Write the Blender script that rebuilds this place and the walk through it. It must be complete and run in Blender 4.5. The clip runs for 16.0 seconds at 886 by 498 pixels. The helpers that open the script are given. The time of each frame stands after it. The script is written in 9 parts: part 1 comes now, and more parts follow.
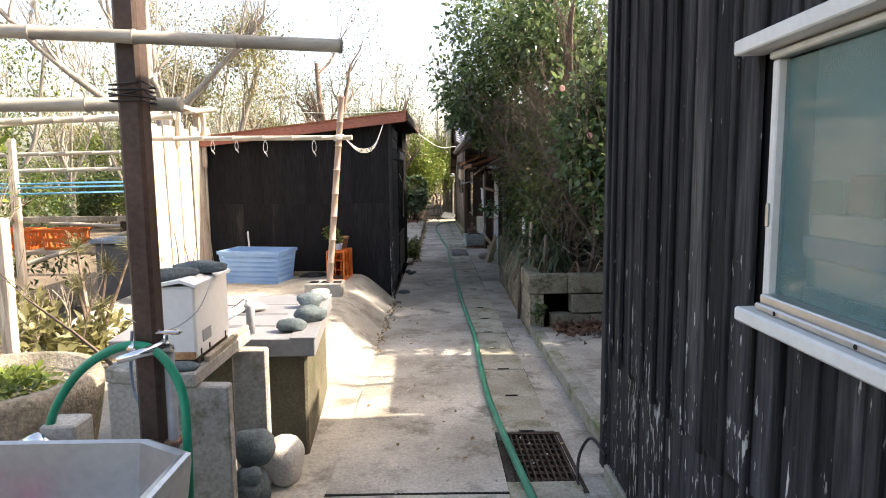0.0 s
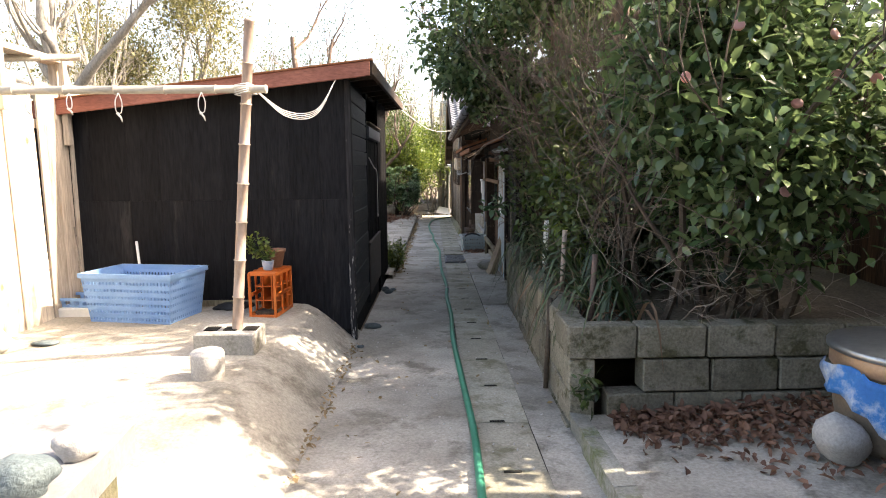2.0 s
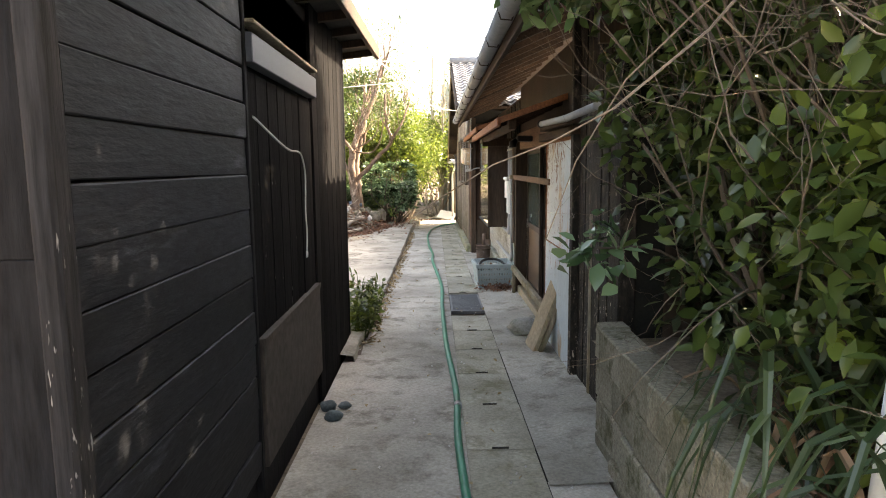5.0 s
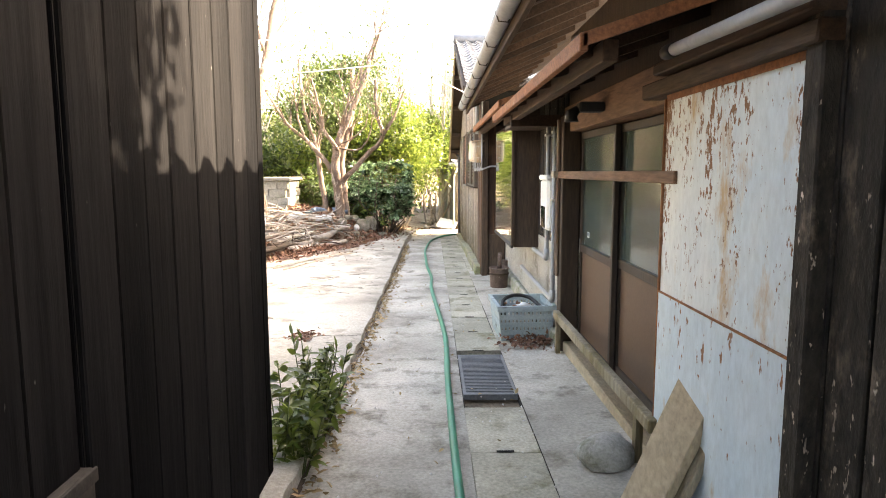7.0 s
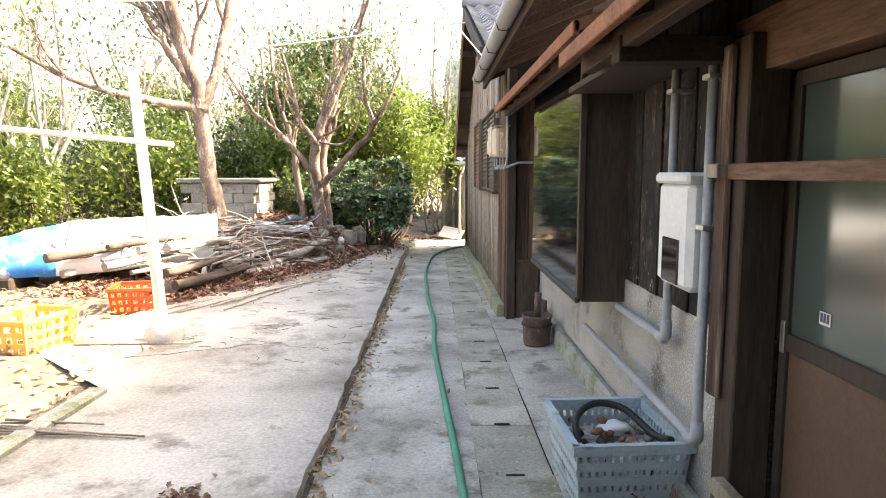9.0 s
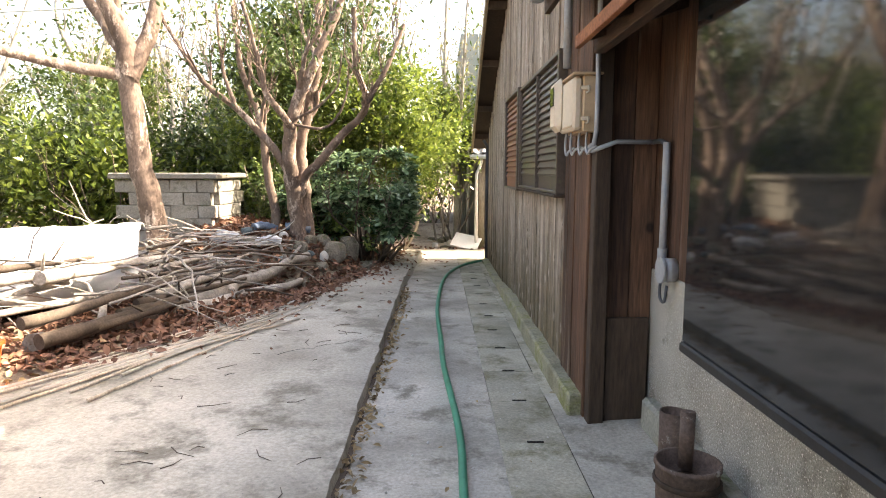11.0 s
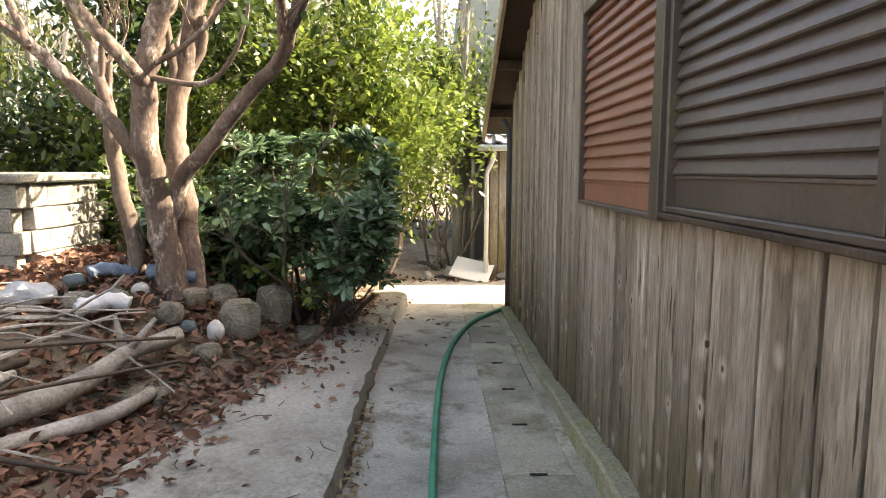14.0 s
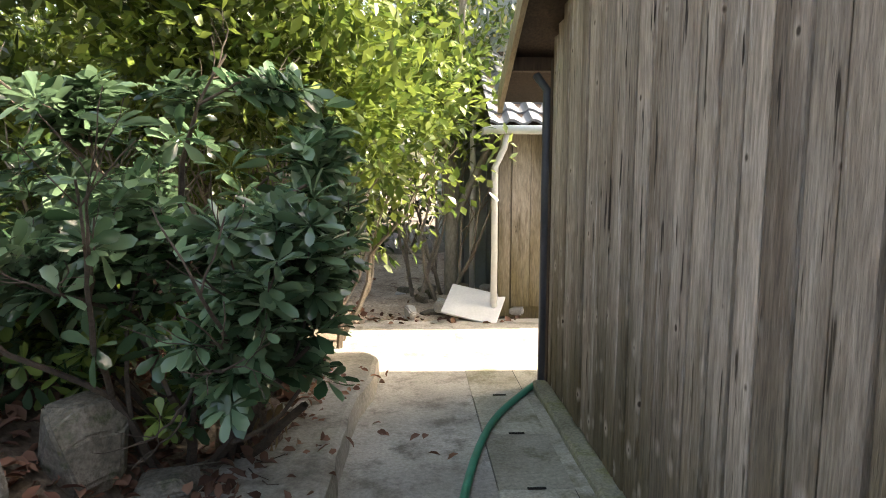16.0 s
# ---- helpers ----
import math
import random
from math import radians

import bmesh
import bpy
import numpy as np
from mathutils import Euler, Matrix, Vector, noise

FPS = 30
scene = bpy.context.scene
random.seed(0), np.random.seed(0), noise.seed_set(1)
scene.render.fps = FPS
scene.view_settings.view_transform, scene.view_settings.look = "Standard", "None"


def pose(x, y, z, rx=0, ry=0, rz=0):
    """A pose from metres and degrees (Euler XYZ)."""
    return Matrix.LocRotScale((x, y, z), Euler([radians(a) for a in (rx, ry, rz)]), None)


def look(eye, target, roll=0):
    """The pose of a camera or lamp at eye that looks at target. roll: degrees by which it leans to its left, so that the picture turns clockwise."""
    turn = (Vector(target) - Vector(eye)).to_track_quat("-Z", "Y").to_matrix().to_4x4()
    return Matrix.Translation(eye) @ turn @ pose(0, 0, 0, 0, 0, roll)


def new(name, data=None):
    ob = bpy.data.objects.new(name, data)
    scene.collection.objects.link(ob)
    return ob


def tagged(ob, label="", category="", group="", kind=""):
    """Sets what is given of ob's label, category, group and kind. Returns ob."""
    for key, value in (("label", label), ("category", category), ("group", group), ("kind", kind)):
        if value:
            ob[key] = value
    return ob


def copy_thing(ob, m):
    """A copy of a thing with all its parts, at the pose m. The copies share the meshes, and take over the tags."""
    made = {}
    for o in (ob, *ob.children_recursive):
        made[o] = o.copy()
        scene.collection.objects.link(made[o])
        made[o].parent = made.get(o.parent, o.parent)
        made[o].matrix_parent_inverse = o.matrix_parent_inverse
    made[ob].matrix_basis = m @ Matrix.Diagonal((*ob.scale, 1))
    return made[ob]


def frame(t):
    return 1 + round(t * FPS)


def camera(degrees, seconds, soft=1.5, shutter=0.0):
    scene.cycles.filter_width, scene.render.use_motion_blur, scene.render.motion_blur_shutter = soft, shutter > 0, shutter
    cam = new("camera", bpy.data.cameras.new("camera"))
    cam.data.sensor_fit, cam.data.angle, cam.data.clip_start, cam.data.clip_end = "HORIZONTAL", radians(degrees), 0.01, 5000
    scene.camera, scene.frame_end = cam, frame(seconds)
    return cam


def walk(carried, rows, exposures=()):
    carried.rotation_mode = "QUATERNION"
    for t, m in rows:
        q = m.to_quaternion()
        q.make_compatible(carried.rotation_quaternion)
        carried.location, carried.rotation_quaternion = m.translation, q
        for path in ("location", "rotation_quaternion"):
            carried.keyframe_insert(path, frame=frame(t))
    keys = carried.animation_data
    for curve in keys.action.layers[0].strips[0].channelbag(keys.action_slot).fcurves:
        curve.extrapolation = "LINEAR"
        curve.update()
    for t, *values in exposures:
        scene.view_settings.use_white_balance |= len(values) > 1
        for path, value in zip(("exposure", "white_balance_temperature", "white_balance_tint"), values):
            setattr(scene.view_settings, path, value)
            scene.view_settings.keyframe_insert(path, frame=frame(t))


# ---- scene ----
cam = camera(69.5, 16.0, soft=1.0)
METRES, EYE, TILT, LEAN, TURN = 23.0, 1.5, 0.0, 0.0, -0.6
ROWS = [
    (0.0, 0.0, 0.0, 0.0, -0.06, -6.66, 0.55),
    (0.5, -0.0006, 0.0296, 0.0, -0.21, -6.94, 0.53),
    (1.0, 0.0027, 0.0598, -0.0018, -0.23, -7.13, 0.59),
    (1.5, 0.0033, 0.0901, -0.0027, -0.29, -7.28, 0.53),
    (2.0, 0.0055, 0.1195, -0.0043, -0.25, -7.26, 0.54),
    (2.5, 0.0059, 0.1519, -0.0056, -0.23, -7.28, 0.67),
    (3.0, 0.0058, 0.1838, -0.0051, -0.2, -7.35, 0.62),
    (3.5, 0.0057, 0.2163, -0.0053, -0.21, -7.42, 0.67),
    (4.0, 0.005, 0.2468, -0.0049, -0.18, -7.45, 0.67),
    (4.5, 0.0055, 0.2795, -0.0062, -0.13, -7.45, 0.65),
    (7.0, 0.0023, 0.4333, -0.0134, -0.29, -6.89, 0.08),
    (7.5, 0.0025, 0.4626, -0.0133, -0.25, -6.9, 0.06),
    (8.0, 0.0022, 0.4944, -0.0136, -0.26, -6.86, 0.13),
    (8.5, 0.0005, 0.5259, -0.0132, -0.22, -6.79, 0.05),
    (9.0, 0.0, 0.5582, -0.0147, -0.17, -6.75, 0.05),
    (11.5, -0.0073, 0.7187, -0.0173, 0.42, -6.95, -0.26),
    (12.0, -0.0068, 0.7504, -0.0171, 0.43, -7.0, -0.28),
    (12.5, -0.007, 0.7823, -0.017, 0.29, -7.04, -0.23),
    (13.0, -0.008, 0.8123, -0.0161, 0.19, -7.01, -0.19),
    (13.5, -0.0085, 0.8431, -0.0166, -0.17, -7.07, -0.16),
    (14.0, -0.0095, 0.8726, -0.0176, -0.35, -7.02, -0.11),
    (14.5, -0.0095, 0.9034, -0.0191, -0.51, -6.98, -0.05),
    (15.0, -0.0108, 0.9353, -0.0199, -0.62, -6.97, -0.04),
    (15.5, -0.0119, 0.9665, -0.0205, -1.19, -6.96, -0.08),
    (16.0, -0.0125, 0.9983, -0.0213, -2.04, -6.97, -0.07),
]
EXPOSURES = [(0.0, 1.9, 7600, 14), (1.5, 2.05, 7600, 14), (2.5, 2.35, 7800, 14), (3.0, 2.4, 8000, 14), (4.0, 2.65, 8600, 14), (4.5, 2.95, 9000, 13), (7.0, 3.75, 8800, 14), (9.0, 3.05, 7800, 14), (11.5, 2.65, 8000, 14), (13.5, 2.6, 8000, 12), (16.0, 2.5, 7300, 10)]
walk(cam, [(t, pose(0, 0, EYE, TILT, LEAN, TURN) @ pose(METRES * x, METRES * y, METRES * z, 90 + pitch, roll, yaw)) for t, x, y, z, yaw, pitch, roll in ROWS], EXPOSURES)

# ---- light ----
SUN_TO = Vector((1.0, 0.10, 0.87)).normalized()
world = bpy.data.worlds.new("sky")
scene.world = world
world.use_nodes = True
wn = world.node_tree.nodes
sky = wn.new("ShaderNodeTexSky")
sky.sky_type = "NISHITA"
sky.sun_disc = False
sky.sun_elevation = math.asin(SUN_TO.z)
sky.sun_rotation = math.atan2(SUN_TO.x, SUN_TO.y)
sky.air_density, sky.dust_density, sky.ozone_density = 1.0, 4.0, 0.6
world.node_tree.links.new(sky.outputs[0], wn["Background"].inputs[0])
wn["Background"].inputs[1].default_value = 0.15
sun_data = bpy.data.lights.new("sun", "SUN")
sun_data.energy, sun_data.angle, sun_data.color = 4.0, radians(0.6), (1.0, 0.95, 0.87)
sun = new("sun", sun_data)
sun.matrix_world = look(SUN_TO * 30, (0, 0, 0))


# ---- helpers of the place ----
def G(y):
    """Height of the sloping path."""
    return -0.003 - 0.0187 * min(max(y, -6.0), 31.0)


def smooth(a):
    a = min(max(a, 0.0), 1.0)
    return a * a * (3 - 2 * a)


FINE = {"twig_tangle", "stem_tangle", "foliage", "low_foliage", "crown", "tile_field", "needle_tuft", "vine_tangle", "leaf_clump"}


def part(name, bm, material, parent=None, label="", shade=False):
    me = bpy.data.meshes.new(name)
    if isinstance(bm, tuple):
        me.from_pydata(*bm)
    else:
        bm.to_mesh(me)
        bm.free()
    me.materials.append(material)
    if shade:
        me.polygons.foreach_set("use_smooth", [True] * len(me.polygons))
    ob = new(name, me)
    if parent is not None:
        ob.parent = parent
    if label:
        ob["label"] = label
    if name in FINE:
        ob["kind"] = "stuff"
    return ob


def thing(name, label, category, group="", m=None, kind=""):
    ob = new(name)
    ob.empty_display_size = 0.1
    tagged(ob, label, category, group, kind)
    if m is not None:
        ob.matrix_basis = m
    return ob


def box(bm, x0, x1, y0, y1, z0, z1, bevel=0.0, m=None, jit=0.0):
    r = bmesh.ops.create_cube(bm, size=1.0)
    vs = r["verts"]
    for v in vs:
        v.co = Vector((x0 + (v.co.x + 0.5) * (x1 - x0), y0 + (v.co.y + 0.5) * (y1 - y0), z0 + (v.co.z + 0.5) * (z1 - z0)))
        if jit:
            v.co += Vector((random.uniform(-jit, jit), random.uniform(-jit, jit), random.uniform(-jit, jit)))
        if m is not None:
            v.co = m @ v.co
    if bevel:
        es = list({e for v in vs for e in v.link_edges})
        bmesh.ops.bevel(bm, geom=es, offset=bevel, segments=1, affect="EDGES")
    return bm


def B(*a, **k):
    return box(bmesh.new(), *a, **k)


def sbox(x0, x1, y0, y1, h, t, name, material, parent=None, base=0.0, label="", bevel=0.01):
    """A slab that follows the slope of the path; h above it, t thick."""
    bm = B(x0, x1, y0, y1, -t, 0, bevel=bevel)
    for v in bm.verts:
        v.co.z += G(v.co.y) + h
    return part(name, bm, material, parent, label)


def tube(bm, pts, radii, sides=8, cap=True):
    """A tube along points; radii one or many."""
    pts = [Vector(p) for p in pts]
    if not hasattr(radii, "__len__"):
        radii = [radii] * len(pts)
    rings = []
    ref = None
    for i, p in enumerate(pts):
        d = (pts[min(i + 1, len(pts) - 1)] - pts[max(i - 1, 0)]).normalized()
        if ref is None:
            ref = d.orthogonal().normalized()
        else:
            ref = (ref - d * ref.dot(d))
            ref = ref.normalized() if ref.length > 1e-5 else d.orthogonal().normalized()
        side = d.cross(ref)
        rings.append([bm.verts.new(p + radii[i] * (math.cos(a) * ref + math.sin(a) * side))
                      for a in (2 * math.pi * k / sides for k in range(sides))])
    for a, b in zip(rings, rings[1:]):
        for k in range(sides):
            f = bm.faces.new((a[k], a[(k + 1) % sides], b[(k + 1) % sides], b[k]))
            f.smooth = True
    if cap:
        bm.faces.new(rings[0][::-1])
        bm.faces.new(rings[-1])
    return bm


def T(pts, radii, sides=10):
    return tube(bmesh.new(), pts, radii, sides)


def curve_pts(pts, n=6):
    """Catmull-Rom through points."""
    pts = [Vector(p) for p in pts]
    q = [pts[0] * 2 - pts[1]] + pts + [pts[-1] * 2 - pts[-2]]
    out = []
    for i in range(1, len(q) - 2):
        a, b, c, d = q[i - 1:i + 3]
        for k in range(n):
            t = k / n
            out.append(0.5 * ((2 * b) + (c - a) * t + (2 * a - 5 * b + 4 * c - d) * t * t + (3 * b - a - 3 * c + d) * t ** 3))
    out.append(pts[-1])
    return out


def lump(rx, ry, rz, seed, rough=0.18, sub=3, flat=0.0):
    """A stone: an icosphere pushed about by noise, with a flattened base at z = 0."""
    bm = bmesh.new()
    bmesh.ops.create_icosphere(bm, subdivisions=sub, radius=1.0)
    for v in bm.verts:
        n = noise.noise(v.co * 1.1 + Vector((seed * 7.3, seed * 1.7, 0))) * 1.6 + 0.5 * noise.noise(v.co * 3.1 + Vector((seed, 0, 3)))
        c = v.co * (1 + rough * n)
        c.z = max(c.z, -0.72)
        v.co = Vector((c.x * rx, c.y * ry, (c.z + 0.72) * rz / 1.72 * 1.0))
    for f in bm.faces:
        f.smooth = True
    return bm


def revolve(profile, sides=24):
    """A turned shape from (radius, z) pairs."""
    bm = bmesh.new()
    rings = [[bm.verts.new((r * math.cos(2 * math.pi * k / sides), r * math.sin(2 * math.pi * k / sides), z)) for k in range(sides)] for r, z in profile]
    for a, b in zip(rings, rings[1:]):
        for k in range(sides):
            f = bm.faces.new((a[k], a[(k + 1) % sides], b[(k + 1) % sides], b[k]))
            f.smooth = True
    bm.faces.new(rings[0][::-1])
    bm.faces.new(rings[-1])
    return bm


# ---- materials ----
def mat(name, c1, c2, scale=3.0, rough=0.8, metal=0.0, bump=0.15, stretch=(1, 1, 1), spot=None, spot_amount=0.4, spot_scale=6.0,
        rnd=0.0, fine=60.0, grain=0.25, spec=0.3, trans=0.0, bands=0.0, fleck=None, fleck_size=120.0, fleck_amount=0.5, fleck_stretch=None, wear=None, moss=None, knots=None):
    m = bpy.data.materials.new(name)
    m.use_nodes = True
    nt = m.node_tree
    N, L = nt.nodes, nt.links
    bsdf = N["Principled BSDF"]
    geo = N.new("ShaderNodeNewGeometry")
    info = N.new("ShaderNodeObjectInfo")
    addv = N.new("ShaderNodeVectorMath")
    addv.operation = "MULTIPLY_ADD"
    comb = N.new("ShaderNodeCombineXYZ")
    for k in range(3):
        L.new(info.outputs["Random"], comb.inputs[k])
    L.new(comb.outputs[0], addv.inputs[0])
    addv.inputs[1].default_value = (13.0, 17.0, 11.0)
    L.new(geo.outputs["Position"], addv.inputs[2])
    mp = N.new("ShaderNodeMapping")
    mp.inputs["Scale"].default_value = stretch
    L.new(addv.outputs[0], mp.inputs[0])

    def nz(s, detail=5.0, roughness=0.6, vec=None):
        n = N.new("ShaderNodeTexNoise")
        n.inputs["Scale"].default_value = s
        n.inputs["Detail"].default_value = detail
        n.inputs["Roughness"].default_value = roughness
        L.new((vec or mp).outputs[0], n.inputs["Vector"])
        return n

    def ramp(src, lo, hi):
        r = N.new("ShaderNodeMapRange")
        r.inputs["From Min"].default_value, r.inputs["From Max"].default_value = lo, hi
        L.new(src, r.inputs["Value"])
        return r.outputs[0]

    def mix(fac, a, b, mode="MIX"):
        x = N.new("ShaderNodeMix")
        x.data_type, x.blend_type = "RGBA", mode
        if hasattr(fac, "is_linked"):
            L.new(fac, x.inputs[0])
        else:
            x.inputs[0].default_value = fac
        for v, sock in ((a, x.inputs[6]), (b, x.inputs[7])):
            if hasattr(v, "is_linked"):
                L.new(v, sock)
            else:
                sock.default_value = (*v, 1)
        return x.outputs[2]

    big = nz(scale)
    fin = nz(fine, 4.0, 0.65)
    col = mix(ramp(big.outputs["Fac"], 0.32, 0.68), c1, c2)
    if spot:
        sp = nz(spot_scale, 8.0, 0.7)
        col = mix(ramp(sp.outputs["Fac"], 0.72 - spot_amount * 0.45, 0.82 - spot_amount * 0.4), col, spot)
    if fleck:
        fm = mp
        if fleck_stretch:
            fm = N.new("ShaderNodeMapping")
            fm.inputs["Scale"].default_value = fleck_stretch
            L.new(addv.outputs[0], fm.inputs[0])
        fl = nz(fleck_size, 3.0, 0.6, fm)
        src = fl.outputs["Fac"]
        if wear:
            # the wear grows denser from height wear[0] to wear[1], in vertical runs
            sx = N.new("ShaderNodeSeparateXYZ")
            L.new(geo.outputs["Position"], sx.inputs[0])
            wm = N.new("ShaderNodeMapping")
            wm.inputs["Scale"].default_value = (1, 1, 0.12)
            L.new(addv.outputs[0], wm.inputs[0])
            run = nz(wear[3], 3.0, 0.6, wm)
            k = N.new("ShaderNodeMath")
            k.operation = "MULTIPLY"
            L.new(ramp(sx.outputs[2], wear[0], wear[1]), k.inputs[0])
            L.new(ramp(run.outputs["Fac"], 0.35, 0.65), k.inputs[1])
            k2 = N.new("ShaderNodeMath")
            k2.operation = "MULTIPLY_ADD"
            L.new(k.outputs[0], k2.inputs[0])
            k2.inputs[1].default_value = wear[2]
            L.new(src, k2.inputs[2])
            src = k2.outputs[0]
        col = mix(ramp(src, 0.80 - fleck_amount * 0.3, 0.84 - fleck_amount * 0.3), col, fleck)
    if moss:
        # patches of moss and algae, thinning out by height moss[1]
        sm = N.new("ShaderNodeSeparateXYZ")
        L.new(geo.outputs["Position"], sm.inputs[0])
        mn = nz(2.3, 7.0, 0.7)
        ma = N.new("ShaderNodeMath")
        ma.operation = "MULTIPLY_ADD"
        L.new(ramp(sm.outputs[2], moss[1], moss[2]), ma.inputs[0])
        ma.inputs[1].default_value = 0.36
        L.new(mn.outputs["Fac"], ma.inputs[2])
        mr = ramp(ma.outputs[0], 0.52, 0.86)
        col = mix(mr, col, moss[0])
    if knots:
        # scattered knots with a dark heart and a pale halo
        km = N.new("ShaderNodeMapping")
        km.inputs["Scale"].default_value = (1, 1, 0.8)
        L.new(addv.outputs[0], km.inputs[0])
        vo = N.new("ShaderNodeTexVoronoi")
        vo.inputs["Scale"].default_value = knots[0]
        L.new(km.outputs[0], vo.inputs["Vector"])
        col = mix(ramp(vo.outputs["Distance"], 0.26, 0.08), col, knots[1])
        col = mix(ramp(vo.outputs["Distance"], 0.09, 0.05), col, knots[2])
    g = ramp(fin.outputs["Fac"], 0.3, 0.7)
    gr = N.new("ShaderNodeMapRange")
    gr.inputs["To Min"].default_value, gr.inputs["To Max"].default_value = 1 - grain, 1 + grain
    L.new(g, gr.inputs["Value"])
    hv = N.new("ShaderNodeHueSaturation")
    L.new(col, hv.inputs["Color"])
    val = gr.outputs[0]
    if rnd:
        r2 = N.new("ShaderNodeMapRange")
        r2.inputs["To Min"].default_value, r2.inputs["To Max"].default_value = 1 - rnd, 1 + rnd
        L.new(info.outputs["Random"], r2.inputs["Value"])
        mm = N.new("ShaderNodeMath")
        mm.operation = "MULTIPLY"
        L.new(val, mm.inputs[0])
        L.new(r2.outputs[0], mm.inputs[1])
        val = mm.outputs[0]
    L.new(val, hv.inputs["Value"])
    L.new(hv.outputs[0], bsdf.inputs["Base Color"])
    rr = N.new("ShaderNodeMapRange")
    rr.inputs["To Min"].default_value, rr.inputs["To Max"].default_value = max(rough - 0.12, 0.02), min(rough + 0.12, 1)
    L.new(big.outputs["Fac"], rr.inputs["Value"])
    L.new(rr.outputs[0], bsdf.inputs["Roughness"])
    bsdf.inputs["Metallic"].default_value = metal
    bsdf.inputs["Specular IOR Level"].default_value = spec
    if bump:
        bp = N.new("ShaderNodeBump")
        bp.inputs["Strength"].default_value = bump
        bp.inputs["Distance"].default_value = 0.01
        s2 = N.new("ShaderNodeMath")
        s2.operation = "ADD"
        L.new(fin.outputs["Fac"], s2.inputs[0])
        L.new(big.outputs["Fac"], s2.inputs[1])
        L.new(s2.outputs[0], bp.inputs["Height"])
        L.new(bp.outputs[0], bsdf.inputs["Normal"])
    return m


def leaf_mat(name, c1, c2, gloss=0.35, through_light=0.35):
    m = bpy.data.materials.new(name)
    m.use_nodes = True
    N, L = m.node_tree.nodes, m.node_tree.links
    bsdf = N["Principled BSDF"]
    geo = N.new("ShaderNodeNewGeometry")
    x = N.new("ShaderNodeMix")
    x.data_type = "RGBA"
    L.new(geo.outputs["Random Per Island"], x.inputs[0])
    x.inputs[6].default_value, x.inputs[7].default_value = (*c1, 1), (*c2, 1)
    n = N.new("ShaderNodeTexNoise")
    n.inputs["Scale"].default_value = 1.3
    L.new(geo.outputs["Position"], n.inputs["Vector"])
    r = N.new("ShaderNodeMapRange")
    r.inputs["From Min"].default_value, r.inputs["From Max"].default_value = 0.3, 0.7
    r.inputs["To Min"].default_value, r.inputs["To Max"].default_value = 0.65, 1.35
    L.new(n.outputs["Fac"], r.inputs["Value"])
    hv = N.new("ShaderNodeHueSaturation")
    L.new(x.outputs[2], hv.inputs["Color"])
    L.new(r.outputs[0], hv.inputs["Value"])
    L.new(hv.outputs[0], bsdf.inputs["Base Color"])
    bsdf.inputs["Roughness"].default_value = gloss
    bsdf.inputs["Specular IOR Level"].default_value = 0.6
    tr = N.new("ShaderNodeBsdfTranslucent")
    L.new(hv.outputs[0], tr.inputs["Color"])
    ms = N.new("ShaderNodeMixShader")
    ms.inputs[0].default_value = through_light
    L.new(bsdf.outputs[0], ms.inputs[1])
    L.new(tr.outputs[0], ms.inputs[2])
    L.new(ms.outputs[0], N["Material Output"].inputs["Surface"])
    return m


M_PATH = mat("path_concrete", (0.25, 0.232, 0.195), (0.5, 0.47, 0.41), 1.2, 0.9, bump=0.5, spot=(0.2, 0.185, 0.15), spot_amount=0.47, spot_scale=3.6, fine=55, grain=0.24, fleck=(0.62, 0.6, 0.55), fleck_size=80, fleck_amount=0.22)
M_SLAB = mat("yard_concrete", (0.26, 0.24, 0.2), (0.48, 0.45, 0.385), 0.9, 0.88, bump=0.4, spot=(0.2, 0.185, 0.15), spot_amount=0.46, spot_scale=2.3, fine=45, grain=0.24, fleck=(0.15, 0.14, 0.12), fleck_size=26, fleck_amount=0.3)
M_LID = mat("lid_concrete", (0.25, 0.235, 0.18), (0.46, 0.43, 0.35), 1.8, 0.9, bump=0.35, spot=(0.2, 0.19, 0.125), spot_amount=0.46, spot_scale=3.5, rnd=0.12, fine=60, grain=0.28)
M_KERB = mat("kerb_concrete", (0.24, 0.235, 0.2), (0.36, 0.35, 0.3), 3.0, 0.92, bump=0.4, spot=(0.16, 0.18, 0.09), spot_amount=0.5, spot_scale=4, rnd=0.1)
M_KERBMOSS = mat("mossy_plinth_concrete", (0.19, 0.18, 0.12), (0.38, 0.355, 0.26), 3.0, 0.92, bump=0.6, spot=(0.2, 0.2, 0.085), spot_amount=0.5, spot_scale=3, grain=0.35)
M_BLOCK = mat("block_concrete", (0.14, 0.128, 0.09), (0.34, 0.31, 0.245), 2.5, 0.93, bump=0.7, spot=(0.095, 0.09, 0.05), spot_amount=0.5, spot_scale=5, rnd=0.2, grain=0.35)
# mossy concrete, its base also darkened in place of the near house's shade
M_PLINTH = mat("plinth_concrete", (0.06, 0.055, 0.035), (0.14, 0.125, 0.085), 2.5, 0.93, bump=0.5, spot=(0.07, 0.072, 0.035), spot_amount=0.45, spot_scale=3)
M_PEBBLE = mat("pebble_dash", (0.3, 0.28, 0.24), (0.5, 0.475, 0.42), 1.6, 0.9, bump=1.0, spot=(0.17, 0.15, 0.12), spot_amount=0.38, spot_scale=3, fleck=(0.7, 0.67, 0.61), fleck_size=95, fleck_amount=0.72, fine=130, grain=0.45)
M_SOIL = mat("soil", (0.11, 0.085, 0.06), (0.2, 0.16, 0.115), 1.6, 0.95, bump=0.8, fine=40, grain=0.4)
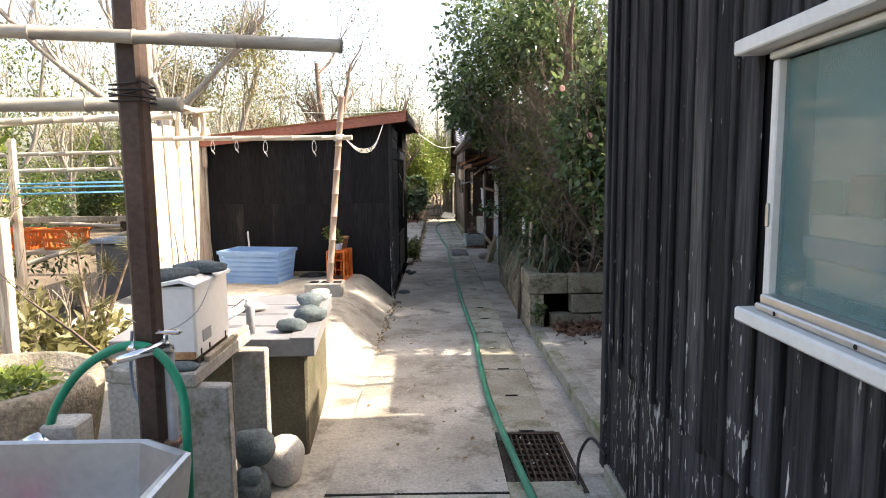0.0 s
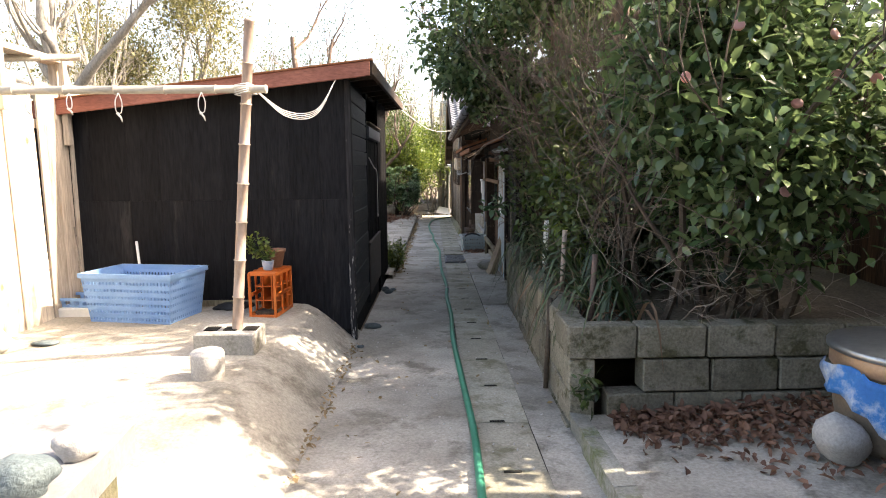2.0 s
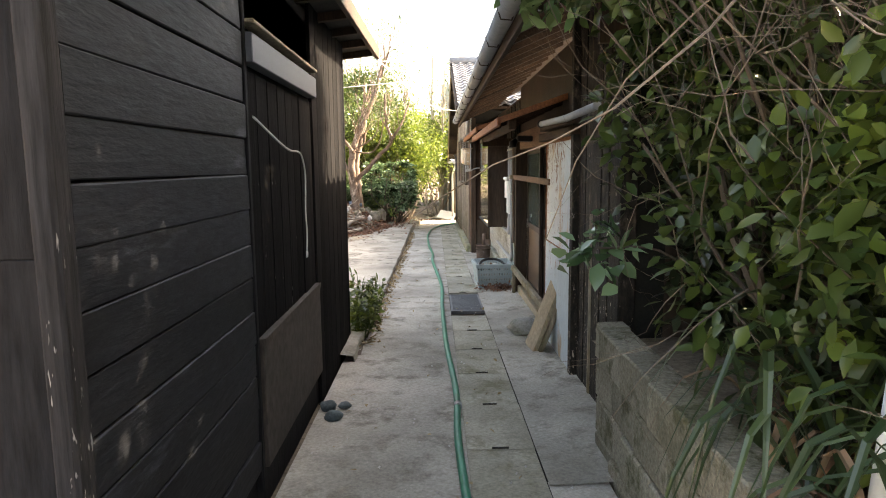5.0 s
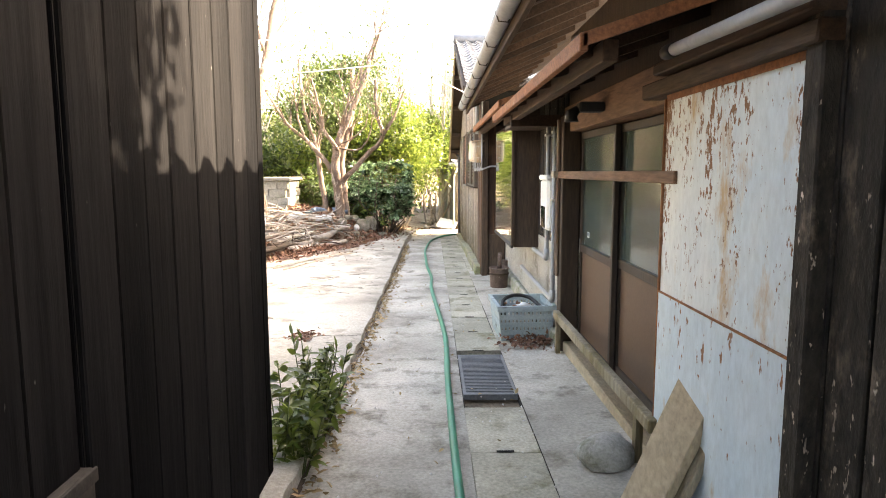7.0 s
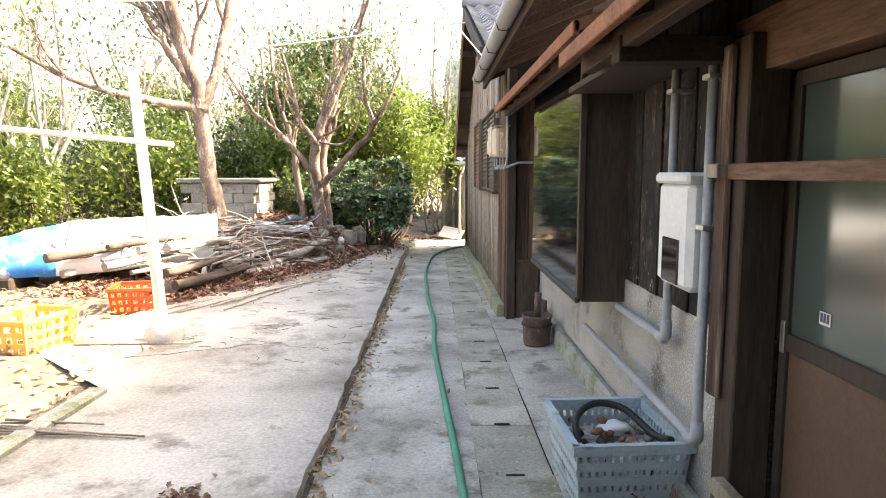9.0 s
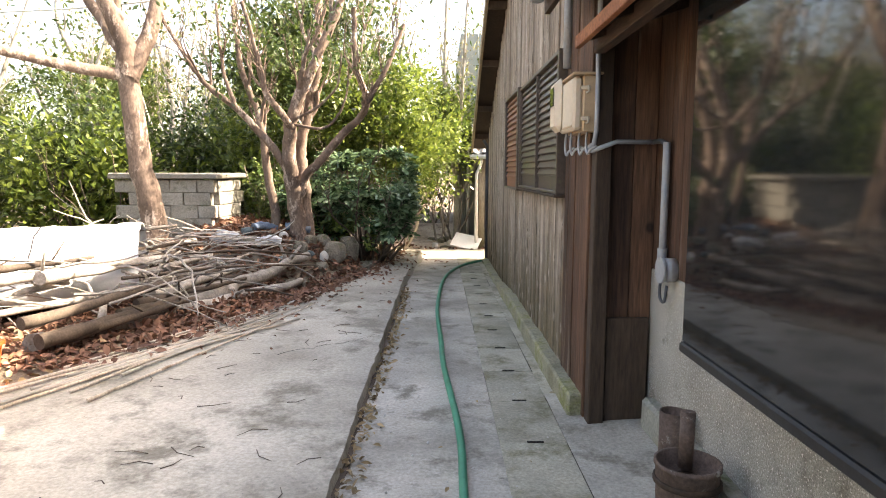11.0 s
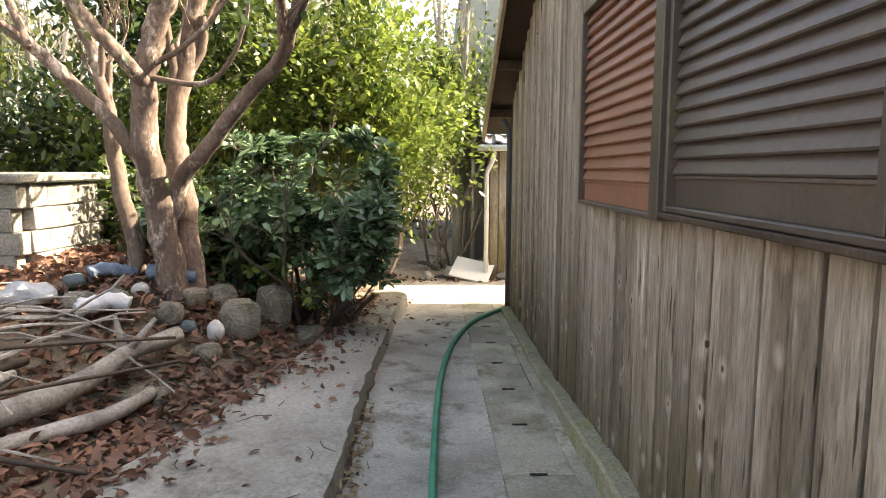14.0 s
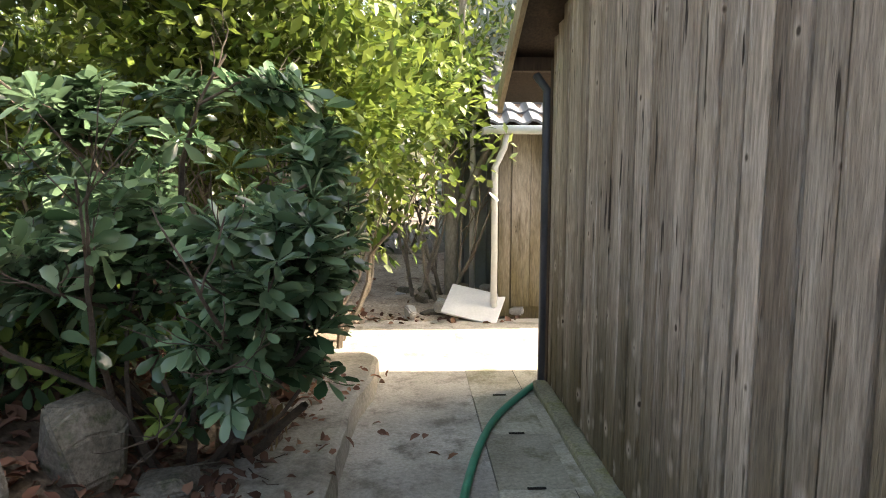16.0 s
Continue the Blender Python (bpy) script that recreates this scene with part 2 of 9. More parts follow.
M_SUNEARTH = mat("earth_painted_sunlit", (0.24, 0.18, 0.13), (0.48, 0.4, 0.31), 2.5, 0.95, bump=0.9, fine=35, grain=0.4, spot=(0.14, 0.09, 0.06), spot_amount=0.4, spot_scale=6)
M_BLACKWOOD = mat("charred_board", (0.005, 0.005, 0.0054), (0.0172, 0.0166, 0.0168), 2.0, 0.95, spec=0.02, bump=0.35, stretch=(1, 1, 0.07), rnd=0.35, fine=45, grain=0.3, fleck=(0.16, 0.155, 0.15), fleck_size=26, fleck_amount=0.27, fleck_stretch=(1, 1, 0.3))
M_TAR = mat("tarred_lap_board", (0.006, 0.0068, 0.009), (0.018, 0.02, 0.025), 2.5, 0.62, spec=0.22, bump=0.4, stretch=(1, 0.2, 1), rnd=0.3, fine=45, grain=0.5, spot=(0.075, 0.08, 0.095), spot_amount=0.3, spot_scale=4, fleck=(0.3, 0.3, 0.31), fleck_size=16, fleck_amount=0.2, fleck_stretch=(1, 0.25, 1.6))
M_HOUSEBLACK = mat("weathered_black_board", (0.016, 0.016, 0.018), (0.05, 0.049, 0.052), 2.0, 0.85, spec=0.12, bump=0.4, stretch=(1, 1, 0.08), rnd=0.3, fine=45, grain=0.55, spot=(0.08, 0.078, 0.075), spot_amount=0.34, spot_scale=5, fleck=(0.36, 0.35, 0.33), fleck_size=46, fleck_amount=0.34, fleck_stretch=(1, 1, 0.22), wear=(1.5, 0.5, 0.16, 3.0))
M_BLACKPLAIN = mat("black_painted_board", (0.0062, 0.0064, 0.0074), (0.016, 0.0162, 0.018), 1.6, 0.8, spec=0.12, bump=0.25, stretch=(1, 1, 0.12), rnd=0.08, fine=50, grain=0.45, spot=(0.034, 0.032, 0.031), spot_amount=0.32, spot_scale=3.5)
M_CHAR = mat("burnt_wall_board", (0.008, 0.0065, 0.0055), (0.03, 0.024, 0.019), 9.0, 0.8, bump=1.0, stretch=(1, 1, 0.45), rnd=0.3, fine=26, grain=0.75, spot=(0.11, 0.085, 0.065), spot_amount=0.34, spot_scale=9, fleck=(0.33, 0.27, 0.225), fleck_size=42, fleck_amount=0.36, fleck_stretch=(1, 1, 0.4), wear=(1.6, -0.3, 0.14, 5.0))
M_GREYWOOD = mat("weathered_board", (0.18, 0.145, 0.102), (0.41, 0.355, 0.28), 3.4, 0.85, bump=0.6, stretch=(1, 1, 0.16), rnd=0.06, fine=60, grain=0.32, spot=(0.1, 0.075, 0.045), spot_amount=0.36, spot_scale=5, fleck=(0.07, 0.055, 0.042), fleck_size=15, fleck_amount=0.36, fleck_stretch=(1, 1, 0.4), moss=((0.13, 0.105, 0.05), 0.8, -0.45))
M_WALLWOOD = mat("weathered_wall_board", (0.18, 0.136, 0.102), (0.46, 0.388, 0.32), 6.0, 0.86, bump=0.8, stretch=(1, 1, 0.1), rnd=0.2, fine=80, grain=0.4, spot=(0.62, 0.56, 0.5), spot_amount=0.3, spot_scale=9, fleck=(0.045, 0.033, 0.026), fleck_size=24, fleck_amount=0.56, fleck_stretch=(1, 1, 0.09), moss=((0.12, 0.095, 0.055), 0.8, -0.4), knots=(6.5, (0.42, 0.35, 0.285), (0.07, 0.05, 0.035)))
M_BROWNWOOD = mat("brown_board", (0.035, 0.019, 0.013), (0.135, 0.07, 0.042), 4.5, 0.75, fleck=(0.02, 0.012, 0.009), fleck_size=13, fleck_amount=0.34, fleck_stretch=(1, 1, 0.22), bump=0.4, stretch=(1, 1, 0.07), rnd=0.3, fine=60, grain=0.5, spot=(0.25, 0.2, 0.155), spot_amount=0.36, spot_scale=6, knots=(2.6, (0.1, 0.055, 0.035), (0.03, 0.018, 0.012)))
M_HATCH = mat("grey_brown_hatch", (0.03, 0.025, 0.021), (0.07, 0.057, 0.048), 3.0, 0.75, bump=0.3, stretch=(1, 0.3, 0.3), fine=60, grain=0.4, spot=(0.4, 0.37, 0.33), spot_amount=0.14, spot_scale=6)
M_DARKWOOD = mat("dark_timber", (0.03, 0.02, 0.014), (0.075, 0.05, 0.035), 2.5, 0.75, bump=0.3, stretch=(1, 1, 0.12), rnd=0.2, fine=60, grain=0.35)
M_BEAM = mat("eave_timber", (0.03, 0.018, 0.012), (0.08, 0.046, 0.029), 2.5, 0.8, bump=0.4, stretch=(1, 0.12, 1), rnd=0.3, fine=60, grain=0.4)
M_LINTEL = mat("red_brown_timber", (0.11, 0.06, 0.038), (0.21, 0.12, 0.078), 2.5, 0.75, bump=0.4, stretch=(1, 0.12, 1), rnd=0.2, fine=60, grain=0.4)
M_PALEWOOD = mat("pale_board", (0.4, 0.325, 0.245), (0.62, 0.545, 0.45), 2.0, 0.85, bump=0.4, stretch=(1, 1, 0.1), rnd=0.18, fine=60, grain=0.3, spot=(0.26, 0.19, 0.13), spot_amount=0.36, spot_scale=4, knots=(3.0, (0.4, 0.3, 0.21), (0.2, 0.13, 0.08)))
M_PLANK = mat("leaning_plank_wood", (0.26, 0.2, 0.13), (0.38, 0.31, 0.22), 3.0, 0.85, bump=0.3, stretch=(1, 0.3, 0.3), fine=70, grain=0.25)
M_RUSTLOW = mat("rusted_blue_sheet", (0.42, 0.54, 0.62), (0.56, 0.64, 0.68), 1.5, 0.6, bump=0.2, stretch=(1, 1, 0.4), spot=(0.46, 0.33, 0.2), spot_amount=0.3, spot_scale=4.5, fine=40, grain=0.1, fleck=(0.22, 0.1, 0.05), fleck_size=34, fleck_amount=0.36, fleck_stretch=(1, 1, 0.4), wear=(0.2, 0.68, 0.16, 7.0))
M_RUST = mat("rusted_painted_sheet", (0.5, 0.6, 0.65), (0.66, 0.68, 0.66), 1.5, 0.6, bump=0.2, stretch=(1, 1, 0.4), spot=(0.46, 0.33, 0.2), spot_amount=0.4, spot_scale=4.5, fine=40, grain=0.1, fleck=(0.19, 0.09, 0.045), fleck_size=58, fleck_amount=0.47, fleck_stretch=(1, 1, 0.45), wear=(0.6, 1.5, 0.3, 6.0))
M_RUSTEDGE = mat("rusty_flashing", (0.15, 0.055, 0.025), (0.32, 0.13, 0.06), 5.0, 0.75, bump=0.3, fine=60, grain=0.35, spot=(0.45, 0.36, 0.29), spot_amount=0.2)
M_RUSTBAND = mat("rust_on_enamel", (0.5, 0.3, 0.16), (0.3, 0.11, 0.04), 14.0, 0.7, bump=0.2, spot=(0.72, 0.7, 0.66), spot_amount=0.3, spot_scale=14, fine=60, grain=0.25)
M_REDEDGE = mat("red_fascia_paint", (0.19, 0.065, 0.045), (0.3, 0.12, 0.085), 4.0, 0.7, bump=0.25, stretch=(0.3, 1, 1), fine=60, grain=0.25, spot=(0.45, 0.33, 0.27), spot_amount=0.2)
M_DOORPANEL = mat("brown_door_panel", (0.085, 0.05, 0.032), (0.125, 0.076, 0.05), 1.4, 0.5, bump=0.08, fine=50, grain=0.12)
M_DOORFRAME = mat("dark_door_frame", (0.03, 0.022, 0.018), (0.06, 0.045, 0.035), 3.0, 0.6, bump=0.1, stretch=(1, 1, 0.2))
M_PVC = mat("grey_pipe", (0.29, 0.3, 0.31), (0.39, 0.395, 0.4), 3.0, 0.5, bump=0.05, fine=40, grain=0.1, spot=(0.25, 0.24, 0.22), spot_amount=0.25)
M_DARKPIPE = mat("dark_grey_pipe", (0.06, 0.065, 0.075), (0.1, 0.105, 0.12), 3.0, 0.5, bump=0.05, grain=0.1)
M_WHITE = mat("white_enamel", (0.72, 0.72, 0.7), (0.82, 0.82, 0.8), 1.5, 0.4, bump=0.04, fine=40, grain=0.04, spot=(0.45, 0.28, 0.16), spot_amount=0.08, spot_scale=4)
M_OFFWHITE = mat("white_plastic", (0.66, 0.66, 0.64), (0.76, 0.76, 0.73), 2.0, 0.45, bump=0.04, fine=40, grain=0.06)
M_CREAM = mat("cream_plastic", (0.56, 0.47, 0.36), (0.66, 0.57, 0.45), 2.0, 0.5, bump=0.04, fine=40, grain=0.06)
M_BEIGE = mat("beige_door", (0.4, 0.28, 0.17), (0.5, 0.36, 0.23), 2.0, 0.5, bump=0.06, fine=50, grain=0.1)
M_BROWNMETAL = mat("brown_aluminium", (0.085, 0.066, 0.055), (0.13, 0.102, 0.085), 1.5, 0.42, metal=0.2, bump=0.06, fine=40, grain=0.14, rnd=0.06, spot=(0.15, 0.155, 0.07), spot_amount=0.24, spot_scale=3)
M_REDSHUTTER = mat("red_brown_shutter", (0.2, 0.092, 0.06), (0.28, 0.135, 0.09), 2.0, 0.5, bump=0.05, fine=40, grain=0.14, rnd=0.08)
M_POST = mat("brown_steel_post", (0.05, 0.033, 0.026), (0.1, 0.062, 0.048), 3.0, 0.55, bump=0.1, fine=50, grain=0.25, spot=(0.17, 0.1, 0.07), spot_amount=0.2)
M_STEEL = mat("stainless_sheet", (0.5, 0.5, 0.49), (0.62, 0.62, 0.6), 2.0, 0.35, metal=0.85, bump=0.05, fine=30, grain=0.08, spot=(0.4, 0.36, 0.32), spot_amount=0.25)
M_ZINC = mat("zinc_table_sheet", (0.21, 0.212, 0.22), (0.29, 0.292, 0.3), 2.0, 0.55, metal=0.3, bump=0.06, fine=50, grain=0.12, spot=(0.13, 0.125, 0.12), spot_amount=0.3)
M_CHROME = mat("chrome", (0.7, 0.7, 0.7), (0.8, 0.8, 0.8), 4.0, 0.18, metal=1.0, bump=0.0, grain=0.03)
M_BAMBOO = mat("grey_bamboo", (0.32, 0.29, 0.24), (0.5, 0.46, 0.38), 4.0, 0.6, bump=0.1, stretch=(0.3, 1, 1), grain=0.15, spot=(0.2, 0.17, 0.13), spot_amount=0.3)
M_BAMBOO2 = mat("tan_bamboo", (0.26, 0.185, 0.145), (0.44, 0.345, 0.29), 4.0, 0.5, bump=0.1, stretch=(1, 1, 0.25), grain=0.12, spot=(0.3, 0.2, 0.13), spot_amount=0.3)
M_HOSE = mat("green_hose", (0.02, 0.17, 0.1), (0.05, 0.27, 0.17), 6.0, 0.45, bump=0.04, grain=0.08, fine=80)
M_HOSE2 = mat("bright_green_hose", (0.0, 0.2, 0.11), (0.005, 0.26, 0.15), 4.0, 0.35, bump=0.0, grain=0.05)
M_BLUEBIN = mat("pale_blue_plastic", (0.16, 0.31, 0.57), (0.23, 0.39, 0.63), 3.0, 0.5, bump=0.04, grain=0.06)
M_GREYBIN = mat("faded_grey_blue_plastic", (0.3, 0.38, 0.4), (0.43, 0.5, 0.51), 5.0, 0.6, bump=0.1, grain=0.12, spot=(0.14, 0.14, 0.13), spot_amount=0.3)
M_ORANGE = mat("orange_plastic", (0.5, 0.1, 0.015), (0.62, 0.17, 0.04), 4.0, 0.5, bump=0.04, grain=0.08)
M_YELLOW = mat("yellow_plastic", (0.7, 0.36, 0.06), (0.78, 0.45, 0.12), 4.0, 0.5, bump=0.04, grain=0.06)
M_TARPBLUE = mat("blue_tarpaulin", (0.02, 0.16, 0.5), (0.06, 0.28, 0.62), 3.0, 0.5, bump=0.15, grain=0.1, spot=(0.65, 0.7, 0.75), spot_amount=0.52, spot_scale=3)
M_TARPWHITE = mat("white_tarpaulin", (0.62, 0.66, 0.68), (0.78, 0.8, 0.8), 3.0, 0.5, bump=0.2, grain=0.06, spot=(0.1, 0.35, 0.7), spot_amount=0.08, spot_scale=2)
M_STONE = mat("blue_grey_stone", (0.05, 0.07, 0.078), (0.13, 0.16, 0.165), 5.0, 0.75, bump=0.6, fine=70, grain=0.3, spot=(0.3, 0.31, 0.3), spot_amount=0.22, spot_scale=4, rnd=0.2)
M_PALESTONE = mat("pale_stone", (0.4, 0.38, 0.35), (0.58, 0.56, 0.52), 4.0, 0.85, bump=0.4, fine=70, grain=0.2, rnd=0.12)
M_ROCK = mat("mossy_rock", (0.12, 0.105, 0.078), (0.27, 0.24, 0.19), 5.0, 0.9, bump=0.9, fine=45, grain=0.4, spot=(0.09, 0.1, 0.05), spot_amount=0.42, rnd=0.25)
M_BARK = mat("smooth_bark", (0.085, 0.06, 0.046), (0.24, 0.175, 0.138), 3.0, 0.85, bump=0.5, stretch=(1, 1, 0.5), fine=40, grain=0.35, spot=(0.5, 0.41, 0.34), spot_amount=0.4, spot_scale=5)
M_BARKGREY = mat("grey_bark", (0.2, 0.18, 0.155), (0.4, 0.37, 0.32), 3.0, 0.85, bump=0.4, stretch=(1, 1, 0.4), fine=40, grain=0.3)
M_VINE = mat("vine_bark", (0.06, 0.045, 0.033), (0.24, 0.19, 0.145), 3.0, 0.85, bump=0.2, grain=0.3)
M_TWIG = mat("dry_twig", (0.16, 0.125, 0.095), (0.36, 0.31, 0.26), 3.0, 0.85, bump=0.2, grain=0.3, rnd=0.25)
M_DARKTWIG = mat("dark_twig", (0.05, 0.038, 0.03), (0.13, 0.1, 0.075), 3.0, 0.85, bump=0.2, grain=0.3)
M_LOG = mat("bleached_log", (0.16, 0.14, 0.118), (0.46, 0.42, 0.37), 3.0, 0.9, bump=0.5, grain=0.3, rnd=0.3, fine=40)
M_TILE = mat("silver_roof_tile", (0.13, 0.135, 0.15), (0.24, 0.245, 0.26), 2.0, 0.4, bump=0.1, grain=0.12, rnd=0.2, fine=50, spot=(0.33, 0.33, 0.33), spot_amount=0.25)
M_ROOFDARK = mat("dark_roof_felt", (0.03, 0.028, 0.027), (0.06, 0.055, 0.05), 2.0, 0.85, bump=0.2, grain=0.2)
M_GREENSHEET = mat("grey_green_sheet", (0.2, 0.23, 0.22), (0.28, 0.31, 0.29), 1.5, 0.6, bump=0.05, grain=0.1, spot=(0.16, 0.16, 0.14), spot_amount=0.3)
M_BLOCKOLD = mat("old_tank_concrete", (0.3, 0.29, 0.26), (0.44, 0.42, 0.38), 2.0, 0.92, bump=0.4, spot=(0.2, 0.2, 0.15), spot_amount=0.4, rnd=0.08)
M_TANK = mat("weathered_tank_concrete", (0.17, 0.16, 0.135), (0.37, 0.35, 0.305), 2.0, 0.93, bump=0.6, spot=(0.1, 0.1, 0.07), spot_amount=0.42, spot_scale=4, rnd=0.15, grain=0.35)
M_CRATERED = mat("red_orange_plastic", (0.42, 0.065, 0.015), (0.5, 0.1, 0.03), 4.0, 0.5, bump=0.04, grain=0.1)
M_TERRA = mat("brown_pot", (0.2, 0.1, 0.06), (0.3, 0.16, 0.1), 4.0, 0.8, bump=0.15, grain=0.2)
M_RUSTDRUM = mat("rusty_drum", (0.09, 0.06, 0.048), (0.17, 0.12, 0.098), 5.0, 0.8, bump=0.4, grain=0.3, spot=(0.5, 0.47, 0.43), spot_amount=0.25, spot_scale=9)
M_IRON = mat("rusty_iron_grate", (0.035, 0.026, 0.02), (0.09, 0.06, 0.042), 8.0, 0.8, metal=0.3, bump=0.2, grain=0.3)
M_GREYGRATE = mat("galvanised_grate", (0.14, 0.15, 0.16), (0.2, 0.21, 0.22), 8.0, 0.6, metal=0.5, bump=0.1, grain=0.2)
M_BLACK = mat("black_rubber", (0.015, 0.015, 0.016), (0.03, 0.03, 0.03), 4.0, 0.55, bump=0.05, grain=0.15)
M_DARKHOLE = mat("drain_dark", (0.008, 0.008, 0.007), (0.02, 0.018, 0.014), 4.0, 0.9, bump=0.2)
M_ROPE = mat("white_rope", (0.55, 0.54, 0.5), (0.7, 0.69, 0.65), 8.0, 0.9, bump=0.2, grain=0.15)
M_BLUEROPE = mat("blue_rope", (0.1, 0.35, 0.55), (0.2, 0.5, 0.7), 8.0, 0.8, bump=0.2, grain=0.15)
M_CUP = mat("blue_white_pottery", (0.3, 0.42, 0.58), (0.6, 0.66, 0.72), 12.0, 0.3, bump=0.02, grain=0.05)
M_COPPER = mat("copper_rim", (0.4, 0.26, 0.17), (0.5, 0.34, 0.23), 4.0, 0.45, metal=0.6, bump=0.05, grain=0.1)
M_BROWNJAR = mat("brown_jar", (0.17, 0.13, 0.095), (0.26, 0.21, 0.16), 3.0, 0.55, bump=0.1, grain=0.15)
M_CLOTHBLUE = mat("denim_cloth", (0.09, 0.12, 0.17), (0.2, 0.25, 0.31), 6.0, 0.9, bump=0.4, grain=0.2, rnd=0.3)
M_BAG = mat("grey_plastic_bag", (0.42, 0.44, 0.46), (0.56, 0.57, 0.58), 6.0, 0.5, bump=0.4, grain=0.12, rnd=0.15)
M_SHELL = mat("shells", (0.1, 0.09, 0.08), (0.45, 0.42, 0.38), 20.0, 0.5, bump=0.4, grain=0.4, rnd=0.3)
M_PINK = mat("pink_plastic", (0.6, 0.02, 0.2), (0.7, 0.05, 0.28), 4.0, 0.4, bump=0.0)
M_LITTER = leaf_mat("fallen_leaves_brown", (0.1, 0.042, 0.025), (0.3, 0.16, 0.1), 0.8, 0.1)
M_LITTERY = leaf_mat("fallen_leaves_yellow", (0.22, 0.15, 0.07), (0.42, 0.31, 0.17), 0.8, 0.15)
M_LEAFDARK = leaf_mat("camellia_leaf", (0.038, 0.078, 0.03), (0.19, 0.26, 0.11), 0.14, 0.36)
# leaf colour darkened to stand in for the shade inside the hedge
M_LEAFDEEP = leaf_mat("hedge_leaf_painted_shade", (0.014, 0.028, 0.011), (0.05, 0.07, 0.028), 0.4, 0.15)
M_LEAFSUN = leaf_mat("climber_leaf", (0.07, 0.125, 0.022), (0.24, 0.32, 0.07), 0.3, 0.45)
M_DEADSTRAP = leaf_mat("dead_strap_leaf", (0.13, 0.06, 0.03), (0.36, 0.24, 0.15), 0.7, 0.2)
M_LEAFMID = leaf_mat("evergreen_leaf", (0.03, 0.06, 0.016), (0.1, 0.14, 0.034), 0.35, 0.32)
M_LEAFLIGHT = leaf_mat("fresh_green_leaf", (0.05, 0.09, 0.018), (0.2, 0.25, 0.048), 0.3, 0.45)
M_LEAFFAR = leaf_mat("woodland_leaf", (0.055, 0.09, 0.024), (0.18, 0.22, 0.06), 0.45, 0.45)
M_LEAFBLUE = leaf_mat("pittosporum_leaf", (0.034, 0.078, 0.034), (0.2, 0.3, 0.165), 0.16, 0.36)
M_LEAFOLIVE = leaf_mat("olive_leaf", (0.11, 0.11, 0.04), (0.26, 0.24, 0.1), 0.5, 0.35)
M_FLOWER = leaf_mat("pink_petal", (0.5, 0.22, 0.2), (0.7, 0.45, 0.4), 0.6, 0.3)
M_GRASS = leaf_mat("strap_leaf", (0.022, 0.045, 0.018), (0.06, 0.09, 0.035), 0.35, 0.25)


def glassy(name, color, rough, metal=0.0, spec=0.5, alpha=None):
    m = bpy.data.materials.new(name)
    m.use_nodes = True
    b = m.node_tree.nodes["Principled BSDF"]
    b.inputs["Base Color"].default_value = (*color, 1)
    b.inputs["Roughness"].default_value = rough
    b.inputs["Specular IOR Level"].default_value = spec
    b.inputs["Metallic"].default_value = metal
    n = m.node_tree.nodes.new("ShaderNodeTexNoise")
    n.inputs["Scale"].default_value = 3.0
    r = m.node_tree.nodes.new("ShaderNodeMapRange")
    r.inputs["To Min"].default_value, r.inputs["To Max"].default_value = rough * 0.7, rough * 1.4
    m.node_tree.links.new(n.outputs["Fac"], r.inputs["Value"])
    m.node_tree.links.new(r.outputs[0], b.inputs["Roughness"])
    return m


M_FROST = glassy("frosted_door_glass", (0.065, 0.085, 0.075), 0.12, spec=0.8)
M_BLACKGLASS = glassy("black_glossy_panel", (0.012, 0.013, 0.014), 0.05, spec=0.7)
M_PANEBACK = mat("pale_teal_backing", (0.3, 0.5, 0.5), (0.42, 0.6, 0.59), 3.0, 0.7, bump=0.05, stretch=(1, 1, 0.3), grain=0.08)


def pane(name, tint, clear):
    """Milky tinted glass that shows a little of what stands close behind it."""
    m = glassy(name, tint, 0.07, spec=0.4)
    N, L = m.node_tree.nodes, m.node_tree.links
    tr, ms = N.new("ShaderNodeBsdfTransparent"), N.new("ShaderNodeMixShader")
    ms.inputs[0].default_value = clear
    L.new(N["Principled BSDF"].outputs[0], ms.inputs[1])
    L.new(tr.outputs[0], ms.inputs[2])
    L.new(ms.outputs[0], N["Material Output"].inputs["Surface"])
    return m


M_PANE = pane("window_glass", (0.125, 0.25, 0.25), 0.5)


# ---- ground and paving ----
def structure(ob, label, category):
    return tagged(ob, label, category, kind="structure")


def sheet(name, xs, ys, zf, material, label="", category="ground"):
    vs = [(x, y, zf(x, y)) for y in ys for x in xs]
    n = len(xs)
    fs = [(j * n + i, j * n + i + 1, (j + 1) * n + i + 1, (j + 1) * n + i) for j in range(len(ys) - 1) for i in range(n - 1)]
    ob = part(name, (vs, [], fs), material, shade=True)
    return structure(ob, label, category)


def span(a, b, step):
    n = max(1, round((b - a) / step))
    return [a + (b - a) * i / n for i in range(n + 1)]


def bumpy(x, y, s, a):
    return a * noise.noise(Vector((x * s, y * s, 0.3)))


def mound(x, y):
    """Bank of earth and stones round the forked tree."""
    return 0.5 * smooth((-1.05 - x) / 1.05) * smooth((y - 23.9) / 1.1) * (1 - smooth((y - 26.3) / 1.6)) * (1 - smooth((-3.6 - x) / 2.0))


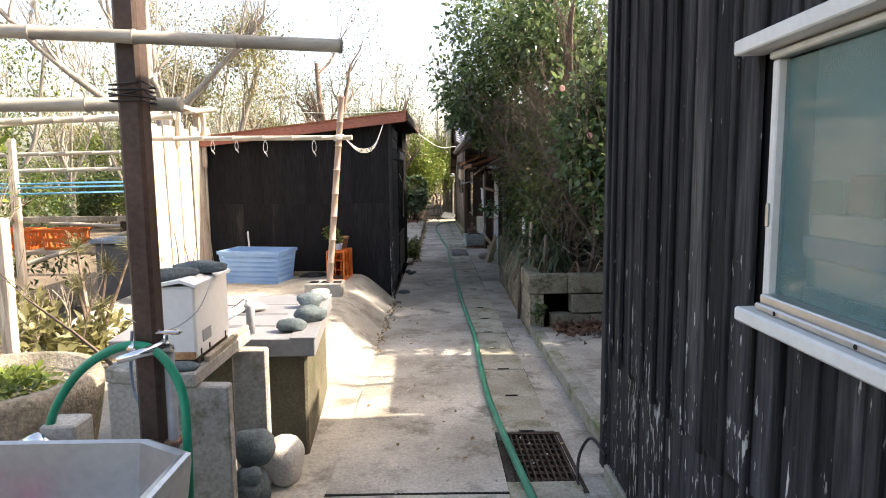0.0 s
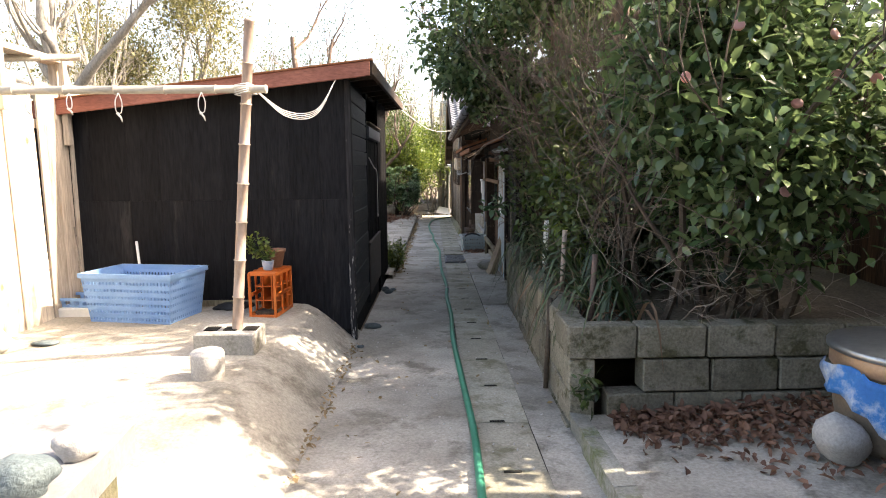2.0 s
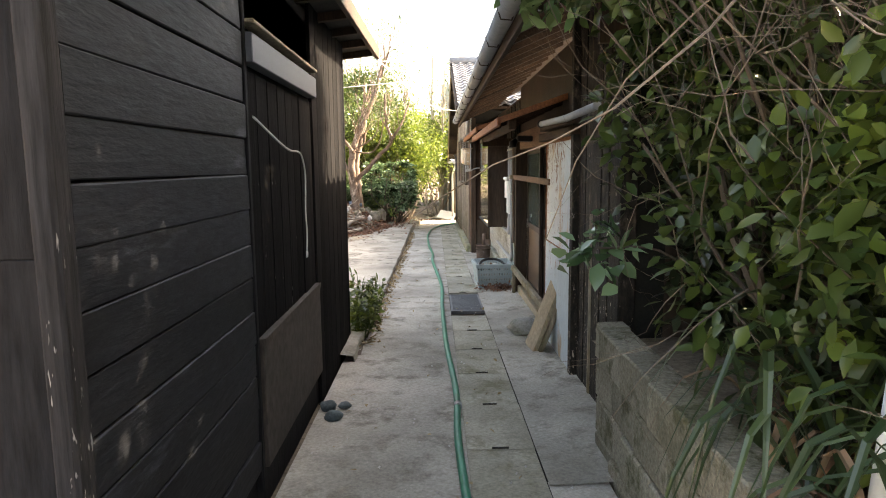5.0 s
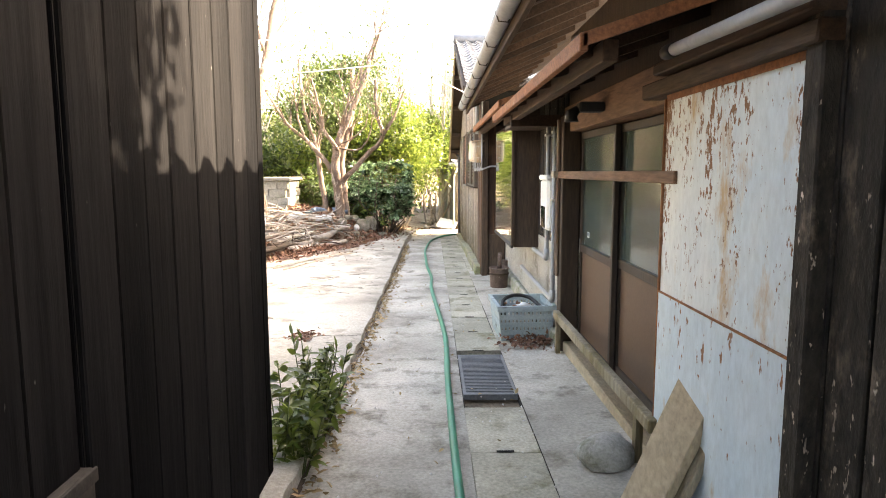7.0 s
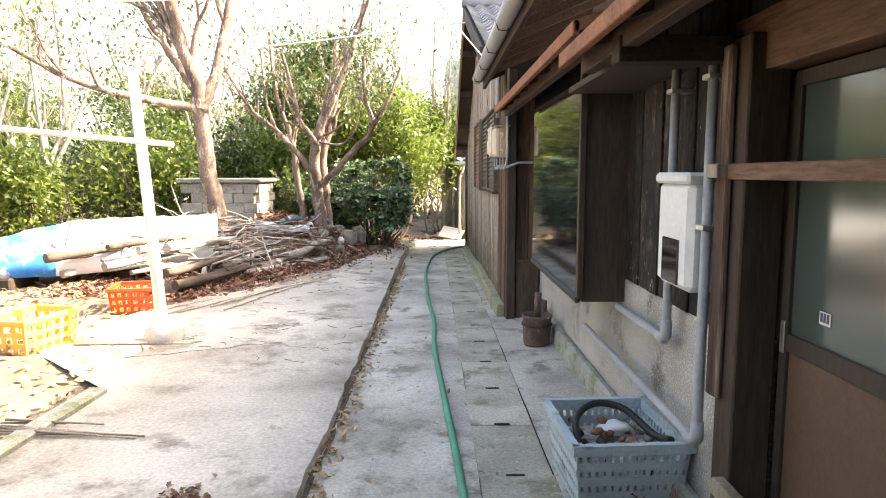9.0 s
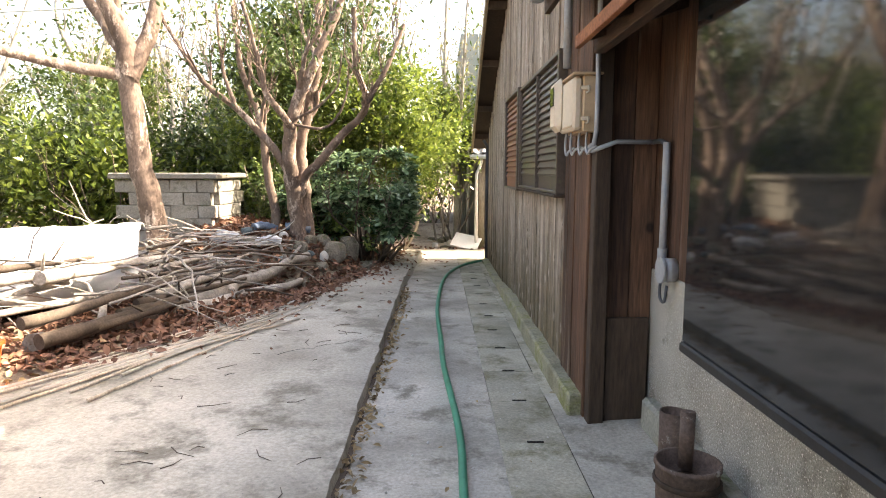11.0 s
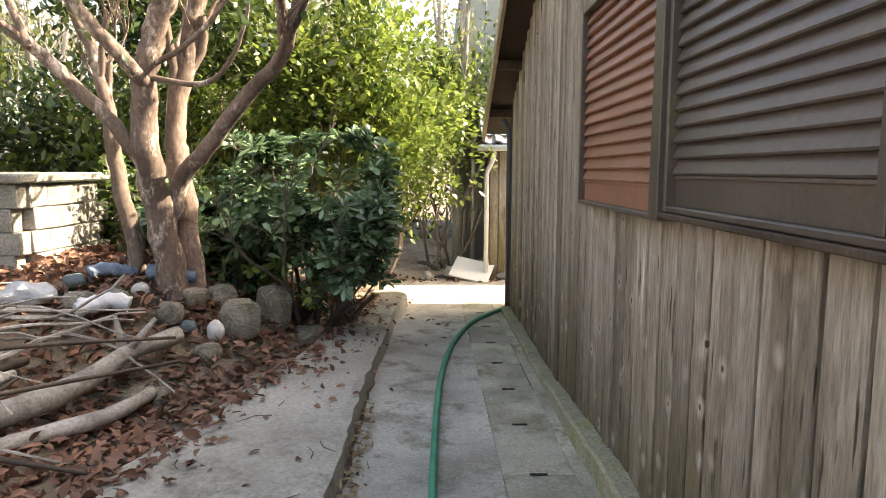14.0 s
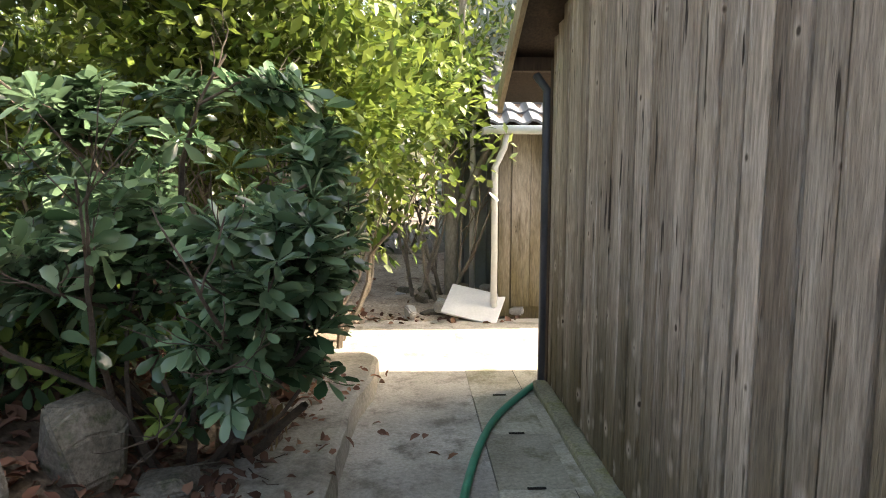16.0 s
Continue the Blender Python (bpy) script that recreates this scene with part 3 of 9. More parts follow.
def ground_z(x, y):
    h = G(y) - 0.05 + mound(x, y)
    if x < -2.0 and y > 12.6:
        h += 0.06 + 0.10 * smooth((-2.0 - x) / 2.5) + bumpy(x, y, 0.7, 0.05)
    if y > 20 and -3.5 < x < -0.6:
        h += 0.085 * smooth((y - 20) / 4) + 0.14 * smooth((y - 24.3) / 1.2) * smooth((-0.9 - x) / 0.6)
    if x < -2.9 and y < 8.4:
        h += 0.1 + bumpy(x, y, 0.8, 0.06)
    if y > 30.5:
        h += 0.35 * smooth((y - 30.5) / 3) + bumpy(x, y, 0.6, 0.08)
    if abs(x) > 40 or y > 60 or y < -30:
        h = G(y) - 0.05
    return h


far_x = [-3000, -600, -150, -60]
xs = far_x + span(-40, -12, 4) + span(-11, 5, 0.35) + span(6, 40, 4) + [60, 150, 600, 3000]
ys = [-3000, -500, -100, -40] + span(-20, -6, 2) + span(-5, 38, 0.45) + span(40, 60, 4) + [80, 150, 600, 3000]
sheet("ground", xs, ys, ground_z, M_SOIL, "brown earth ground with leaf mould", "ground")


def path_z(x, y):
    return G(y) + 0.004 * noise.noise(Vector((x * 2.2, y * 2.2, 1))) + 0.006 * noise.noise(Vector((x * 0.7, y * 0.7, 4)))


path = sheet("path", span(-0.56, 0.345, 0.09), span(-4, 29.6, 0.12), path_z, M_PATH, "worn grey concrete path with fine aggregate", "path")
cross = sheet("path_crossing", span(0.345, 6.0, 0.4), span(27.75, 29.6, 0.3), lambda x, y: G(y) + 0.002, M_SLAB, "sunlit concrete path turning behind the house", "path")
cross2 = sheet("path_crossing_side", span(-4.0, -0.56, 0.4), span(27.95, 29.4, 0.3), lambda x, y: G(y) + 0.002 + bumpy(x, y, 1, 0.02), M_SLAB, "sunlit concrete path beside the shrub", "path")
# bank coloured pale in place of the sun that the lean-to cuts off
bank = sheet("earth_bank", span(-2.2, 0.9, 0.15), span(29.45, 32.6, 0.15), lambda x, y: ground_z(x, y) + 0.03 + 0.12 * smooth((y - 29.5) / 1.2) + bumpy(x, y, 3, 0.05) - 0.1 * smooth((x - 0.6) / 0.3) - 0.1 * smooth((-1.8 - x) / 0.4), M_SUNEARTH, "earth bank beyond the crossing, its pale colour standing in for sunlight", "ground")
# joint across the path
sbox(-0.56, 0.41, 2.965, 2.98, 0.006, 0.02, "trim", M_DARKHOLE, bevel=0)["kind"] = "structure"

# strip of concrete between gutter lids and the walls
apron = sheet("pavement", span(0.711, 1.45, 0.12), span(10.0, 19.9, 0.2), lambda x, y: G(y) + 0.012 + 0.025 * smooth((x - 0.75) / 0.5) + bumpy(x, y, 2, 0.006), M_PATH, "grey concrete apron along the house", "pavement")
strip = sheet("pavement_strip", span(0.711, 1.0, 0.07), span(-4, 10.05, 0.25), lambda x, y: G(y) + 0.002 + bumpy(x, y, 3, 0.008), M_PATH, "narrow rough concrete strip beside the kerb", "pavement")
strip2 = sheet("pavement_edge", span(0.711, 0.95, 0.06), span(19.85, 27.8, 0.25), lambda x, y: G(y) + 0.004 + bumpy(x, y, 3, 0.006), M_LID, "mossy concrete strip under the boarded wall", "pavement")

# gutter with concrete lids
gutter = thing("gutter", "roadside gutter covered by weathered concrete lids", "gutter", kind="structure")
trough = bmesh.new()
for a in (0.345, 0.712):
    box(trough, a, a + 0.008, -4, 27.75, -0.25, -0.012)
box(trough, 0.345, 0.72, -4, 27.75, -0.26, -0.25)
for v in trough.verts:
    v.co.z += G(v.co.y)
part("channel", trough, M_DARKHOLE, gutter)
GRATES = [(2.95, 3.73), (14.0, 14.98)]


def prism(x0, x1, y0, y1, z0, z1, c=0.006):
    """A slab with chamfered top edges, as vertices and faces."""
    vs = [(x0, y0, z0), (x1, y0, z0), (x1, y1, z0), (x0, y1, z0), (x0, y0, z1 - c), (x1, y0, z1 - c), (x1, y1, z1 - c), (x0, y1, z1 - c),
          (x0 + c, y0 + c, z1), (x1 - c, y0 + c, z1), (x1 - c, y1 - c, z1), (x0 + c, y1 - c, z1)]
    fs = [(0, 1, 5, 4), (1, 2, 6, 5), (2, 3, 7, 6), (3, 0, 4, 7), (4, 5, 9, 8), (5, 6, 10, 9), (6, 7, 11, 10), (7, 4, 8, 11), (8, 9, 10, 11), (3, 2, 1, 0)]
    return vs, [], fs


lid_me = bpy.data.meshes.new("lid")
LID = 0.668
lid_me.from_pydata(*prism(0.347, 0.7105, 0.0008, LID - 0.0008, -0.07, 0.0, 0.0025))
lid_me.materials.append(M_LID)
slot_me = bpy.data.meshes.new("slot")
slot_me.from_pydata(*prism(0.485, 0.575, -0.009, 0.009, -0.001, 0.003, 0.001))
slot_me.materials.append(M_DARKHOLE)
y = 3.745 - 11 * LID
rl = random.Random(4)
while y < 27.6:
    if not any(a - 0.2 < y + LID / 2 < b + 0.2 for a, b in GRATES):
        lid = new("lid", lid_me)
        lid.parent = gutter
        lid.matrix_basis = pose(rl.uniform(-0.003, 0.003), y, G(y) + 0.006 + rl.uniform(-0.002, 0.003), -1.07 + rl.uniform(-0.15, 0.15), rl.uniform(-0.3, 0.3), 0)
        s = new("slot", slot_me)
        s.parent = gutter
        s.matrix_basis = pose(rl.uniform(-0.01, 0.01), y, G(y) + 0.011, -1.07, 0, 0)
    y += LID


def grate(y0, y1, x0, x1, material, along, label):
    g = thing("drain_grate", label, "grate")
    bm = bmesh.new()
    for a, b, c, d in ((x0, x1, y0, y0 + 0.03), (x0, x1, y1 - 0.03, y1), (x0, x0 + 0.02, y0 + 0.03, y1 - 0.03), (x1 - 0.02, x1, y0 + 0.03, y1 - 0.03)):
        box(bm, a, b, c, d, -0.03, 0.008)
    for v in bm.verts:
        v.co.z += G(v.co.y)
    part("frame", bm, material, g)
    if along:
        for x in span(x0 + 0.035, x1 - 0.035, 0.034):
            sbox(x - 0.005, x + 0.005, y0 + 0.03, y1 - 0.03, 0.004, 0.03, "bar", material, g, bevel=0)
        for yy in span(y0 + 0.09, y1 - 0.09, 0.075):
            sbox(x0 + 0.02, x1 - 0.02, yy - 0.005, yy + 0.005, -0.002, 0.02, "cross_bar", material, g, bevel=0)
    else:
        for yy in span(y0 + 0.05, y1 - 0.05, 0.032):
            sbox(x0 + 0.02, x1 - 0.02, yy - 0.008, yy + 0.008, 0.006, 0.03, "bar", material, g, bevel=0)
        for x in (x0 + 0.12, x1 - 0.12):
            sbox(x - 0.006, x + 0.006, y0 + 0.03, y1 - 0.03, 0.0, 0.02, "cross_bar", material, g, bevel=0)
    return g


grate(2.95, 3.73, 0.40, 0.735, M_IRON, True, "rusty iron drain grate set in the concrete path")
grate(14.0, 14.98, 0.352, 0.71, M_GREYGRATE, False, "grey steel drain grate in the gutter line")


# raised concrete on the left, before the shed
def terrace_z(x, y):
    p = smooth((-0.54 - x) / 0.5) * smooth((y - 4.2) / 1.9)
    q = smooth((-0.54 - x) / 0.22) * smooth((y - 5.4) / 0.6) * 0.07
    h = G(y) * (1 - p) + 0.19 * p + q * (1 - p)
    return h - 0.004 + 0.012 * noise.noise(Vector((x * 1.7, y * 1.7, 2))) * smooth((-0.56 - x) / 0.2) + (0.03 if x < -3.3 else 0)


sheet("terrace", span(-3.35, -0.555, 0.09), span(1.0, 8.8, 0.1), terrace_z, M_SLAB, "pale concrete terrace ramped up beside the path", "terrace")

# concrete yard beyond the shed, a little above the path
yard = thing("yard_slab", "cracked grey concrete yard slab with a broken edge", "slab", kind="structure")


def ragged(y):
    return -0.475 + 0.02 * noise.noise(Vector((0, y * 1.3, 0))) + 0.018 * noise.noise(Vector((3, y * 6, 0))) + (0.01 if noise.noise(Vector((7, y * 2.3, 0))) > 0.25 else 0)


def slab_h(y):
    return 0.065 + 0.085 * smooth((y - 17) / 9.5)


def slab_left(y):
    return float(np.interp(y, (12, 16.9, 18, 19.5, 20.7, 23.1, 25, 27, 28), (-2.0, -2.0, -3.2, -3.0, -2.35, -1.45, -1.02, -0.8, -0.7)))


vs, fs = [], []
ysl = span(12.1, 27.85, 0.07)
for y in ysl:
    xr = ragged(y)
    if y > 26.5:
        xr += 0.1 * smooth((y - 26.5) / 0.8)
    if y > 24.0:
        xr += 0.06 * smooth((y - 24.0) / 2.0)
    if y > 27.55:
        xr -= 0.22 * ((y - 27.55) / 0.3) ** 2.5
    xl = slab_left(y)
    xl = min(xl, xr - 0.1)
    for k, f in enumerate((0, 0.2, 0.4, 0.6, 0.8, 0.93, 1)):
        x = xl + (xr - xl) * f
        vs.append((x, y, G(y) + slab_h(y) + 0.006 * noise.noise(Vector((x, y, 5))) - (0.012 if k == 6 else 0)))
    vs.append((xr + 0.012, y, G(y) - 0.03))
n = 8
for j in range(len(ysl) - 1):
    for i in range(n - 1):
        fs.append((j * n + i, j * n + i + 1, (j + 1) * n + i + 1, (j + 1) * n + i))
m0 = (len(ysl) - 1) * n
part("slab", (vs, [], fs), M_SLAB, yard)
# dark strip laid where the slab edge leaves a gap of shade
gap_strip = bmesh.new()
rows_ = [[gap_strip.verts.new((ragged(yy) + dx, yy, G(yy) + 0.0055)) for dx in (-0.03, 0.035 + 0.02 * noise.noise(Vector((2, yy * 3, 0))))] for yy in span(12.3, 27.5, 0.1)]
for a, b in zip(rows_, rows_[1:]):
    gap_strip.faces.new((a[0], a[1], b[1], b[0]))
part("dirt_line", gap_strip, M_DARKTWIG, yard, "dark strip standing in for the shadow gap along the slab edge")
sbox(-2.12, -2.0, 12.6, 16.9, 0.105, 0.2, "edging", M_KERB, yard, bevel=0.015)
# cracks in the yard
rc = random.Random(8)
for x, y, dx, dy in ((-1.95, 15.3, 1.45, 0.1), (-1.7, 18.4, 1.0, -0.5), (-1.2, 20.6, 0.7, 0.6), (-2.3, 17.7, 1.1, 0.5)):
    pts = [(x + dx * i / 14 + rc.uniform(-0.03, 0.03), y + dy * i / 14 + rc.uniform(-0.04, 0.04)) for i in range(15)]
    bm = bmesh.new()
    tube(bm, [(a, b, G(b) + slab_h(b) + 0.0035) for a, b in pts], [0.0006 + 0.0014 * rc.random() for _ in pts], 4)
    part("crack", bm, M_DARKHOLE, yard)

# kerb and recess on the right
kerb = thing("kerb", "broken mossy concrete kerb edging the recess", "kerb", kind="structure")
rk = random.Random(11)
y = 3.2
while y < 6.25:
    ln = rk.uniform(0.45, 0.62)
    bm = bmesh.new()
    box(bm, 0.93, 1.03, y + 0.006, min(y + ln, 6.28), -0.1, 0.1)
    bmesh.ops.subdivide_edges(bm, edges=bm.edges[:], cuts=3, use_grid_fill=True)
    for v in bm.verts:
        v.co += Vector((noise.noise(v.co * 6), noise.noise(v.co * 6 + Vector((5, 0, 0))), noise.noise(v.co * 6 + Vector((0, 9, 0))))) * 0.02
        v.co.z += G(v.co.y)
    part("kerb_stone", bm, M_KERB, kerb)
    y += ln
recess = sheet("recess_slab", span(1.02, 3.4, 0.12), span(2.6, 6.32, 0.12), lambda x, y: G(y) + 0.085 + 0.085 * smooth((x - 1.0) / 1.6) + bumpy(x, y, 2, 0.01), M_PATH, "grey concrete floor of the shaded recess", "pavement")

# ---- block wall round the planting bed ----
bed = thing("block_wall", "mossy concrete block retaining wall round the planting bed", "wall", kind="structure")
rb = random.Random(3)
for course in range(4):
    z0 = -0.30 + course * 0.2
    off = 0.0 if course % 2 else -0.2
    y = 6.32 + off
    while y < 10.45:
        a, b = max(y, 6.31 if course < 3 else 6.27) + 0.004, min(y + 0.392, 10.45)
        if b - a > 0.05:
            d = 0.015 if course == 3 else 0
            x0 = 0.925 + 0.028 * (y - 6.3) - d + rb.uniform(-0.006, 0.006)
            bm = B(x0, x0 + 0.15, a, b, z0 + 0.004, z0 + 0.192, bevel=0.008, jit=0.004)
            part("block", bm, M_BLOCK, bed)
        y += 0.4
    x = 1.085 + (0 if course % 2 else 0.2) + (0.06 if course < 3 else -0.17)
    while x < 3.6:
        if not (course in (1, 2) and x < 1.15 and course == 2):
            bm = B(x + 0.004, x + 0.392, 6.29 + rb.uniform(-0.006, 0.006), 6.44, z0 + 0.004, z0 + 0.192, bevel=0.008, jit=0.004)
            part("block", bm, M_BLOCK, bed)
        x += 0.4
bedsoil = sheet("planting_soil", span(1.02, 4.5, 0.2), span(6.42, 10.5, 0.2), lambda x, y: 0.40 + bumpy(x, y, 1.5, 0.05), M_SOIL, "dark earth of the planting bed", "soil")


# ---- boards ----
def board(name, material, parent, org, u, v, w, h, t, c=0.004, label=""):
    """A chamfered board: org corner, u and v unit axes of its face, thickness towards u x v."""
    u, v = Vector(u), Vector(v)
    n = u.cross(v)
    vs0, e, fs0 = prism(0, w, 0, h, 0, t, c)
    vs1 = [tuple(Vector(org) + u * a + v * b + n * d) for a, b, d in vs0]
    return part(name, (vs1, [], fs0), material, parent, label)


def wall_left(parent, xp, y0, y1, z0f, z1f, w, t, material, name="plank", seed=0, gap=0.004, skip=None, worn=0.0):
    """Upright boards on a wall that faces -x; z0f, z1f give bottom and top along y."""
    r = random.Random(seed)
    y = y0
    while y < y1 - 0.01:
        ww = min(w * r.uniform(0.85, 1.15), y1 - y)
        ym = y + ww / 2
        for a, b in (skip(ym, z0f(ym), z1f(ym)) if skip else [(z0f(ym), z1f(ym))]):
            ob = board(name, material, parent, (xp + r.uniform(-0.006, 0.006), y + ww - gap, a), (0, -1, 0), (0, 0, 1), ww - gap, b - a, t)
            if worn:
                # shrunken, uneven edges
                e = [r.uniform(0, worn) for _ in range(4)]
                for v in ob.data.vertices:
                    low, far = v.co.z < (a + b) / 2, v.co.y > ym
                    v.co.y += (-1 if far else 1) * e[2 * low + far] * (1.6 if low else 0.6)
        y += ww


# ---- near black house on the right ----
near = thing("black_house", "house clad in charred black battened boards with an aluminium window", "house")
part("wall", B(1.12, 5.0, -5.0, 3.10, -0.05, 2.9), M_BLACKPLAIN, near)
for bx in ((-5.0, 3.10, -0.05, 1.15), (-5.0, 3.10, 1.80, 2.9), (1.60, 3.10, 1.15, 1.80), (-5.0, -0.9, 1.15, 1.80)):
    part("wall_skin", B(0.875, 1.118, *bx), M_BLACKPLAIN, near)
# pale backing added so that the pane looks bright against a dark room
part("window_blind", B(0.94, 0.95, -0.895, 1.595, 1.155, 1.795), M_PANEBACK, near, "pale blue-green board added behind the glass to brighten it")
r = random.Random(21)


def window_skip(y, a, b):
    return [(a, 1.12), (1.83, b)] if y < 1.66 else [(a, b)]


wall_left(near, 0.865, -1.0, 3.13, lambda y: 0.62 - 0.0 * y, lambda y: 2.9, 0.15, 0.018, M_HOUSEBLACK, "plank", 5, 0.006, window_skip)
wall_left(near, 0.872, -1.0, 3.13, lambda y: G(y) + 0.02, lambda y: 0.63, 0.15, 0.012, M_HOUSEBLACK, "low_plank", 6, 0.006)
y = -0.9
while y < 3.12:
    for a, b in window_skip(y, 0.6, 2.9):
        board("batten", M_HOUSEBLACK, near, (0.846, y + 0.028, a), (0, -1, 0), (0, 0, 1), 0.028, b - a, 0.014)
    y += 0.15
part("corner_post", B(0.835, 0.95, 3.105, 3.165, 0.0, 2.9, bevel=0.004), M_HOUSEBLACK, near)
for i in range(16):
    part("end_plank", B(0.955 + i * 0.2, 1.15 + i * 0.2, 3.10, 3.118, 0.0, 2.9), M_HOUSEBLACK, near)
part("roof", B(0.45, 5.2, -5.2, 3.3, 2.9, 2.98), M_ROOFDARK, near)
part("footing", B(0.84, 0.9, -3.0, 3.1, -0.1, 0.03, bevel=0.01), M_KERB, near)
win = part("window", B(0.866, 0.872, -0.9, 1.60, 1.19, 1.77), M_PANE, near, "bluish glass pane")
for nm, bx in (("jamb", (0.845, 0.878, 1.60, 1.628, 1.15, 1.775)), ("head", (0.835, 0.878, -0.9, 1.628, 1.7755, 1.795)), ("bottom_rail", (0.825, 0.878, -0.9, 1.5995, 1.15, 1.19)), ("rail_groove", (0.812, 0.8245, -0.9, 1.60, 1.15, 1.168))):
    part(nm, B(*bx, bevel=0.004), M_STEEL if nm != "jamb" else M_OFFWHITE, win)
part("latch", B(0.838, 0.8445, 1.606, 1.618, 1.36, 1.42, bevel=0.002), M_STEEL, win)
for yy in (0.75, 1.2, 1.5):
    part("drain_hole", T([(0.8115, yy, 1.159), (0.8105, yy, 1.159)], 0.006, 8), M_DARKHOLE, win)
part("window_sill", B(0.785, 0.865, -0.9, 1.652, 1.11, 1.148, bevel=0.006), M_OFFWHITE, near, "white painted sill")
part("window_hood", B(0.785, 0.865, -0.9, 1.715, 1.80, 1.838, bevel=0.004), M_OFFWHITE, near, "white painted hood board")
for nm, ya, yb, za, zb, ma, lb in (("folded_box", 0.9, 1.40, 1.156, 1.225, M_CLOTHBLUE, "blue folded box behind the window"), ("folded_box", 0.95, 1.36, 1.229, 1.29, M_OFFWHITE, "white folded box behind the window"), ("folded_box", 0.9, 1.41, 1.294, 1.35, M_BLUEBIN, "pale blue box behind the window"),
                                  ("folded_box", 1.0, 1.38, 1.354, 1.40, M_OFFWHITE, "white folded box behind the window"), ("green_book", 1.27, 1.40, 1.404, 1.475, M_HOSE, "green book standing behind the window"), ("brown_book", 1.16, 1.25, 1.404, 1.49, M_BEIGE, "brown book leaning behind the window")):
    bk = part(nm, B(0.876, 0.93, ya, yb, za, zb, bevel=0.004, jit=0.004), ma)
    bk.matrix_basis = pose(0, 0.1, 0)
    tagged(bk, lb, "box" if "box" in nm else "book", "things behind the window")
dp = thing("downpipe", "dark grey downpipe fixed at the black house corner", "pipe")
part("pipe", T([(0.90, 3.2, 0.05), (0.905, 3.2, 1.2), (0.91, 3.2, 2.9)], 0.034, 12), M_DARKPIPE, dp)
part("bracket", B(0.86, 0.945, 3.118, 3.24, 0.76, 0.79, bevel=0.003), M_STEEL, dp)

# dark house behind the recess
back = thing("back_house", "dark brown timber house behind the planting", "house")
part("wall", B(3.05, 8.0, 3.6, 5.75, 0.0, 2.35), M_BROWNWOOD, back)
part("rear_wall", B(3.9, 8.0, 5.75, 10.4, 0.0, 2.35), M_BROWNWOOD, back)
part("post", B(2.97, 3.09, 5.6, 5.72, 0.0, 2.3), M_DARKWOOD, back)
# unseen taller wall and roof, added to cast shade on the path
part("front_wall", B(2.7, 8.0, 2.9, 4.36, 0.0, 2.84), M_BROWNWOOD, back)
part("front_roof", B(2.45, 8.2, 2.9, 4.38, 2.84, 2.93), M_TILE, back)
bm = B(2.5, 8.2, 4.38, 5.85, 0, 0.09)
for v in bm.verts:
    v.co.z += 2.3 + (v.co.x - 2.5) * 0.22
part("roof", bm, M_TILE, back)
part("rear_roof", B(3.6, 8.2, 5.85, 10.4, 2.36, 2.45), M_TILE, back)

# ---- black shed on the left ----
shed = thing("black_shed", "black painted wooden shed with a red edged lean-to roof", "shed")
SX, SY0, SY1, SL = -0.585, 8.46, 12.79, -3.6


def roof_h(x):
    return 2.27 + (x + 0.45) * 0.115


bm = B(SL, SX - 0.02, SY0 + 0.02, SY1 - 0.03, -0.25, 2.17)
for v in bm.verts:
    if v.co.z > 1:
        v.co.z = roof_h(v.co.x) - 0.06 + (v.co.y - 8.3) * 0.03
part("wall", bm, M_BLACKPLAIN, shed)
x = SX
r = random.Random(31)
while x > SL:
    w = r.uniform(0.26, 0.34)
    z0 = 0.0 if x > -0.9 else 0.17
    for a, b in ((z0 - 0.05, 1.131), (1.132, roof_h(x - w / 2) - 0.05)):
        board("plank", M_BLACKPLAIN, shed, (x - w + 0.001, SY0 + 0.02, a), (1, 0, 0), (0, 0, 1), w - 0.001, b - a, 0.02, 0.0015)
    x -= w
# side towards the path: lapped boards, a closed doorway, upright boards
sidef = lambda y: roof_h(SX) - 0.05 + (y - 8.3) * 0.03
for i in range(15):
    z = 0.0 + i * 0.143
    part("lap_board", B(SX - 0.02, SX + 0.010 - 0.004 * (i % 2), 8.53, 9.82, z, min(z + 0.139, 2.14), bevel=0.004, jit=0.003), M_TAR, shed)
part("corner_board", B(SX - 0.03, SX + 0.022, 8.445, 8.52, -0.16, 2.17, bevel=0.009, jit=0.004), M_HOUSEBLACK, shed, "worn grey corner board")


def boards_right(parent, xp, y0, y1, z0, z1, w, t, material, name, seed):
    r = random.Random(seed)
    y = y0
    while y < y1 - 0.01:
        ww = min(w * r.uniform(0.9, 1.1), y1 - y)
        board(name, material, parent, (xp + r.uniform(-0.003, 0.003), y, z0), (0, 1, 0), (0, 0, 1), ww - 0.008, z1 - z0, t)
        y += ww


boards_right(shed, SX - 0.022, 9.87, 11.28, -0.02, 1.72, 0.183, 0.02, M_BLACKWOOD, "door_board", 7)
for ya in (9.845,):
    part("door_post", B(SX - 0.03, SX + 0.014, ya - 0.022, ya + 0.014, -0.1, 2.2, bevel=0.004), M_BLACKPLAIN, shed)
part("door_head", B(SX - 0.02, SX + 0.04, 9.86, 11.27, 1.74, 1.86, bevel=0.004), M_DARKPIPE, shed, "bluish grey rail")
part("vent_sill", B(SX - 0.02, SX + 0.05, 9.86, 11.27, 1.895, 1.912, bevel=0.003), M_GREYWOOD, shed)
part("vent_panel", B(SX - 0.05, SX - 0.02, 9.9, 11.31, 1.87, 2.2), M_DARKHOLE, shed)
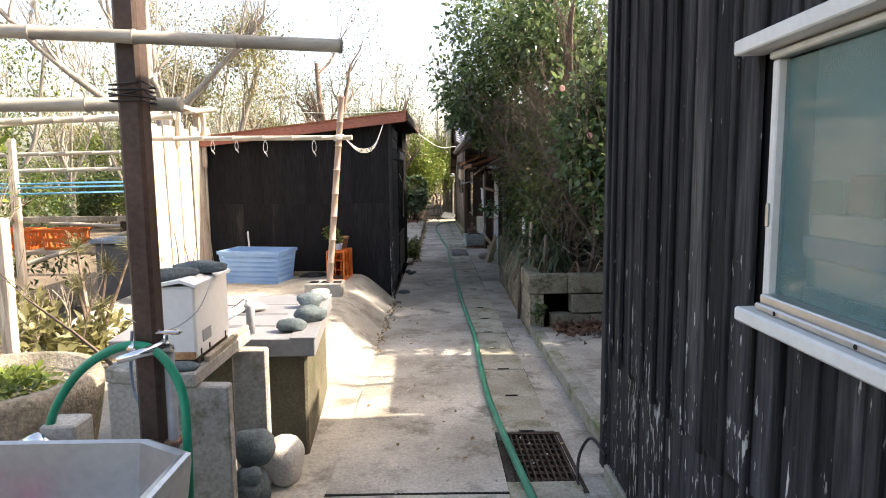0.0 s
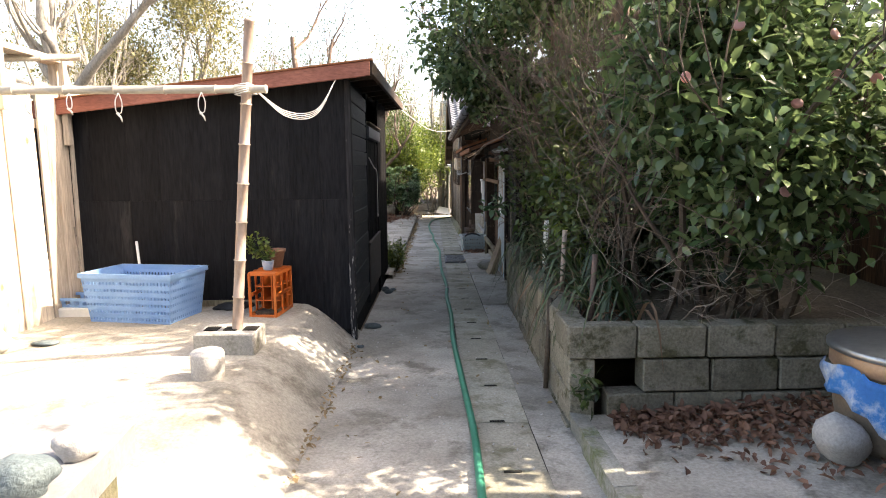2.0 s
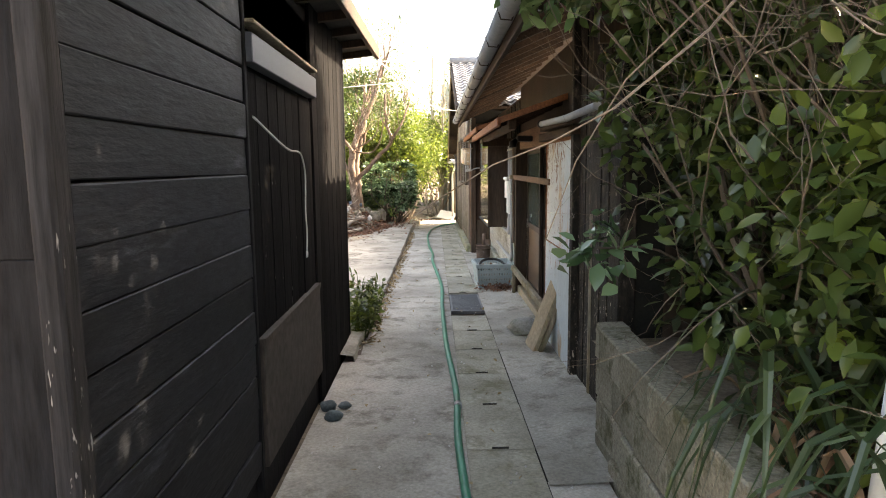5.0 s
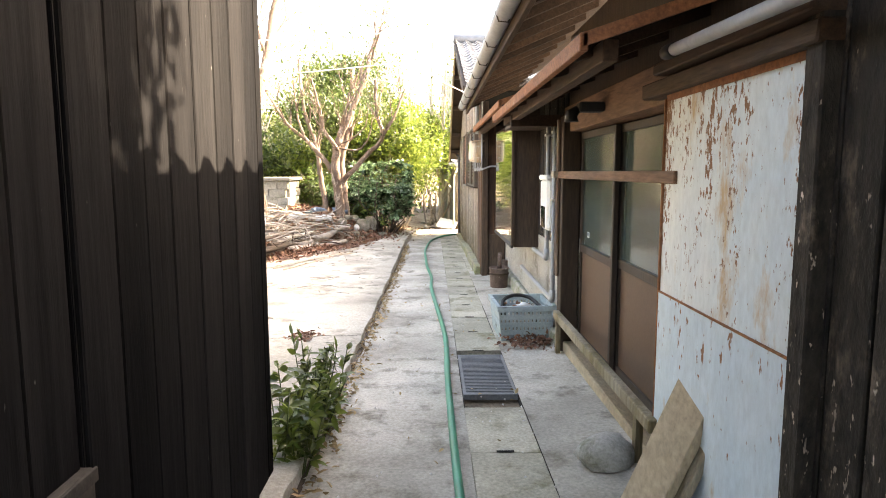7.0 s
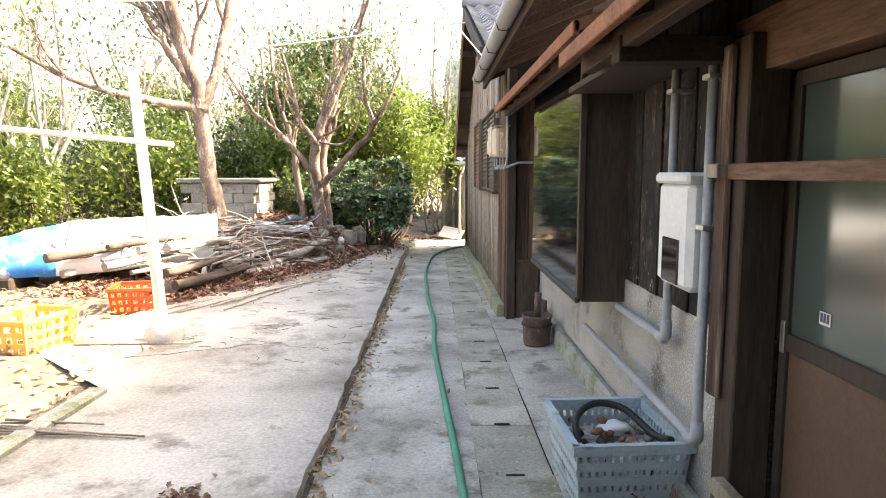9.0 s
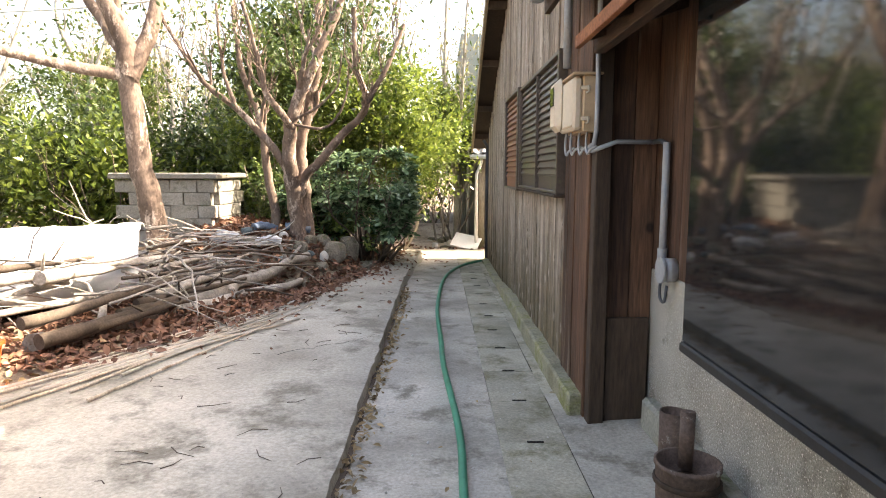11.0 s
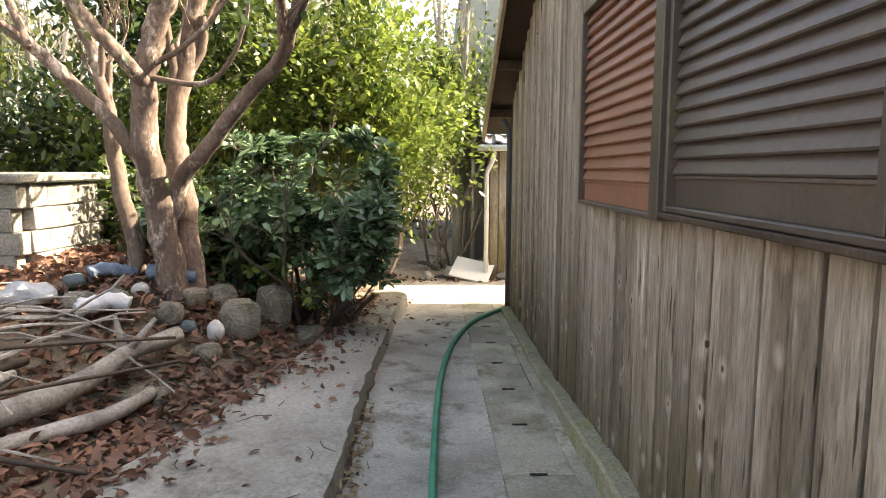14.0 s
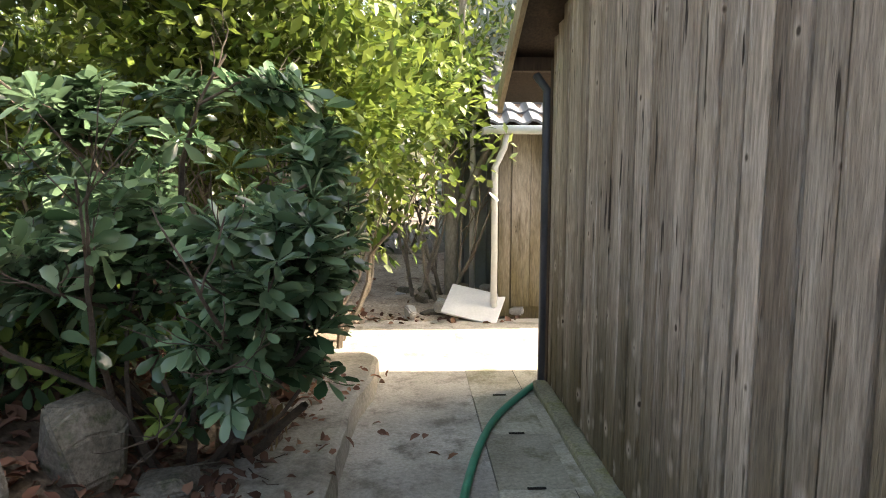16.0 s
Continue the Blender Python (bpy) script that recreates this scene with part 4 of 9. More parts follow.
part("hatch", B(SX - 0.015, SX + 0.02, 9.90, 11.27, -0.02, 0.57, bevel=0.004), M_HATCH, shed, "low brown timber hatch")
part("hatch_trim", B(SX + 0.0205, SX + 0.028, 9.90, 11.27, 0.54, 0.572, bevel=0.002), M_HATCH, shed)
boards_right(shed, SX - 0.018, 11.285, SY1, -0.3, 2.33, 0.183, 0.022, M_BLACKWOOD, "side_plank", 8)
for i in range(12):
    part("far_plank", B(SL + i * 0.25, SL + i * 0.25 + 0.245, SY1 - 0.03, SY1 - 0.005, -0.2, roof_h(SL + i * 0.25) + 0.03), M_BLACKWOOD, shed)
bm = B(SL - 0.25, -0.36, 8.28, 13.75, 0, 0.05)
for v in bm.verts:
    v.co.z += roof_h(v.co.x) + (v.co.y - 8.3) * 0.033 - 0.03
part("roof", bm, M_ROOFDARK, shed)
bm = B(SL - 0.25, -0.37, 8.25, 8.28, -0.075, 0.05, bevel=0.004)
for v in bm.verts:
    v.co.z += roof_h(v.co.x) - 0.03
part("fascia", bm, M_REDEDGE, shed, "flaking red painted fascia board")
bm = B(SL - 0.26, -0.35, 8.235, 8.40, 0.05, 0.062)
for v in bm.verts:
    v.co.z += roof_h(v.co.x) - 0.03
part("roof_edge", bm, M_RUSTEDGE, shed)
bm = B(-0.385, -0.35, 8.29, 13.75, -0.06, 0.055, bevel=0.004)
for v in bm.verts:
    v.co.z += roof_h(v.co.x) + (v.co.y - 8.3) * 0.033 - 0.03
part("verge_board", bm, M_DARKWOOD, shed)
for i in range(9):
    yy = 8.6 + i * 0.6
    bm = B(SX - 0.3, -0.39, yy, yy + 0.05, -0.09, -0.035)
    for v in bm.verts:
        v.co.z += roof_h(v.co.x) + (yy - 8.3) * 0.033
    part("rafter", bm, M_DARKWOOD, shed)

# ---- old house with the sliding doors ----
house = thing("old_house", "old timber house with sliding doors, pipes and a low tiled eave", "house")
WX = 1.235
part("wall", B(1.40, 7.0, 10.5, 19.85, -0.5, 2.25), M_DARKWOOD, house)
part("plinth", B(WX, 1.40, 15.1, 19.45, -0.45, 0.555, bevel=0.01), M_PEBBLE, house, "pebble-dashed concrete plinth")
part("footing", B(WX - 0.07, WX + 0.01, 15.2, 19.3, -0.45, -0.16, bevel=0.02, jit=0.01), M_KERB, house)
# burnt end wall beside the rusty sheet
wall_left(house, 1.21, 10.5, 11.62, lambda y: G(y), lambda y: 2.3, 0.19, 0.02, M_CHAR, "burnt_plank", 9, 0.01)
part("burnt_core", B(1.21, 1.40, 10.5, 11.7, -0.3, 2.3), M_DARKHOLE, house)
for ya, w, xo in ((10.47, 0.1, 1.15), (11.6, 0.085, 1.14), (11.2, 0.035, 1.17)):
    part("post", B(xo, 1.24, ya, ya + w, -0.25, 2.3 if w > 0.05 else 1.0, bevel=0.006, jit=0.005), M_CHAR if w > 0.05 else M_GREYWOOD, house)
# upper boards and boards beside the doors
wall_left(house, WX + 0.02, 15.15, 16.6, lambda y: 0.557, lambda y: 2.1, 0.13, 0.02, M_CHAR, "plank", 10)
wall_left(house, WX + 0.02, 18.2, 19.45, lambda y: 0.557, lambda y: 2.1, 0.17, 0.02, M_BROWNWOOD, "plank", 12)
part("upper_wall", B(1.25, 1.40, 11.7, 15.15, 1.70, 2.25), M_DARKWOOD, house)
# sliding doors
part("lintel", B(1.22, 1.42, 11.7, 15.2, 1.50, 1.70, bevel=0.005), M_LINTEL, house)
part("sill", B(1.2, 1.42, 12.7, 15.0, G(13.9) - 0.02, G(13.9) + 0.10, bevel=0.01), M_PLANK, house)
part("door_jamb", B(1.17, 1.31, 14.97, 15.11, -0.36, 1.62, bevel=0.006), M_DARKWOOD, house)
part("door_jamb_face", B(1.145, 1.168, 15.05, 15.13, 0.35, 1.60, bevel=0.006, jit=0.004), M_BROWNWOOD, house)


def sliding_door(y0, y1, x, flip):
    d = thing("sliding_door", "brown sliding door with frosted glass above a panel", "door", "sliding doors")
    zb, zt, zm = -0.14, 1.49, 0.60
    for nm, a, b, c, e in (("stile", y0, y0 + 0.04, zb, zt), ("stile", y1 - 0.04, y1, zb, zt), ("top_rail", y0 + 0.04, y1 - 0.04, zt - 0.05, zt),
                           ("middle_rail", y0 + 0.04, y1 - 0.04, zm - 0.03, zm + 0.03), ("bottom_rail", y0 + 0.04, y1 - 0.04, zb, zb + 0.06)):
        part(nm, B(x - 0.015, x + 0.02, a, b, c, e, bevel=0.003), M_DOORFRAME, d)
    part("glass", B(x, x + 0.008, y0 + 0.04, y1 - 0.04, zm + 0.03, zt - 0.05), M_FROST, d, "greyish frosted glass")
    part("panel", B(x, x + 0.012, y0 + 0.04, y1 - 0.04, zb + 0.06, zm - 0.03), M_DOORPANEL, d, "flat brown lower panel")
    ya = y1 - 0.035 if flip else y0 + 0.02
    part("pull", B(x - 0.02, x - 0.016, ya, ya + 0.025, zm - 0.04, zm + 0.07, bevel=0.003), M_STEEL, d)
    return d


sliding_door(14.03, 14.95, 1.325, True)
sliding_door(12.95, 14.07, 1.37, False)
sliding_door(11.85, 12.97, 1.325, False)
sign = thing("paper_sticker", "small white paper sticker on the door glass", "sticker")
part("paper", B(1.322, 1.3235, 14.70, 14.755, 0.70, 0.74), M_OFFWHITE, sign)
for i, (a, b) in enumerate(((14.706, 14.717), (14.722, 14.733), (14.738, 14.749))):
    part("print_bar", B(1.3205, 1.3219, a, b, 0.708, 0.737), M_DARKPIPE, sign)
bar = thing("door_bar", "reddish brown wooden bar across the sliding doors", "bar")
part("rail", B(1.15, 1.19, 12.6, 15.12, 1.14, 1.195, bevel=0.004), M_LINTEL, bar)
part("end_block", B(1.11, 1.15, 15.05, 15.14, 1.145, 1.195, bevel=0.004), M_GREYWOOD, bar)
low = thing("threshold_rail", "weathered wooden rail along the doors near the ground", "rail")
part("rail", B(1.12, 1.17, 12.7, 15.0, 0.02, 0.085, bevel=0.006), M_GREYWOOD, low)
for ya in (12.9, 14.9):
    part("leg", B(1.13, 1.165, ya, ya + 0.05, -0.27, 0.02), M_GREYWOOD, low)

# rusty sheet
rs = thing("rusted_sheet", "pale blue painted steel sheet with rust streaks leaning at the doorway", "metal sheet")
part("upper_sheet", B(1.165, 1.172, 11.70, 12.75, 0.66, 1.52), M_RUST, rs)
part("lower_sheet", B(1.158, 1.164, 11.69, 12.75, -0.23, 0.665), M_RUSTLOW, rs)
part("backing", B(1.173, 1.20, 11.72, 12.74, -0.22, 1.50), M_DARKWOOD, rs)
part("seam", B(1.154, 1.166, 11.69, 12.75, 0.661, 0.668, bevel=0.002), M_RUSTEDGE, rs, "rusty folded seam")
part("edge_strip", B(1.154, 1.168, 12.746, 12.754, -0.22, 1.5, bevel=0.002), M_RUSTEDGE, rs, "rusty folded edge")
part("top_strip", B(1.160, 1.1648, 11.7, 12.74, 1.49, 1.517, jit=0.003), M_RUSTEDGE, rs, "rusted top edge")
part("head_board", B(1.12, 1.22, 11.6, 12.95, 1.515, 1.58, bevel=0.006, jit=0.004), M_BEAM, rs)
part("cap_board", B(1.10, 1.215, 11.6, 12.75, 1.595, 1.64, bevel=0.005, jit=0.004), M_BEAM, rs)

# projecting shutter box with the glossy panel
part("shutter_box", B(0.985, 1.24, 16.47, 18.22, 0.42, 1.90, bevel=0.004), M_DARKWOOD, house, "dark brown shutter box")
gp = part("glossy_panel", B(0.968, 0.982, 16.50, 18.24, 0.45, 1.86, bevel=0.002), M_BLACKGLASS, house, "black glossy panel mirroring the trees")
part("panel_edge", B(0.955, 0.99, 16.455, 16.498, 0.44, 1.86, bevel=0.003), M_DARKWOOD, gp)
part("panel_lip", B(0.955, 0.985, 16.5, 18.24, 0.405, 0.448, bevel=0.008), M_BLACK, gp)
# return of the boards and the corner post by the meter
for i in range(2):
    part("return_board", B(0.98 + i * 0.13, 1.106 + i * 0.13, 19.425, 19.452, 0.25, 2.1, bevel=0.003), M_BROWNWOOD, house)
part("low_return_board", B(0.976, 1.22, 19.39, 19.42, -0.40, 0.27, bevel=0.004, jit=0.003), M_DARKWOOD, house)
part("corner_post", B(0.878, 0.968, 19.36, 19.457, -0.40, 2.2, bevel=0.006), M_DARKWOOD, house)

# pent roof over the doors with rusty edges
for (y0, y1, x0, zz) in ((12.35, 15.75, 0.70, 1.66), (15.7, 19.3, 0.745, 1.79)):
    bm = B(x0, 1.42, y0, y1, 0, 0.025)
    for v in bm.verts:
        v.co.z += zz + (v.co.x - x0) * 0.34
    part("pent_roof", bm, M_ROOFDARK, house)
    part("pent_edge", B(x0 - 0.012, x0 + 0.02, y0 - 0.02, y1, zz - 0.035, zz + 0.03, bevel=0.004), M_RUSTEDGE, house)
    part("pent_beam", B(x0 + 0.09, x0 + 0.15, y0 + 0.05, y1, zz - 0.06, zz + 0.02, bevel=0.004), M_BEAM, house)
    bm = B(x0, 1.3, y0 - 0.02, y0 + 0.0, -0.02, 0.03)
    for v in bm.verts:
        v.co.z += zz + (v.co.x - x0) * 0.34
    part("pent_end", bm, M_RUSTEDGE, house)
    n = int((y1 - y0) / 0.45)
    for i in range(n):
        yy = y0 + 0.2 + i * 0.45
        bm = B(x0 + 0.02, 1.3, yy, yy + 0.035, -0.045, 0.0)
        for v in bm.verts:
            v.co.z += zz + (v.co.x - x0) * 0.34
        part("rafter", bm, M_BEAM, house)
part("bracket_beam", B(0.78, 1.25, 15.12, 15.22, 1.55, 1.64, bevel=0.004), M_BEAM, house)
part("bracket_board", B(0.88, 1.25, 15.2, 16.45, 1.60, 1.63), M_DARKWOOD, house)


# main tiled roof with gutter
def tiled_roof(parent, place, nu, nv, du, dv, material, single):
    """single: how many tiles along the eave and up the slope are objects of their own."""
    org = Vector(place(0, 0, 0))
    uu, vv = (Vector(place(1, 0, 0)) - org), (Vector(place(0, 1, 0)) - org).normalized()
    K = 8
    vs, fs = [], []
    for i in range(K + 1):
        ph = i / K
        h = 0.022 * math.cos(2 * math.pi * ph) + (0.012 if 0.75 < ph < 1 else 0)
        for v, e in ((0.0, 0.03), (dv * 1.05, 0.0), (0.0, 0.0)):
            vs.append((i * du / K, v, h + e))
    for i in range(K):
        a, b = i * 3, i * 3 + 3
        fs += [(a, b, b + 1, a + 1), (a + 2, b + 2, b, a)]
    me = bpy.data.meshes.new("roof_tile")
    me.from_pydata(vs, [], fs)
    me.materials.append(material)
    ww = uu.cross(vv)
    if ww.z < 0:
        ww = -ww
    base = Matrix((uu, vv, ww)).transposed().to_4x4()
    rt = random.Random(nu)
    for j in range(single[1]):
        for i in range(single[0]):
            tile = new("roof_tile", me)
            tile.parent = parent
            tile.matrix_basis = Matrix.Translation(Vector(place(i * du, j * dv, rt.uniform(-0.003, 0.003)))) @ base
    vs0, fs0 = [], []
    for j in range(nv):
        for i in range(nu):
            if i < single[0] and j < single[1]:
                continue
            b0 = len(vs0)
            vs0 += [place(i * du + a, j * dv + b, c) for a, b, c in vs]
            fs0 += [tuple(b0 + k for k in f) for f in fs]
    if vs0:
        part("tile_field", (vs0, [], fs0), material, parent)


tiled_roof(house, lambda u, v, h: (0.62 + v * 0.9, 10.4 + u, 2.22 + v * 0.42 + h), 42, 14, 0.225, 0.25, M_TILE, (42, 3))
bm = B(0.64, 4.2, 10.4, 19.85, 0, 0.03)
for v in bm.verts:
    v.co.z += 2.16 + (v.co.x - 0.62) * 0.4667
part("roof_board", bm, M_DARKWOOD, house)
part("eave_fascia", B(0.655, 0.69, 10.4, 19.85, 2.06, 2.17, bevel=0.004), M_BEAM, house)
for i in range(24):
    yy = 10.5 + i * 0.4
    bm = B(0.66, 1.4, yy, yy + 0.05, -0.06, 0.0)
    for v in bm.verts:
        v.co.z += 2.15 + (v.co.x - 0.62) * 0.4667 * 0.9
    part("roof_rafter", bm, M_BEAM, house)
part("roof_end", B(1.0, 4.2, 10.38, 10.42, 1.9, 2.3), M_DARKWOOD, house)
bm = bmesh.new()
vs, fs = [], []
for y in (10.4, 19.8):
    for k in range(9):
        a = math.pi * k / 8
        vs.append((0.60 - 0.055 * math.cos(a), y, 2.17 - 0.055 * math.sin(a)))
fs = [(k, k + 1, 10 + k, 9 + k) for k in range(8)]
bm.free()
gut = thing("rain_gutter", "weathered grey half-round rain gutter under the eave", "gutter")
g1 = part("trough", (vs, [], fs), M_PVC, gut, shade=True)
sol = g1.modifiers.new("thick", "SOLIDIFY")
sol.thickness = 0.005
for i in range(12):
    yy = 10.8 + i * 0.8
    part("hanger", T([(0.66, yy, 2.2), (0.62, yy, 2.1), (0.56, yy, 2.105), (0.54, yy, 2.17)], 0.005, 5), M_IRON, gut)

# ---- boarded house with the gable towards the path ----
gab = thing("boarded_house", "weathered boarded house with brown shutters and a tiled gable roof", "house")
GX = 0.905
APY, APZ = 23.55, 3.75
FALL = {-1: 0.345, 1: 0.5075}
RUN = {-1: 4.08, 1: 4.42}


def gable_z(y):
    return APZ - abs(y - APY) * FALL[1 if y > APY else -1]


vs = [(GX + 0.02, 19.46, -0.6), (GX + 0.02, 27.25, -0.6), (GX + 0.02, 27.25, gable_z(27.25)), (GX + 0.02, APY, APZ), (GX + 0.02, 19.46, gable_z(19.46))]
vs += [(6.5, b, c) for a, b, c in vs]
part("wall", (vs, [], [(0, 1, 2, 3, 4), (9, 8, 7, 6, 5), (0, 5, 6, 1), (1, 6, 7, 2), (2, 7, 8, 3), (3, 8, 9, 4), (4, 9, 5, 0)]), M_DARKHOLE, gab)
LV0, LV1, LVB, LVT = 20.22, 23.62, 0.95, 1.93


def lv_skip(y, a, b):
    return [(a, LVB + 0.02), (LVT - 0.02, b)] if LV0 + 0.02 < y < LV1 - 0.02 else [(a, b)]


wall_left(gab, GX, 20.18, 27.25, lambda y: G(y) + 0.06, lambda y: gable_z(y) - 0.02, 0.145, 0.024, M_WALLWOOD, "plank", 14, 0.008, lv_skip, 0.009)
wall_left(gab, GX - 0.012, 19.46, 20.18, lambda y: G(y) + 0.02, lambda y: gable_z(y) - 0.02, 0.18, 0.02, M_BROWNWOOD, "brown_plank", 15, 0.005, None, 0.005)
part("end_board", B(0.875, 0.93, 27.25, 27.31, -0.5, 1.75, bevel=0.004), M_DARKWOOD, gab)
bm = B(0.785, 0.94, 19.5, 27.3, -0.2, 0.055, bevel=0.014)
bmesh.ops.subdivide_edges(bm, edges=[e for e in bm.edges if abs(e.verts[0].co.y - e.verts[1].co.y) > 3], cuts=60)
for v in bm.verts:
    v.co.z += G(v.co.y) + 0.018 * noise.noise(Vector((v.co.x * 3, v.co.y * 4, 0))) + (0.085 * (1 - smooth((v.co.y - 23.0) / 2.0)) if v.co.z > -0.1 else 0)
    v.co.x += 0.012 * noise.noise(Vector((9, v.co.y * 4, v.co.z)))
part("plinth", bm, M_KERBMOSS, gab, "low mossy concrete plinth")
# roof of the gable house
for side in (-1, 1):
    tl = 4.45
    sl, run = FALL[side], RUN[side]
    cs = 1 / math.sqrt(1 + sl * sl)

    def place(u, v, h, side=side, sl=sl, run=run, cs=1 / math.sqrt(1 + FALL[side] ** 2)):
        return (0.64 + u, APY + side * (run - v * cs), APZ + 0.1 - sl * (run - v * cs) + h)

    tiled_roof(gab, place, 22, 19 if side > 0 else 17, 0.225, 0.255, M_TILE, (8, 17))
    bm = bmesh.new()
    for (x0, x1, d0, d1) in ((0.62, 6.0, 0.0, 0.05),):
        vsb = [bm.verts.new((x, APY + side * dy, APZ + 0.07 - sl * dy - dz)) for x in (x0, x1) for dy in (0, run - 0.02) for dz in (d0, d1)]
        for f in ((0, 1, 3, 2), (4, 6, 7, 5), (0, 2, 6, 4), (1, 5, 7, 3), (0, 4, 5, 1), (2, 3, 7, 6)):
            bm.faces.new([vsb[k] for k in f])
    bmesh.ops.recalc_face_normals(bm, faces=bm.faces)
    part("roof_board", bm, M_DARKWOOD, gab)
    bm = bmesh.new()
    vsb = [bm.verts.new((x, APY + side * dy, APZ + 0.085 - sl * dy - dz)) for x in (0.60, 0.635) for dy in (0.0, run - 0.04) for dz in (0.0, 0.16)]
    for f in ((0, 1, 3, 2), (4, 6, 7, 5), (0, 2, 6, 4), (1, 5, 7, 3), (0, 4, 5, 1), (2, 3, 7, 6)):
        bm.faces.new([vsb[k] for k in f])
    bmesh.ops.recalc_face_normals(bm, faces=bm.faces)
    part("barge_board", bm, M_PLANK if side > 0 else M_DARKWOOD, gab)
    for dy in (0.9, 2.0, 3.1, 3.9):
        part("purlin", B(0.64, 0.95, APY + side * dy - 0.04, APY + side * dy + 0.04, APZ - sl * dy - 0.08, APZ - sl * dy + 0.01), M_DARKWOOD, gab)
part("ridge", T([(0.58, APY, APZ + 0.16), (6.0, APY, APZ + 0.16)], 0.09, 10), M_TILE, gab)
edp = thing("downpipe", "dark downpipe at the far corner of the boarded house", "pipe")
part("pipe", T([(0.86, 27.34, G(27.3)), (0.86, 27.34, 1.55), (0.80, 27.42, 1.66)], 0.03, 10), M_DARKPIPE, edp)


# louvred shutters
def louvre(y0, y1, z0, z1, x, near, material, fm, label, mull=None):
    """Pressed slats behind a thin frame; near: width of the stile that comes first on the walk."""
    s = thing("louvre_shutter", label, "shutter", "shutters")
    for nm, a, b, c, d in (("stile", y0, y0 + near, z0, z1), ("stile", y1 - 0.025, y1, z0, z1), ("top_rail", y0 + near, y1 - 0.025, z1 - 0.03, z1), ("bottom_rail", y0 + near, y1 - 0.025, z0, z0 + 0.022)):
        part(nm, B(x - 0.07, x, a, b, c, d, bevel=0.004), fm, s)
    ya, yb = y0 + near + 0.001, y1 - 0.026
    part("lower_panel", B(x - 0.036, x - 0.02, ya, yb, z0 + 0.023, z0 + 0.13), material, s)
    part("panel_ridge", B(x - 0.042, x - 0.0365, ya, yb, z0 + 0.118, z0 + 0.13, bevel=0.002), material, s)
    n = 15
    h = (z1 - 0.031 - z0 - 0.13) / n
    prof = ((-0.024, 0.0), (-0.045, 0.002), (-0.049, 0.008), (-0.046, 0.015), (-0.036, 0.037), (-0.026, h + 0.001), (-0.016, h + 0.001), (-0.016, 0.0))
    for i in range(n):
        z = z0 + 0.13 + h * i
        vs = [(x + d, yy, z + e) for yy in (ya, yb) for d, e in prof]
        k = len(prof)
        fs = [(q, (q + 1) % k, k + (q + 1) % k, k + q) for q in range(k)] + [tuple(range(k))[::-1], tuple(range(k, 2 * k))]
        part("slat", (vs, [], fs), material, s)
    if mull:
        part("mullion", B(x - 0.066, x - 0.02, mull - 0.016, mull + 0.016, z0 + 0.023, z1 - 0.031, bevel=0.003), fm, s)
    return s


louvre(20.22, 22.35, 0.95, 1.93, 0.885, 0.05, M_BROWNMETAL, M_BROWNMETAL, "dark brown aluminium louvre shutter over a window", 21.24)
louvre(22.36, 23.62, 0.915, 1.95, 0.868, 0.09, M_REDSHUTTER, M_BROWNMETAL, "faded red-brown louvre shutter panel")
part("shutter_sill", B(0.80, 0.90, 20.2, 22.35, 0.928, 0.948, bevel=0.004), M_DARKWOOD, gab)

# far building behind, with tiled eave and pale pipes
farb = thing("far_house", "grey-green sheet clad house with a small tiled lean-to", "house")
part("wall", B(0.50, 4.0, 31.2, 38.0, -0.6, 4.3), M_GREENSHEET, farb)
for i in range(14):
    part("sheet_rib", T([(0.50, 31.25 + i * 0.3, -0.5), (0.50, 31.25 + i * 0.3, 4.3)], 0.012, 5), M_GREENSHEET, farb)
for i in range(6):
    part("front_rib", T([(0.6 + i * 0.3, 31.2, -0.5), (0.6 + i * 0.3, 31.2, 4.3)], 0.012, 5), M_GREENSHEET, farb)
part("low_wall", B(0.98, 4.0, 29.75, 31.2, -0.6, 1.42), M_GREYWOOD, farb, "weathered boarded lean-to wall")
part("low_post", B(0.86, 0.98, 29.7, 29.8, -0.55, 1.42), M_GREYWOOD, farb)
for i in range(8):
    part("low_board", B(1.0 + i * 0.2, 1.195 + i * 0.2, 29.72, 29.75, -0.45, 1.4), M_GREYWOOD, farb)
tiled_roof(farb, lambda u, v, h: (0.72 + u, 29.42 + v * 0.86, 1.48 + v * 0.5 + h), 14, 8, 0.225, 0.25, M_TILE, (14, 8))
bm = B(0.74, 3.9, 29.44, 31.2, 0, 0.03)
for v in bm.verts:
    v.co.z += 1.44 + (v.co.y - 29.42) * 0.58
part("lean_roof_board", bm, M_DARKWOOD, farb)
part("lean_verge", B(0.70, 0.74, 29.4, 31.2, 1.40, 1.47), M_OFFWHITE, farb)
part("lean_gutter", T([(0.65, 29.40, 1.42), (4.0, 29.40, 1.42)], 0.045, 8), M_OFFWHITE, farb)
for xx, yy, zt in ((0.80, 29.6, 1.4), (0.66, 30.6, 1.9)):
    part("pipe", T([(xx + 0.1, yy - 0.15, zt), (xx + 0.08, yy - 0.1, zt - 0.15), (xx, yy, zt - 0.35), (xx, yy, -0.45)], 0.035, 8), M_OFFWHITE, farb)


